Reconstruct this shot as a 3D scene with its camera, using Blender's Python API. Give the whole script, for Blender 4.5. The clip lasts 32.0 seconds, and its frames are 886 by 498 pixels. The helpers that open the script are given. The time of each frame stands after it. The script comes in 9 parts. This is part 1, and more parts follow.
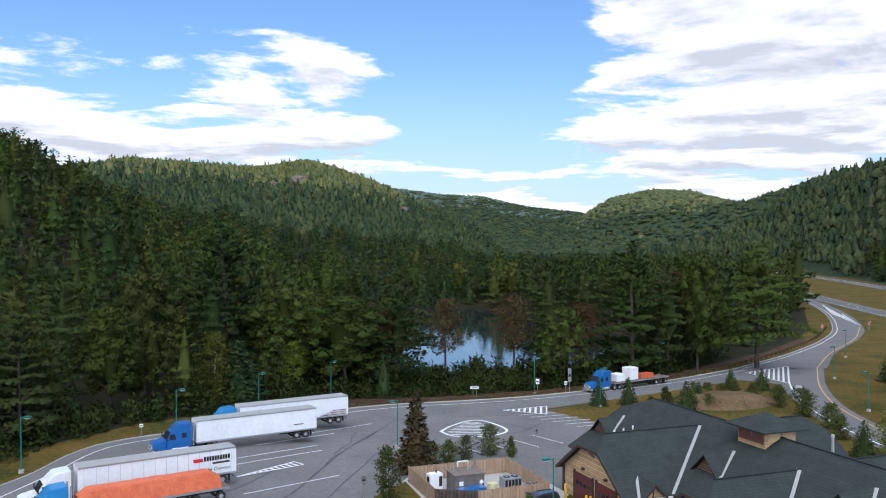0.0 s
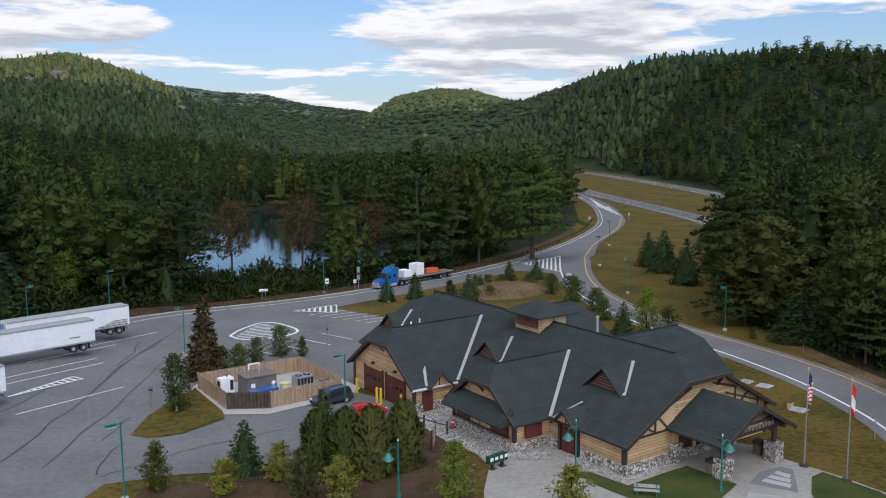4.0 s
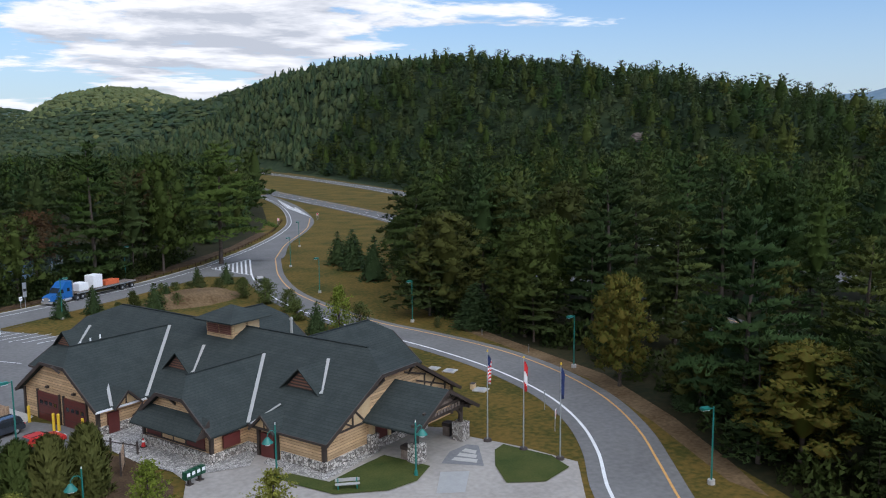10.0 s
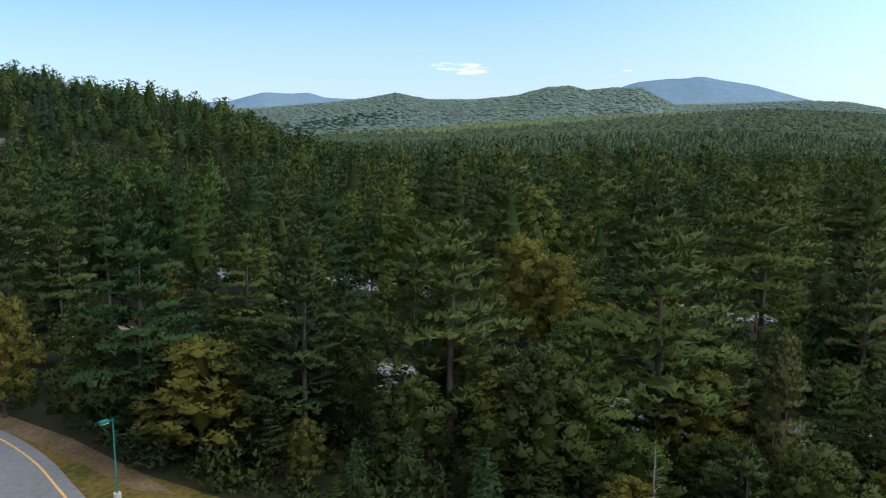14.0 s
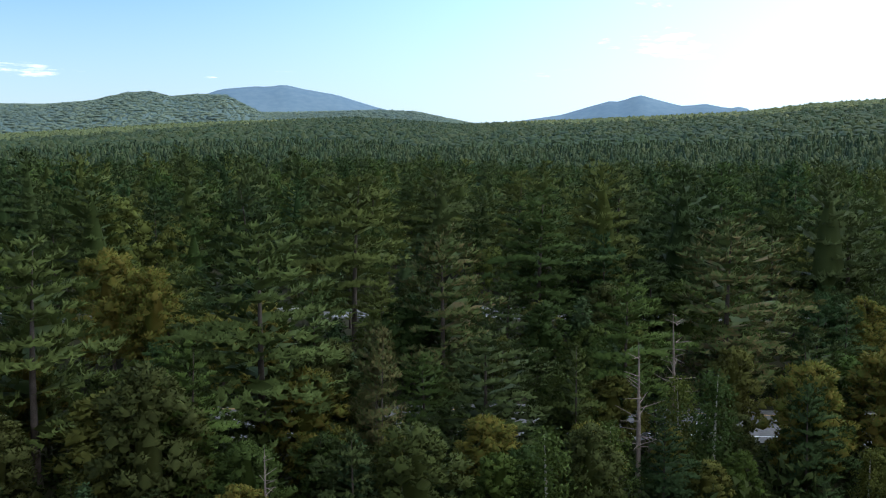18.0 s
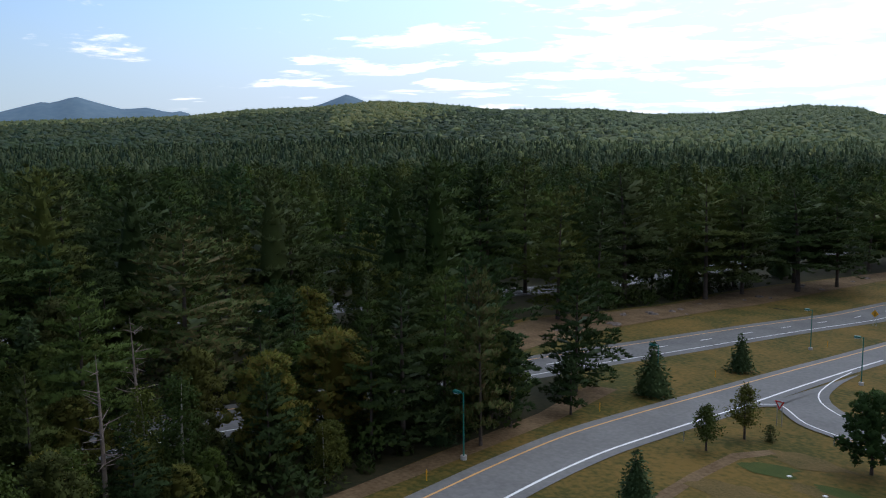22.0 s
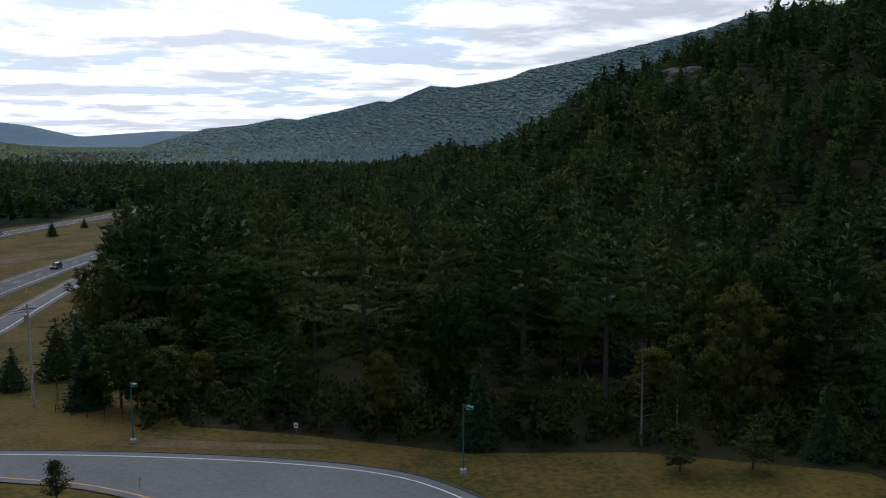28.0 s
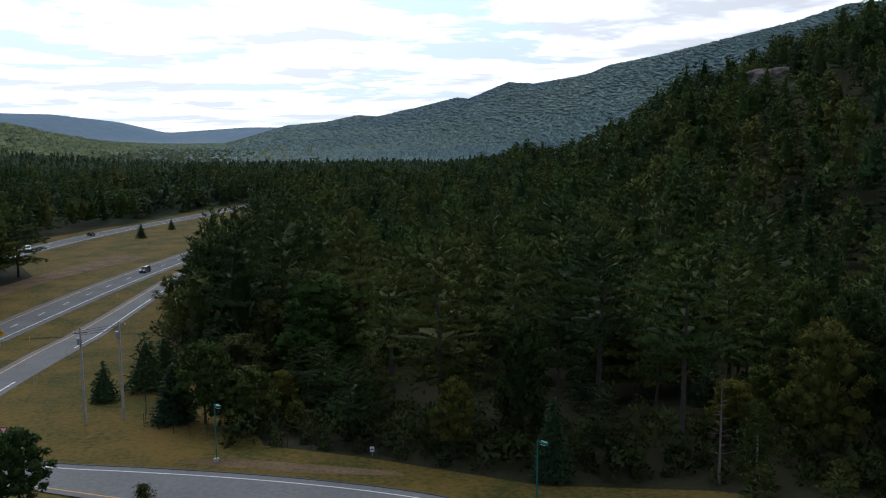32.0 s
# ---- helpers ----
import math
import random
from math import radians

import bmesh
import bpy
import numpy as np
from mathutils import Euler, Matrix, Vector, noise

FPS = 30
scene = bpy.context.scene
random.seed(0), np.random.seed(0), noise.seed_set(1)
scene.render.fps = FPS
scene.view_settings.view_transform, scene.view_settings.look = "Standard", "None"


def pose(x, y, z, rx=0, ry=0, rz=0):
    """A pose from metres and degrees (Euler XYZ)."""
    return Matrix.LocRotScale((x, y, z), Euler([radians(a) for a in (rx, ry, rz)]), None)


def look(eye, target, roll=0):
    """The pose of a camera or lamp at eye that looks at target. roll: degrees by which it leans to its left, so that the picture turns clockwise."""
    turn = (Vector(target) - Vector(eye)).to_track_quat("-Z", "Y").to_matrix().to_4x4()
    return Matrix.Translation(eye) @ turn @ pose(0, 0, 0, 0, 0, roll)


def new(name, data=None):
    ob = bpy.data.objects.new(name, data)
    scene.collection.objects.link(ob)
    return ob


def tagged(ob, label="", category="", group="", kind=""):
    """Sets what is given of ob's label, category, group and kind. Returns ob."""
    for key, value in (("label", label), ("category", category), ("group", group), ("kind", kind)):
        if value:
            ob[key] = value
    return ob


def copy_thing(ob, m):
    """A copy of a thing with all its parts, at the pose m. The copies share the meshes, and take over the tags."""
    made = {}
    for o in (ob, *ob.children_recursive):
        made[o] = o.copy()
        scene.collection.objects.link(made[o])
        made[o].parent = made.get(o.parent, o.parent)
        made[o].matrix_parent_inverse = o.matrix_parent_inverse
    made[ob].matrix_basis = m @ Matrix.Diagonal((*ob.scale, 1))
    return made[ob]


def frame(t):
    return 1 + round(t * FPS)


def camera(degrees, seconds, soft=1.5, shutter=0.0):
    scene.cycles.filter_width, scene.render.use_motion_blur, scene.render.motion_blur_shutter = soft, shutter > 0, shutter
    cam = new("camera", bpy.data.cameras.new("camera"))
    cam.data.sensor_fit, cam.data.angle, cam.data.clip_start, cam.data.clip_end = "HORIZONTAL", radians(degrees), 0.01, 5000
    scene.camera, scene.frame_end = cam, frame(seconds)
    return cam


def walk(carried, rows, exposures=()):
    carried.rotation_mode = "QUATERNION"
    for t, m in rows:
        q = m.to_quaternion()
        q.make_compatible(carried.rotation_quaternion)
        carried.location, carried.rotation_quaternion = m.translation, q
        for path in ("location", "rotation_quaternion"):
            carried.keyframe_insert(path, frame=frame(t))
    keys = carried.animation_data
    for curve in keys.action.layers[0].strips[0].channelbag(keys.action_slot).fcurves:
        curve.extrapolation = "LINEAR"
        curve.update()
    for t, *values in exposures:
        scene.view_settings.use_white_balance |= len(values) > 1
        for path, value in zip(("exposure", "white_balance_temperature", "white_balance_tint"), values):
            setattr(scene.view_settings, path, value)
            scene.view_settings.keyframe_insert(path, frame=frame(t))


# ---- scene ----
cam = camera(54.73, 32.0, soft=1.1)
PATH = [  # seconds, height, pitch, lean, heading
    (0.00, 30.00, -0.80, 0.10, -0.00),
    (0.50, 30.00, -0.87, 0.03, -0.76),
    (1.00, 30.00, -0.93, 0.14, -5.49),
    (1.50, 30.00, -0.96, 0.23, -10.96),
    (2.00, 30.00, -0.98, 0.29, -12.71),
    (2.50, 30.00, -3.70, 0.35, -12.64),
    (3.00, 30.00, -3.71, 0.42, -13.20),
    (3.50, 30.00, -7.56, 0.46, -13.72),
    (4.00, 30.00, -7.56, 0.47, -14.21),
    (4.50, 30.00, -7.56, 0.49, -14.76),
    (5.00, 30.00, -7.57, 0.50, -15.57),
    (5.50, 30.00, -7.57, 0.52, -16.82),
    (6.00, 30.00, -7.52, 0.60, -18.35),
    (6.50, 30.00, -7.53, 0.61, -19.42),
    (7.00, 30.00, -7.58, 0.62, -20.13),
    (7.50, 30.00, -7.59, 0.61, -20.78),
    (8.00, 30.00, -7.62, 0.61, -24.31),
    (8.50, 30.00, -7.62, 0.53, -24.96),
    (9.00, 30.00, -7.64, 0.56, -26.52),
    (9.50, 30.00, -7.66, 0.60, -29.88),
    (10.00, 30.00, -7.65, 0.49, -34.90),
    (10.50, 30.00, -7.69, 0.50, -40.14),
    (11.00, 30.00, -7.68, 0.47, -45.11),
    (11.50, 30.00, -7.67, 0.49, -50.82),
    (12.00, 30.00, -7.65, 0.44, -56.20),
    (12.50, 30.00, -7.62, 0.42, -60.67),
    (13.00, 30.00, -7.65, 0.41, -66.39),
    (13.50, 30.00, -7.65, 0.42, -71.47),
    (14.00, 30.00, -7.61, 0.40, -74.80),
    (14.50, 30.00, -7.61, 0.47, -79.56),
    (15.00, 30.00, -7.56, 0.55, -83.72),
    (15.50, 30.00, -7.51, 0.64, -86.97),
    (16.00, 30.00, -7.46, 0.72, -89.72),
    (16.50, 30.00, -7.41, 0.80, -92.43),
    (17.00, 30.00, -7.40, 0.79, -95.26),
    (17.50, 30.00, -7.40, 0.70, -97.82),
    (18.00, 30.00, -7.39, 0.63, -101.63),
    (18.50, 30.00, -7.39, 0.57, -105.10),
    (19.00, 30.00, -7.35, 0.62, -108.56),
    (19.50, 30.00, -7.36, 0.59, -112.60),
    (20.00, 30.00, -7.39, 0.52, -117.70),
    (20.50, 30.00, -7.41, 0.50, -123.27),
    (21.00, 30.00, -7.43, 0.54, -128.49),
    (21.50, 30.00, -7.44, 0.52, -132.91),
    (22.00, 30.00, -7.47, 0.45, -137.36),
    (22.50, 30.00, -7.50, 0.44, -142.29),
    (23.00, 30.00, -7.49, 0.46, -147.05),
    (23.50, 30.00, -7.54, 0.49, -151.73),
    (24.00, 30.00, -7.54, 0.42, -157.49),
    (24.50, 30.00, -7.55, 0.35, -162.56),
    (25.00, 30.00, -7.54, 0.29, -167.54),
    (25.50, 30.00, -7.53, 0.27, -172.99),
    (26.00, 30.00, -7.54, 0.20, -178.62),
    (26.50, 30.00, -7.50, 0.16, -183.67),
    (27.00, 30.00, -7.51, 0.14, -189.14),
    (27.50, 30.00, -7.51, 0.11, -194.32),
    (28.00, 30.00, -7.51, 0.09, -197.51),
    (28.50, 30.00, -7.52, 0.07, -197.00),
    (29.00, 30.54, -7.58, 0.07, -194.08),
    (29.50, 31.25, -7.62, 0.07, -192.60),
    (30.00, 31.60, -7.68, 0.08, -192.02),
    (30.50, 32.22, -7.73, 0.12, -192.26),
    (31.00, 32.88, -7.76, 0.15, -192.58),
    (31.50, 33.43, -7.82, 0.14, -192.51),
    (32.00, 33.84, -7.82, 0.15, -192.38),
]

walk(cam, [(t, pose(0, 0, z, 90 + pitch, lean, heading)) for t, z, pitch, lean, heading in PATH],
     exposures=[(0, -0.38, 6200, 13), (0.5, -0.75, 6250, 13), (1.0, -1.18, 6150, 12), (2.2, -1.3, 6200, 12), (3.5, -0.85, 6400, 13), (5.5, -0.6, 6300, 13), (9, -0.66, 6200, 13), (13, -0.22, 6250, 9),
                (17, -0.14, 6050, 7), (20, -0.47, 6080, 9), (23, -1.28, 6100, 12), (26, -1.8, 6100, 12), (28.5, -1.36, 6200, 11), (32, -1.18, 6250, 10)])

# ---- daylight ----
SUN_AZ, SUN_EL = 188.0, 48.0            # heading of the sun, turned left from +y, and its height
world = bpy.data.worlds.new("sky")
scene.world = world
world.use_nodes = True
wn, wl = world.node_tree.nodes, world.node_tree.links
wn.clear()


def wnode(kind, **values):
    n = wn.new(kind)
    for key, value in values.items():
        n.inputs[key].default_value = value
    return n


def wmath(op, a, b=None, c=None):
    n = wn.new("ShaderNodeMath")
    n.operation = op
    for i, v in enumerate((a, b, c)):
        if v is None:
            continue
        if isinstance(v, (int, float)):
            n.inputs[i].default_value = v
        else:
            wl.new(v, n.inputs[i])
    return n.outputs[0]


sky = wn.new("ShaderNodeTexSky")
sky.sky_type, sky.sun_disc = "NISHITA", False
sky.sun_elevation, sky.sun_rotation = radians(SUN_EL), radians(-SUN_AZ)
sky.air_density, sky.dust_density, sky.ozone_density = 1.0, 0.4, 3.0
coord = wn.new("ShaderNodeTexCoord")
sep = wn.new("ShaderNodeSeparateXYZ")
wl.new(coord.outputs["Generated"], sep.inputs[0])
up = wmath("ADD", wmath("MAXIMUM", sep.outputs[2], 0.0), 0.06)
def deck(shrink):
    """How thick the cloud deck is, seen from below; shrink looks a little higher up."""
    flat = wn.new("ShaderNodeCombineXYZ")
    wl.new(wmath("MULTIPLY", wmath("DIVIDE", sep.outputs[0], up), shrink), flat.inputs[0])
    wl.new(wmath("MULTIPLY", wmath("DIVIDE", sep.outputs[1], up), shrink), flat.inputs[1])
    flat.inputs[2].default_value = 3.7
    puffs = wnode("ShaderNodeTexNoise", Scale=1.15, Detail=9.0, Roughness=0.6, Distortion=0.25)
    banks = wnode("ShaderNodeTexNoise", Scale=0.30, Detail=2.0, Roughness=0.5)
    curls = wnode("ShaderNodeTexNoise", Scale=3.4, Detail=6.0, Roughness=0.62, Distortion=0.4)
    for n in (puffs, banks, curls):
        wl.new(flat.outputs[0], n.inputs["Vector"])
    return wmath("ADD", wmath("ADD", wmath("MULTIPLY", puffs.outputs[0], 0.9), wmath("MULTIPLY", banks.outputs[0], 0.55)), wmath("MULTIPLY", curls.outputs[0], 0.22))


thick, above = deck(1.0), deck(0.93)
# fewer clouds towards the east, more to the north and the south-west
east = wmath("ADD", wmath("MULTIPLY", wmath("MAXIMUM", wmath("SUBTRACT", sep.outputs[0], 0.45), 0.0), -0.40), wmath("MULTIPLY", sep.outputs[1], -0.02))
# a clear gap over the pond's valley, a bank of cloud to the right of it
for heading, height, tight, amount in ((-1.5, 12.0, 0.985, -0.22), (-20.0, 13.0, 0.965, 0.10)):
    near = wn.new("ShaderNodeVectorMath")
    near.operation = "DOT_PRODUCT"
    wl.new(coord.outputs["Generated"], near.inputs[0])
    near.inputs[1].default_value = (-math.sin(radians(heading)) * math.cos(radians(height)), math.cos(radians(heading)) * math.cos(radians(height)), math.sin(radians(height)))
    ease = wn.new("ShaderNodeMapRange")
    ease.interpolation_type = "SMOOTHSTEP"
    ease.inputs["From Min"].default_value, ease.inputs["From Max"].default_value = tight, 0.998
    ease.inputs["To Max"].default_value = amount
    wl.new(near.outputs["Value"], ease.inputs["Value"])
    east = wmath("ADD", east, ease.outputs[0])
veil = wmath("MAXIMUM", wmath("ADD", wmath("MULTIPLY", sep.outputs[1], -0.055), wmath("MULTIPLY", sep.outputs[0], -0.095)), 0.0)       # most cloud in the south-west
cover = wmath("ADD", thick, wmath("ADD", east, veil))
edge = wn.new("ShaderNodeMapRange")
edge.interpolation_type = "SMOOTHSTEP"
edge.inputs["From Min"].default_value, edge.inputs["From Max"].default_value = 0.80, 0.90
wl.new(cover, edge.inputs["Value"])
body = wn.new("ShaderNodeMapRange")
body.inputs["From Min"].default_value, body.inputs["From Max"].default_value = -0.04, 0.13     # bright tops, grey undersides
wl.new(wmath("ADD", wmath("SUBTRACT", above, thick), wmath("MULTIPLY", wmath("SUBTRACT", cover, 0.86), 0.45)), body.inputs["Value"])
cloud = wn.new("ShaderNodeMix")
cloud.data_type = "RGBA"
cloud.inputs["A"].default_value, cloud.inputs["B"].default_value = (11.2, 11.3, 11.5, 1), (6.2, 6.6, 7.3, 1)
wl.new(body.outputs[0], cloud.inputs["Factor"])
mix = wn.new("ShaderNodeMix")
mix.data_type = "RGBA"
wl.new(edge.outputs[0], mix.inputs["Factor"])
clear = wn.new("ShaderNodeVectorMath")
clear.operation = "MULTIPLY"
wl.new(sky.outputs[0], clear.inputs[0])
clear.inputs[1].default_value = (1.08, 1.31, 1.53)
# clouds shine towards the sun
dot = wn.new("ShaderNodeVectorMath")
dot.operation = "DOT_PRODUCT"
wl.new(coord.outputs["Generated"], dot.inputs[0])
dot.inputs[1].default_value = (-math.sin(radians(SUN_AZ)) * math.cos(radians(SUN_EL)), math.cos(radians(SUN_AZ)) * math.cos(radians(SUN_EL)), math.sin(radians(SUN_EL)))
glow = wmath("ADD", wmath("MULTIPLY", wmath("POWER", wmath("MAXIMUM", dot.outputs["Value"], 0.0), 2.0), 2.4), 1.0)
shine = wn.new("ShaderNodeVectorMath")
shine.operation = "SCALE"
haze = wn.new("ShaderNodeMapRange")         # pale air near the horizon
haze.interpolation_type = "SMOOTHSTEP"
haze.inputs["From Min"].default_value, haze.inputs["From Max"].default_value = 0.21, 0.0
haze.inputs["To Max"].default_value = 0.6
wl.new(sep.outputs[2], haze.inputs["Value"])
pale = wn.new("ShaderNodeMix")
pale.data_type = "RGBA"
wl.new(wmath("MINIMUM", wmath("ADD", haze.outputs[0], wmath("MULTIPLY", wmath("POWER", wmath("MAXIMUM", dot.outputs["Value"], 0.0), 1.6), 1.05)), 0.92), pale.inputs["Factor"])
wl.new(clear.outputs[0], pale.inputs["A"])
wl.new(pale.outputs["Result"], mix.inputs["A"])
pale.inputs["B"].default_value = (5.8, 6.6, 7.6, 1)
wl.new(mix.outputs["Result"], shine.inputs[0])
wl.new(glow, shine.inputs["Scale"])
wl.new(cloud.outputs["Result"], mix.inputs["B"])
back = wnode("ShaderNodeBackground", Strength=0.14)
wl.new(shine.outputs[0], back.inputs["Color"])
wl.new(back.outputs[0], wn.new("ShaderNodeOutputWorld").inputs[0])

sun = new("sun", bpy.data.lights.new("sun", "SUN"))
sun.data.energy, sun.data.angle, sun.data.color = 0.75, radians(20), (1.0, 0.93, 0.83)
sun.matrix_world = look((0, 0, 300), Vector((0, 0, 300)) - Vector((
    -math.sin(radians(SUN_AZ)) * math.cos(radians(SUN_EL)), math.cos(radians(SUN_AZ)) * math.cos(radians(SUN_EL)), math.sin(radians(SUN_EL)))))


# ---- materials ----
def material(name, a, b, scale=1.0, rough=0.8, bump=0.0, fine=8.0, metal=0.0, object_random=0.0, coat=0.0, spread=0.5):
    """Two base colours mixed by noise at two scales, with fine relief; sizes in metres."""
    m = bpy.data.materials.new(name)
    m.use_nodes = True
    nodes, links = m.node_tree.nodes, m.node_tree.links
    bsdf = nodes["Principled BSDF"]
    pos = nodes.new("ShaderNodeTexCoord").outputs["Object"]
    big = nodes.new("ShaderNodeTexNoise")
    big.inputs["Scale"].default_value, big.inputs["Detail"].default_value = 1.0 / scale, 5.0
    small = nodes.new("ShaderNodeTexNoise")
    small.inputs["Scale"].default_value, small.inputs["Detail"].default_value = fine / scale, 4.0
    links.new(pos, big.inputs["Vector"])
    links.new(pos, small.inputs["Vector"])
    add = nodes.new("ShaderNodeMath")
    add.operation = "ADD"
    links.new(big.outputs[0], add.inputs[0])
    links.new(small.outputs[0], add.inputs[1])
    rng = nodes.new("ShaderNodeMapRange")
    rng.inputs["From Min"].default_value, rng.inputs["From Max"].default_value = 1.0 - spread / 2, 1.0 + spread / 2
    links.new(add.outputs[0], rng.inputs["Value"])
    mixer = nodes.new("ShaderNodeMix")
    mixer.data_type = "RGBA"
    mixer.inputs["A"].default_value, mixer.inputs["B"].default_value = (*a, 1), (*b, 1)
    links.new(rng.outputs[0], mixer.inputs["Factor"])
    out = mixer.outputs["Result"]
    if object_random:
        info = nodes.new("ShaderNodeObjectInfo")
        hsv = nodes.new("ShaderNodeHueSaturation")
        val = nodes.new("ShaderNodeMapRange")
        val.inputs["To Min"].default_value, val.inputs["To Max"].default_value = 1 - object_random, 1 + object_random
        links.new(info.outputs["Random"], val.inputs["Value"])
        links.new(val.outputs[0], hsv.inputs["Value"])
        links.new(out, hsv.inputs["Color"])
        out = hsv.outputs["Color"]
    links.new(out, bsdf.inputs["Base Color"])
    bsdf.inputs["Roughness"].default_value, bsdf.inputs["Metallic"].default_value = rough, metal
    bsdf.inputs["Coat Weight"].default_value = coat
    if rough >= 0.9:                        # soil, grass and bark have no sheen
        bsdf.inputs["Specular IOR Level"].default_value = 0.12
    if bump:
        bn = nodes.new("ShaderNodeBump")
        bn.inputs["Strength"].default_value, bn.inputs["Distance"].default_value = bump, 0.05
        links.new(small.outputs[0], bn.inputs["Height"])
        links.new(bn.outputs[0], bsdf.inputs["Normal"])
    return m


def paint(name, c, rough=0.45, metal=0.0, coat=0.0):
    return material(name, tuple(0.9 * v for v in c), tuple(min(1, 1.06 * v) for v in c), 0.8, rough, 0.0, 6.0, metal, coat=coat)


def striped(name, a, b, groove, pitch, axis, rough=0.75, vary=0.25):
    """Courses of boards, logs or shingles of that pitch along one axis of the object, with dark joints."""
    m = material(name, a, b, 1.5, rough, 0.0, 7.0)
    nodes, links = m.node_tree.nodes, m.node_tree.links
    bsdf = nodes["Principled BSDF"]
    pos = nodes.new("ShaderNodeTexCoord").outputs["Object"]
    s = nodes.new("ShaderNodeSeparateXYZ")
    links.new(pos, s.inputs[0])
    row = nodes.new("ShaderNodeMath")
    row.operation = "DIVIDE"
    links.new(s.outputs[axis], row.inputs[0])
    row.inputs[1].default_value = pitch
    fr = nodes.new("ShaderNodeMath")
    fr.operation = "FRACT"
    links.new(row.outputs[0], fr.inputs[0])
    fl = nodes.new("ShaderNodeMath")
    fl.operation = "FLOOR"
    links.new(row.outputs[0], fl.inputs[0])
    white = nodes.new("ShaderNodeTexWhiteNoise")
    white.noise_dimensions = "1D"
    links.new(fl.outputs[0], white.inputs["W"])
    gap = nodes.new("ShaderNodeMath")
    gap.operation = "LESS_THAN"
    links.new(fr.outputs[0], gap.inputs[0])
    gap.inputs[1].default_value = 0.13
    old = bsdf.inputs["Base Color"].links[0].from_socket
    hsv = nodes.new("ShaderNodeHueSaturation")
    val = nodes.new("ShaderNodeMapRange")
    val.inputs["To Min"].default_value, val.inputs["To Max"].default_value = 1 - vary, 1 + vary
    links.new(white.outputs["Value"], val.inputs["Value"])
    links.new(val.outputs[0], hsv.inputs["Value"])
    links.new(old, hsv.inputs["Color"])
    mx = nodes.new("ShaderNodeMix")
    mx.data_type = "RGBA"
    links.new(gap.outputs[0], mx.inputs["Factor"])
    links.new(hsv.outputs["Color"], mx.inputs["A"])
    mx.inputs["B"].default_value = (*groove, 1)
    links.new(mx.outputs["Result"], bsdf.inputs["Base Color"])
    bn = nodes.new("ShaderNodeBump")
    bn.inputs["Strength"].default_value, bn.inputs["Distance"].default_value = 0.6, 0.04
    links.new(fr.outputs[0], bn.inputs["Height"])
    links.new(bn.outputs[0], bsdf.inputs["Normal"])
    return m


def cobble(name, size, a, b, mortar):
    """River stones set in mortar."""
    m = material(name, a, b, 0.6, 0.8, 0.0)
    nodes, links = m.node_tree.nodes, m.node_tree.links
    bsdf = nodes["Principled BSDF"]
    pos = nodes.new("ShaderNodeTexCoord").outputs["Object"]
    vor = nodes.new("ShaderNodeTexVoronoi")
    vor.inputs["Scale"].default_value = 1 / size
    links.new(pos, vor.inputs["Vector"])
    dist = nodes.new("ShaderNodeTexVoronoi")
    dist.feature = "DISTANCE_TO_EDGE"
    dist.inputs["Scale"].default_value = 1 / size
    links.new(pos, dist.inputs["Vector"])
    sepc = nodes.new("ShaderNodeSeparateColor")
    links.new(vor.outputs["Color"], sepc.inputs[0])
    tone = nodes.new("ShaderNodeMix")
    tone.data_type = "RGBA"
    tone.inputs["A"].default_value, tone.inputs["B"].default_value = (*a, 1), (*b, 1)
    links.new(sepc.outputs[0], tone.inputs["Factor"])
    joint = nodes.new("ShaderNodeMath")
    joint.operation = "LESS_THAN"
    joint.inputs[1].default_value = 0.07
    links.new(dist.outputs["Distance"], joint.inputs[0])
    mx = nodes.new("ShaderNodeMix")
    mx.data_type = "RGBA"
    links.new(joint.outputs[0], mx.inputs["Factor"])
    links.new(tone.outputs["Result"], mx.inputs["A"])
    mx.inputs["B"].default_value = (*mortar, 1)
    links.new(mx.outputs["Result"], bsdf.inputs["Base Color"])
    bn = nodes.new("ShaderNodeBump")
    bn.inputs["Strength"].default_value, bn.inputs["Distance"].default_value = 0.8, 0.06
    links.new(dist.outputs["Distance"], bn.inputs["Height"])
    links.new(bn.outputs[0], bsdf.inputs["Normal"])
    return m


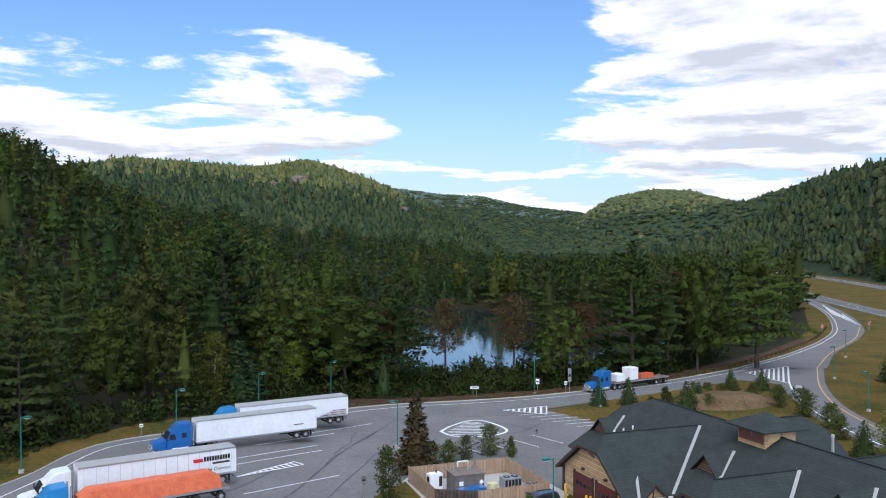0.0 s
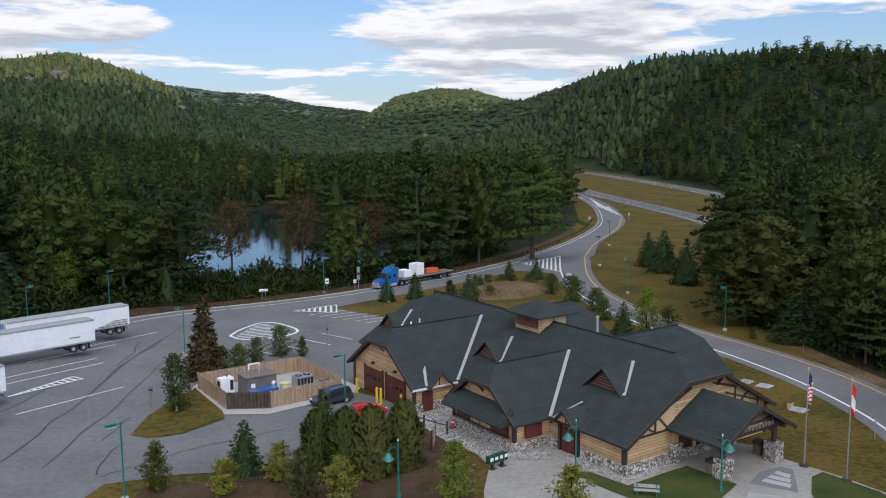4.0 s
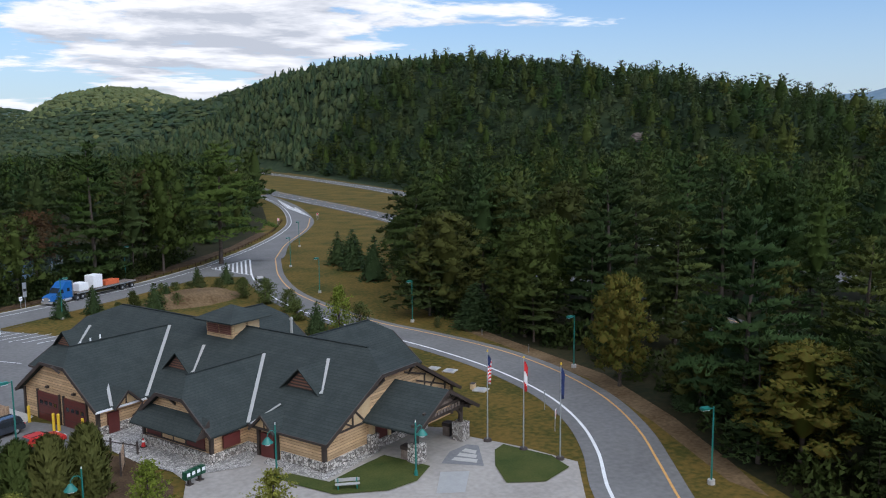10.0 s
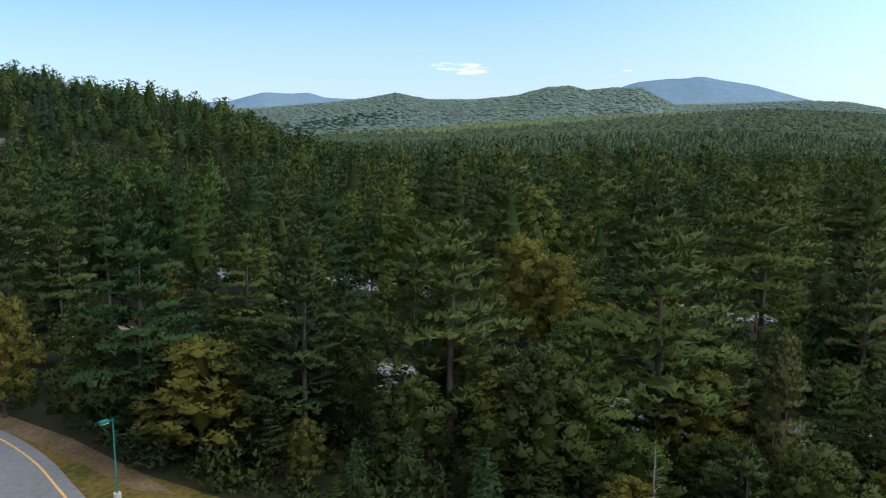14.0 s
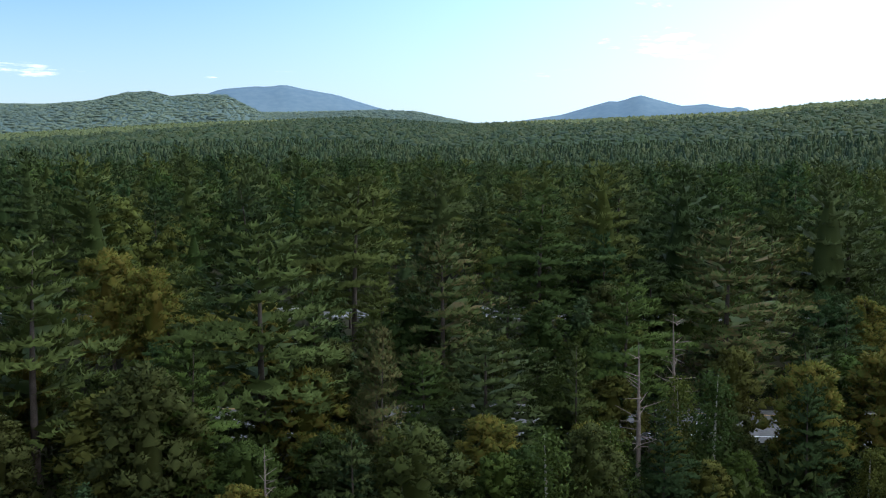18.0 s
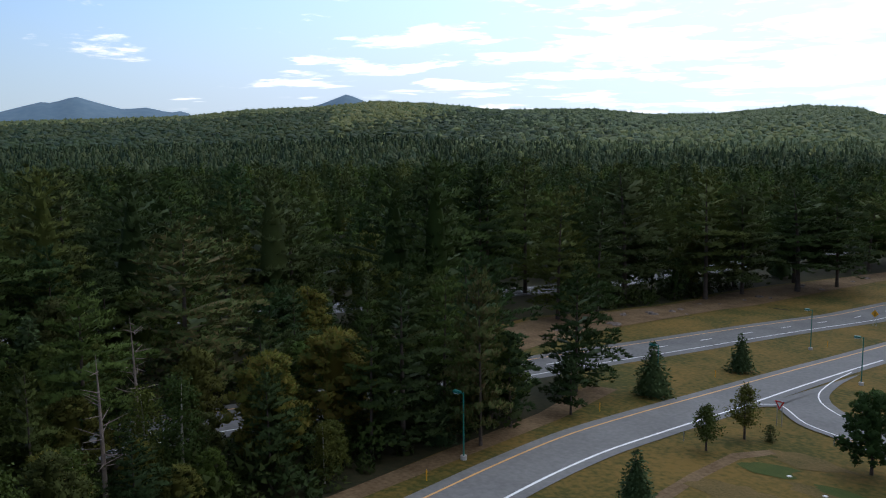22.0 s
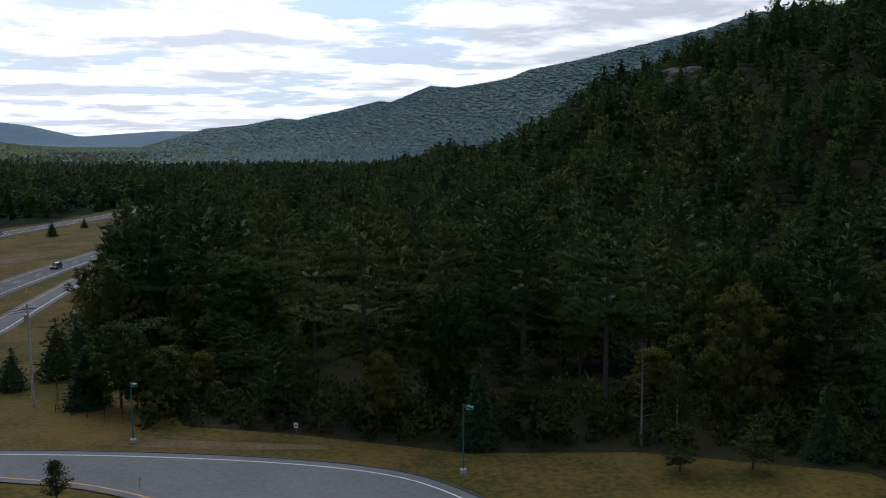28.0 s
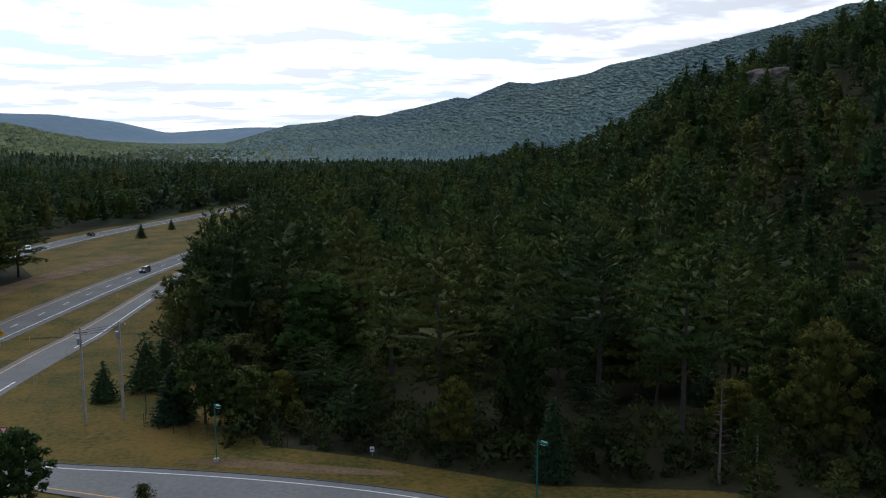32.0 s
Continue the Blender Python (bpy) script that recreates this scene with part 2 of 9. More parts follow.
def foliage(name, colours, translucent=0.25):
    """Leaves: the tree's own tint picks the hue, each clump varies a little."""
    m = bpy.data.materials.new(name)
    m.use_nodes = True
    nodes, links = m.node_tree.nodes, m.node_tree.links
    bsdf = nodes["Principled BSDF"]
    ramp = nodes.new("ShaderNodeValToRGB")
    els = ramp.color_ramp.elements
    els[0].color, els[1].color = (*colours[0], 1), (*colours[-1], 1)
    for i, c in enumerate(colours[1:-1]):
        els.new((i + 1) / (len(colours) - 1)).color = (*c, 1)
    tint = nodes.new("ShaderNodeAttribute")
    tint.attribute_name = "tint"
    info = nodes.new("ShaderNodeObjectInfo")
    add = nodes.new("ShaderNodeMath")
    add.operation = "ADD"
    links.new(tint.outputs["Fac"], add.inputs[0])
    links.new(info.outputs["Random"], add.inputs[1])
    wrap = nodes.new("ShaderNodeMath")
    wrap.operation = "PINGPONG"
    wrap.inputs[1].default_value = 1.0
    links.new(add.outputs[0], wrap.inputs[0])
    links.new(wrap.outputs[0], ramp.inputs[0])
    geo = nodes.new("ShaderNodeNewGeometry")
    val = nodes.new("ShaderNodeMapRange")
    val.inputs["To Min"].default_value, val.inputs["To Max"].default_value = 0.88, 1.12
    links.new(geo.outputs["Random Per Island"], val.inputs["Value"])
    hsv = nodes.new("ShaderNodeHueSaturation")
    links.new(val.outputs[0], hsv.inputs["Value"])
    links.new(ramp.outputs[0], hsv.inputs["Color"])
    links.new(hsv.outputs["Color"], bsdf.inputs["Base Color"])
    bsdf.inputs["Roughness"].default_value = 0.65
    bsdf.inputs["Specular IOR Level"].default_value = 0.06
    tr = nodes.new("ShaderNodeBsdfTranslucent")
    links.new(hsv.outputs["Color"], tr.inputs["Color"])
    ms = nodes.new("ShaderNodeMixShader")
    ms.inputs[0].default_value = translucent
    links.new(bsdf.outputs[0], ms.inputs[1])
    links.new(tr.outputs[0], ms.inputs[2])
    links.new(ms.outputs[0], nodes["Material Output"].inputs["Surface"])
    return m


M_ground = material("forest_floor", (0.016, 0.019, 0.008), (0.036, 0.030, 0.013), 9, 0.95, 0.4, 12)
M_grass = material("dry_grass", (0.046, 0.048, 0.009), (0.142, 0.090, 0.021), 9, 0.95, 0.6, 14, spread=0.42)
M_lawn = material("green_lawn", (0.030, 0.050, 0.012), (0.075, 0.080, 0.022), 2.2, 0.95, 0.6, 14, spread=0.6)
M_straw = material("straw_grass", (0.060, 0.050, 0.013), (0.150, 0.098, 0.036), 3.5, 0.95, 0.6, 12, spread=0.7)
M_turf = material("dark_turf", (0.036, 0.056, 0.012), (0.062, 0.072, 0.016), 2, 0.95, 0.5, 14)
M_barrel = paint("pale_yellow_plastic", (0.62, 0.56, 0.30), 0.5)
M_earth = material("brown_bank", (0.085, 0.052, 0.024), (0.17, 0.115, 0.062), 4, 0.95, 0.6, 9)
M_mulch = material("bark_mulch", (0.05, 0.03, 0.018), (0.10, 0.065, 0.035), 2, 0.95, 0.6, 12)
M_asphalt = material("worn_asphalt", (0.128, 0.124, 0.119), (0.192, 0.187, 0.178), 9, 0.9, 0.15, 16, spread=0.7)
M_highway = material("highway_asphalt", (0.102, 0.10, 0.097), (0.156, 0.152, 0.146), 7, 0.9, 0.15, 16)
M_shoulder = material("shoulder_asphalt", (0.16, 0.16, 0.165), (0.22, 0.22, 0.22), 4, 0.9, 0.15, 16)
M_court = material("court_paving", (0.245, 0.222, 0.195), (0.36, 0.33, 0.29), 6, 0.88, 0.12, 12, spread=0.6)
M_concrete = material("concrete", (0.36, 0.34, 0.31), (0.46, 0.44, 0.40), 4, 0.85, 0.1, 10)
M_cobbles = cobble("loose_cobbles", 0.22, (0.22, 0.21, 0.195), (0.56, 0.53, 0.49), (0.10, 0.092, 0.083))
M_stone = cobble("river_stone", 0.27, (0.17, 0.145, 0.125), (0.68, 0.64, 0.58), (0.085, 0.075, 0.065))
M_white = material("road_white", (0.62, 0.62, 0.60), (0.78, 0.78, 0.76), 1.5, 0.7, 0.0, 9)
M_yellow = material("road_orange", (0.52, 0.27, 0.07), (0.66, 0.37, 0.12), 1.5, 0.7, 0.0, 9)
M_tar = material("tar_seal", (0.03, 0.03, 0.033), (0.05, 0.05, 0.052), 1, 0.7)
M_water = material("pond_water", (0.012, 0.018, 0.022), (0.02, 0.026, 0.028), 9, 0.04, 0.08, 40)
M_bark = material("bark", (0.055, 0.042, 0.034), (0.12, 0.095, 0.08), 0.6, 0.95, 0.5, 10)
M_palebark = material("pale_bark", (0.30, 0.27, 0.23), (0.48, 0.44, 0.39), 0.6, 0.9, 0.3, 10)
M_pine = foliage("pine_needles", [(0.027, 0.048, 0.017), (0.050, 0.086, 0.022), (0.082, 0.119, 0.026), (0.033, 0.057, 0.017), (0.108, 0.125, 0.030), (0.037, 0.073, 0.024), (0.070, 0.090, 0.028), (0.030, 0.053, 0.017)], 0.27)
M_leaf = foliage("broad_leaves", [(0.028, 0.055, 0.014), (0.048, 0.083, 0.015), (0.077, 0.105, 0.021), (0.104, 0.104, 0.022), (0.058, 0.065, 0.019), (0.065, 0.089, 0.019), (0.034, 0.058, 0.015)], 0.29)
M_spruce = foliage("spruce_needles", [(0.033, 0.060, 0.025), (0.048, 0.078, 0.030), (0.064, 0.092, 0.033)], 0.28)
M_cedar = foliage("cedar_foliage", [(0.042, 0.068, 0.020), (0.088, 0.106, 0.028), (0.056, 0.080, 0.020), (0.112, 0.112, 0.032)], 0.3)
M_bright = foliage("bright_leaves", [(0.150, 0.205, 0.030), (0.190, 0.230, 0.036)], 0.35)
M_gold = foliage("golden_leaves", [(0.265, 0.255, 0.045), (0.215, 0.225, 0.048)], 0.35)
M_rust = foliage("rusty_needles", [(0.052, 0.052, 0.024), (0.075, 0.054, 0.026), (0.062, 0.052, 0.024)], 0.15)
M_drypine = foliage("browning_needles", [(0.060, 0.092, 0.028), (0.100, 0.122, 0.036), (0.074, 0.108, 0.030), (0.150, 0.112, 0.048), (0.082, 0.108, 0.032)], 0.28)
M_amber = foliage("turning_leaves", [(0.098, 0.122, 0.024), (0.140, 0.142, 0.027), (0.170, 0.132, 0.028), (0.112, 0.132, 0.026)], 0.4)
M_maple = foliage("maple_leaves", [(0.034, 0.064, 0.018), (0.048, 0.084, 0.022)], 0.28)
M_shrub = foliage("shrub_leaves", [(0.075, 0.105, 0.030), (0.10, 0.125, 0.036), (0.085, 0.095, 0.034)], 0.3)
M_tank = material("tank_steel", (0.105, 0.092, 0.082), (0.15, 0.135, 0.122), 0.8, 0.6, 0.0, 7)
M_under = foliage("undergrowth_leaves", [(0.020, 0.037, 0.010), (0.031, 0.049, 0.012), (0.046, 0.060, 0.015), (0.026, 0.042, 0.012)], 0.3)
M_russet = foliage("russet_leaves", [(0.085, 0.055, 0.026), (0.12, 0.060, 0.030), (0.075, 0.07, 0.026)], 0.3)
# hills in sun, then hills in cloud shade, put into the colours
M_farwood = foliage("sunlit_far_woodland", [(0.062, 0.100, 0.048), (0.100, 0.136, 0.056), (0.155, 0.172, 0.062), (0.190, 0.192, 0.070), (0.094, 0.126, 0.055)], 0.25)
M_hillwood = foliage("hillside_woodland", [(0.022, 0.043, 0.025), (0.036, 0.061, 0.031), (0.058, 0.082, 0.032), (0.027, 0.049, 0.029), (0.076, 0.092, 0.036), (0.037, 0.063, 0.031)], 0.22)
# aerial haze mixed into these leaf colours, sunlight too on the first
M_southwood = foliage("sunlit_hazy_wood", [(0.078, 0.118, 0.066), (0.120, 0.162, 0.074), (0.185, 0.210, 0.080), (0.095, 0.135, 0.075), (0.155, 0.185, 0.080)], 0.3)
M_distant = foliage("haze_tinted_canopy", [(0.105, 0.155, 0.135), (0.135, 0.185, 0.14), (0.18, 0.22, 0.145), (0.12, 0.165, 0.14)], 0.3)
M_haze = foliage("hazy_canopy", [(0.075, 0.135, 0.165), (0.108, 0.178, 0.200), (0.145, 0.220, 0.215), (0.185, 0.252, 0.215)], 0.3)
M_roof = striped("dark_shingles", (0.032, 0.039, 0.037), (0.047, 0.055, 0.052), (0.028, 0.036, 0.033), 0.2, 2, 0.9, 0.05)
M_log = striped("log_siding", (0.46, 0.295, 0.155), (0.60, 0.41, 0.23), (0.17, 0.10, 0.05), 0.28, 2, 0.7, 0.2)
M_panel = material("plywood_panel", (0.50, 0.35, 0.19), (0.58, 0.42, 0.24), 1.5, 0.7)
M_trim = paint("dark_brown_trim", (0.045, 0.032, 0.026), 0.6)
M_maroon = paint("maroon_paint", (0.105, 0.022, 0.018), 0.5)
M_flash = paint("weathered_flashing", (0.36, 0.355, 0.335), 0.6, 0.1)
M_cap = material("ridge_shingles", (0.020, 0.025, 0.024), (0.032, 0.038, 0.036), 0.6, 0.9)
M_slat = material("stained_louvre", (0.16, 0.075, 0.050), (0.24, 0.12, 0.075), 0.7, 0.7)
M_metal = paint("galvanised_steel", (0.42, 0.43, 0.44), 0.45, 0.7)
M_green = paint("green_enamel", (0.012, 0.15, 0.12), 0.4)
M_wood = striped("fence_boards", (0.30, 0.20, 0.125), (0.42, 0.29, 0.19), (0.12, 0.08, 0.05), 0.14, 0, 0.85, 0.18)
M_greywood = material("weathered_wood", (0.14, 0.11, 0.09), (0.25, 0.20, 0.17), 0.5, 0.9, 0.4, 10)
M_yel = paint("safety_yellow", (0.72, 0.47, 0.03), 0.5)
M_glass = paint("dark_glass", (0.02, 0.025, 0.03), 0.06)
M_black = paint("black_rubber", (0.02, 0.02, 0.021), 0.8)
M_chrome = paint("bright_metal", (0.6, 0.6, 0.6), 0.2, 0.6)
M_trailer = material("trailer_white", (0.70, 0.71, 0.72), (0.80, 0.80, 0.80), 3, 0.4)
M_cabwhite = paint("white_cab_paint", (0.78, 0.78, 0.76), 0.3, 0, 0.4)
M_blue = paint("blue_cab_paint", (0.010, 0.115, 0.36), 0.3, 0, 0.5)
M_skyblue = paint("light_blue_cab_paint", (0.02, 0.22, 0.48), 0.3, 0, 0.5)
M_tarp = material("orange_tarpaulin", (0.55, 0.10, 0.035), (0.68, 0.16, 0.06), 1.2, 0.6, 0.5, 5)
M_red = paint("red_paint", (0.45, 0.025, 0.02), 0.4)
M_signred = paint("sign_red", (0.60, 0.02, 0.02), 0.4)
M_signwhite = paint("sign_white", (0.80, 0.80, 0.80), 0.5)
M_signyellow = paint("sign_amber", (0.85, 0.42, 0.02), 0.5)
M_rock = material("granite", (0.095, 0.078, 0.067), (0.205, 0.165, 0.145), 3, 0.9, 0.8, 6)


# ---- plan helpers ----
def smooth(t):
    t = np.clip(t, 0, 1)
    return t * t * (3 - 2 * t)


def profile(az, pts):
    """A ridge's height in degrees over the heading, between its knots."""
    a = np.array(sorted(pts))
    return np.interp(az, a[:, 0], a[:, 1])


# hills: knots (heading, degrees above eye level), distance of crest and foot, height of the wood on it
NORTH_EAST_HILL = ([(-82, -8), (-70, -1.2), (-66, -0.3), (-64, 0.4), (-62, 1.8), (-58, 2.7), (-53, 3.6), (-48, 4.3), (-42, 4.9), (-37, 5.5), (-31, 5.4), (-28, 5.2), (-24, 4.2), (-21, 3.3), (-18, 2.3), (-15, 1.0), (-12, -0.5), (-8, -3)],
    [(-82, 380), (-66, 450), (-45, 600), (-31, 760), (-20, 1150), (-8, 1300)], 0.72, 15)
WEST_HILL = ([(8, -3), (12, 0.2), (14, 0.9), (18, 1.8), (21, 3.3), (24, 4.7), (27, 6.4), (40, 7.5), (70, 7.5), (100, 7.5), (130, 8.6), (141, 7.8), (143, 7.1), (146, 5.9), (149.5, 4.4), (151.5, 4.0), (153.2, 3.2), (155, 1.8), (158.7, -0.3), (163, -0.9), (170, -3)],
    [(8, 560), (30, 480), (100, 450), (140, 520), (170, 620)], 0.36, 15)
POND_HILL = ([(-6, -3), (-2.5, 0.8), (0, 1.9), (4, 3.8), (7, 4.9), (9, 5.4), (12.4, 4.9), (16.6, 5.1), (20, 5.3), (24, 4.6), (40, 3), (60, 0)],
    [(-6, 1100), (60, 1200)], 0.5, 12)
VALLEY_HEAD = ([(-12, -1), (-9.2, 1.8), (-5.5, 2.2), (-2.5, 2.9), (0, 3.0), (3.2, 3.4), (12, 3)],
    [(-12, 2100), (12, 2300)], 0.7, 10)
ROUND_HILL = ([(-24, -1), (-18.8, 2.4), (-16, 3.2), (-13.6, 3.3), (-11.1, 2.8), (-9.2, 1.6), (-6, -0.5)],
    [(-24, 1500), (-6, 1500)], 0.66, 11)
EAST_HILLS = ([(-106, 0.6), (-103, 1.2), (-99.8, 1.88), (-97.4, 2.0), (-92, 1.9), (-89.7, 1.9), (-87.6, 2.98), (-85.9, 3.02), (-84.2, 2.88), (-83.1, 3.18), (-81.7, 3.1), (-79.5, 2.59), (-76.9, 2.37), (-73.9, 2.4), (-71.7, 2.82), (-69.8, 2.5), (-68.4, 2.33), (-63, 1.9), (-55, 1.8)],
    [(-106, 2500), (-55, 2900)], 0.6, 9)
SOUTH_EAST_HILLS = ([(-178, -1.5), (-168, 0.3), (-165, 1.0), (-163, 1.7), (-160, 1.9), (-155, 1.5), (-151, 1.5), (-147, 1.9), (-141, 1.9), (-137, 2.3), (-133, 2.5), (-130, 2.2), (-125, 2.0), (-121, 1.6), (-111, 1.3), (-103, 1.1), (-96, 1.6), (-85, 1.3), (-74, 0.7), (-66, 0.2), (-55, 0)],
    [(-178, 1900), (-55, 1700)], 0.35, 11)
SOUTH_WEST_RANGE = ([(130, 8), (143, 7.41), (145.4, 6.67), (149.9, 5.69), (153.6, 4.9), (156.8, 4.33), (158.2, 3.78), (161.5, 3.24), (163.3, 3.32), (165.9, 2.28), (166.6, 2.39), (168.9, 1.84), (171.9, 1.18), (173.3, 1.25), (175.2, 0.85), (177.8, 0.6), (181.5, -0.5), (185, -2)],
    [(130, 2400), (185, 2900)], 0.55, 9)
EAST_MOUNTAINS = ([(-122, 0.8), (-120.8, 1.79), (-119.9, 1.66), (-118.5, 1.97), (-117.1, 1.86), (-115.7, 2.24), (-114.4, 2.63), (-113.1, 2.21), (-112.6, 2.29), (-111.3, 1.95), (-109.4, 1.42), (-103, 0.6), (-97.2, 2.08), (-94.7, 2.88), (-92.5, 3.28), (-91.3, 3.56), (-90.3, 3.41), (-89.4, 3.44), (-87.3, 3.25), (-86, 2.8), (-80, 2.0), (-74, 2.2), (-70, 2.3), (-67.1, 2.45), (-66.1, 2.78), (-64.7, 2.71), (-63.2, 2.82), (-61, 2.24), (-56, 2.0)],
    [(-122, 4400), (-56, 4400)], 0.85, 0)
SOUTH_MOUNTAINS = ([(-190, -0.5), (-182, 0.35), (-179.5, 0.35), (-177.3, 0.2), (-174.7, 0), (-171.8, 0.7), (-168, 1.15), (-165, 1.2), (-160, 0.8), (-140, 1), (-132.6, 2.2), (-131.1, 2.85), (-129.4, 2.2), (-126, 1.2)],
    [(-190, 4400), (-126, 4400)], 0.85, 0)
HILLS = [NORTH_EAST_HILL, WEST_HILL, POND_HILL, VALLEY_HEAD, ROUND_HILL, EAST_HILLS, SOUTH_EAST_HILLS, SOUTH_WEST_RANGE, EAST_MOUNTAINS, SOUTH_MOUNTAINS]


def site(x, y):
    """Height of the graded ground round the rest area."""
    return np.clip(0.05 * (y + 25), -8, 0) + 1.5 * smooth((-5 - x) / 30) * smooth((y - 20) / 40)


def pond_depth(x, y):
    """1 in the pond, 0 outside."""
    wob = 0.12 * np.sin(0.05 * x + 1) + 0.10 * np.sin(0.043 * y)
    d = np.sqrt(((x - 6 + 0.12 * (y - 300)) / 48) ** 2 + ((y - 298) / 112) ** 2) + wob
    return smooth((1.12 - d) / 0.2)


def land(x, y):
    """Height of the land at x, y (arrays)."""
    x, y = np.asarray(x, float), np.asarray(y, float)
    r, az = np.hypot(x, y), np.degrees(np.arctan2(-x, y))
    z = site(x, y) - 4.6 * pond_depth(x, y) - 2.0 * smooth((y - 165 - 0.55 * x) / 14) * smooth((120 - np.abs(y - 270)) / 60) * smooth((60 - x) / 30) * smooth((x + 60) / 30)
    for knots, dist, foot, wood in HILLS:
        lo, hi = min(k[0] for k in knots), max(k[0] for k in knots)
        mid = (lo + hi) / 2
        a = (az - mid + 180) % 360 - 180 + mid
        el = profile(a, knots)
        R = profile(a, dist)
        crest = 30 + R * np.tan(np.radians(el)) - wood
        s = smooth((r / R - foot) / (1 - foot)) ** 0.8
        back = 1 - 0.5 * smooth((r / R - 1.0) / 0.6)
        h = z + np.maximum(crest - z, 0) * s * back
        inside = (a >= lo) & (a <= hi)
        z = np.where(inside, np.maximum(z, h), z)
    return z


def land1(x, y):
    return float(land(np.array([x]), np.array([y]))[0])


def curve(pts, step=3.0):
    """Points along a smooth line through the knots."""
    p = [np.array(q, float) for q in pts]
    p = [2 * p[0] - p[1]] + p + [2 * p[-1] - p[-2]]
    out = []
    for i in range(1, len(p) - 2):
        a, b, c, d = p[i - 1:i + 3]
        n = max(2, int(np.linalg.norm(c - b) / step))
        for k in range(n):
            t = k / n
            out.append(0.5 * (2 * b + (c - a) * t + (2 * a - 5 * b + 4 * c - d) * t * t + (3 * b - a - 3 * c + d) * t ** 3))
    out.append(p[-2])
    return np.array(out)


def offset(line, d):
    """The line moved d metres to its left."""
    t = np.gradient(line, axis=0)
    t /= np.linalg.norm(t, axis=1)[:, None]
    return line + d * np.stack([-t[:, 1], t[:, 0]], 1)


def mesh_object(name, verts, faces, mats, parent=None, label="", smooth_faces=False):
    me = bpy.data.meshes.new(name)
    me.from_pydata([tuple(map(float, v)) for v in verts], [], [tuple(map(int, f)) for f in faces])
    for m in (mats if isinstance(mats, (list, tuple)) else [mats]):
        me.materials.append(m)
    if smooth_faces:
        me.polygons.foreach_set("use_smooth", [True] * len(me.polygons))
    me.update()
    ob = new(name, me)
    if parent:
        ob.parent = parent
    if label:
        ob["label"] = label
    return ob


def strip(name, left, right, lift, mat, across=4, parent=None):
    """A ribbon laid on the land between two lines of equal count."""
    n = len(left)
    verts = []
    for i in range(n):
        for k in range(across + 1):
            q = left[i] + (right[i] - left[i]) * k / across
            verts.append((q[0], q[1]))
    verts = np.array(verts)
    z = land(verts[:, 0], verts[:, 1]) + lift
    faces = [(i * (across + 1) + k, i * (across + 1) + k + 1, (i + 1) * (across + 1) + k + 1, (i + 1) * (across + 1) + k) for i in range(n - 1) for k in range(across)]
    flip = np.cross(np.append(right[0] - left[0], 0), np.append(left[1] - left[0], 0))[2] < 0
    if flip:
        faces = [f[::-1] for f in faces]
    return mesh_object(name, np.column_stack([verts, z]), faces, mat, parent)


def line_mark(name, line, width, lift, mat, parent=None, dash=None):
    """A painted line; dash: (painted, pitch) in metres."""
    if dash is None:
        return strip(name, offset(line, width / 2), offset(line, -width / 2), lift, mat, 1, parent)
    s = np.concatenate([[0], np.cumsum(np.linalg.norm(np.diff(line, axis=0), axis=1))])
    verts, faces = [], []
    at = 0.0
    while at + dash[0] < s[-1]:
        q = [np.array([np.interp(at + k * dash[0] / 2, s, line[:, 0]), np.interp(at + k * dash[0] / 2, s, line[:, 1])]) for k in range(3)]
        d = (q[2] - q[0]) / np.linalg.norm(q[2] - q[0])
        nrm = np.array([-d[1], d[0]]) * width / 2
        b = len(verts)
        for p in q:
            for sgn in (1, -1):
                w = p + sgn * nrm
                verts.append((w[0], w[1], land1(w[0], w[1]) + lift))
        faces += [(b + 1, b + 3, b + 2, b), (b + 3, b + 5, b + 4, b + 2)]
        at += dash[1]
    return mesh_object(name, verts, faces, mat, parent)


def inside(poly, x, y):
    """Which of the points lie in the polygon."""
    p = np.array(poly)
    res = np.zeros(np.shape(x), bool)
    j = len(p) - 1
    for i in range(len(p)):
        cond = (p[i, 1] > y) != (p[j, 1] > y)
        xs = (p[j, 0] - p[i, 0]) * (y - p[i, 1]) / (p[j, 1] - p[i, 1] + 1e-12) + p[i, 0]
        res ^= cond & (x < xs)
        j = i
    return res


def sheet(name, poly, lift, mat, step=4.0, parent=None, rim=0.0, rim_mat=None):
    """A paved or planted area laid on the land; rim: a raised edge with that height."""
    from mathutils.geometry import delaunay_2d_cdt
    p = [np.array(q, float) for q in poly]
    edge = []
    for a, b in zip(p, p[1:] + p[:1]):
        n = max(1, int(np.linalg.norm(b - a) / step))
        edge += [a + (b - a) * k / n for k in range(n)]
    edge = np.array(edge)
    lo, hi = edge.min(0), edge.max(0)
    gx, gy = np.meshgrid(np.arange(lo[0], hi[0], step), np.arange(lo[1], hi[1], step))
    gx, gy = gx.ravel(), gy.ravel()
    keep = inside(edge, gx, gy)
    pts = [Vector(v) for v in np.vstack([edge, np.column_stack([gx[keep], gy[keep]])])]
    res = delaunay_2d_cdt(pts, [], [list(range(len(edge)))], 1, 1e-4)
    v = np.array([tuple(q) for q in res[0]])
    z = land(v[:, 0], v[:, 1]) + lift
    faces = []
    for f in res[2]:
        a, b, c = (v[k] for k in f[:3])
        faces.append(f if (b[0] - a[0]) * (c[1] - a[1]) - (b[1] - a[1]) * (c[0] - a[0]) > 0 else f[::-1])
    ob = mesh_object(name, np.column_stack([v, z]), faces, mat, parent)
    if rim:
        kerb(name + "_kerb", edge, rim, rim_mat or M_concrete, parent, closed=True)
    return ob


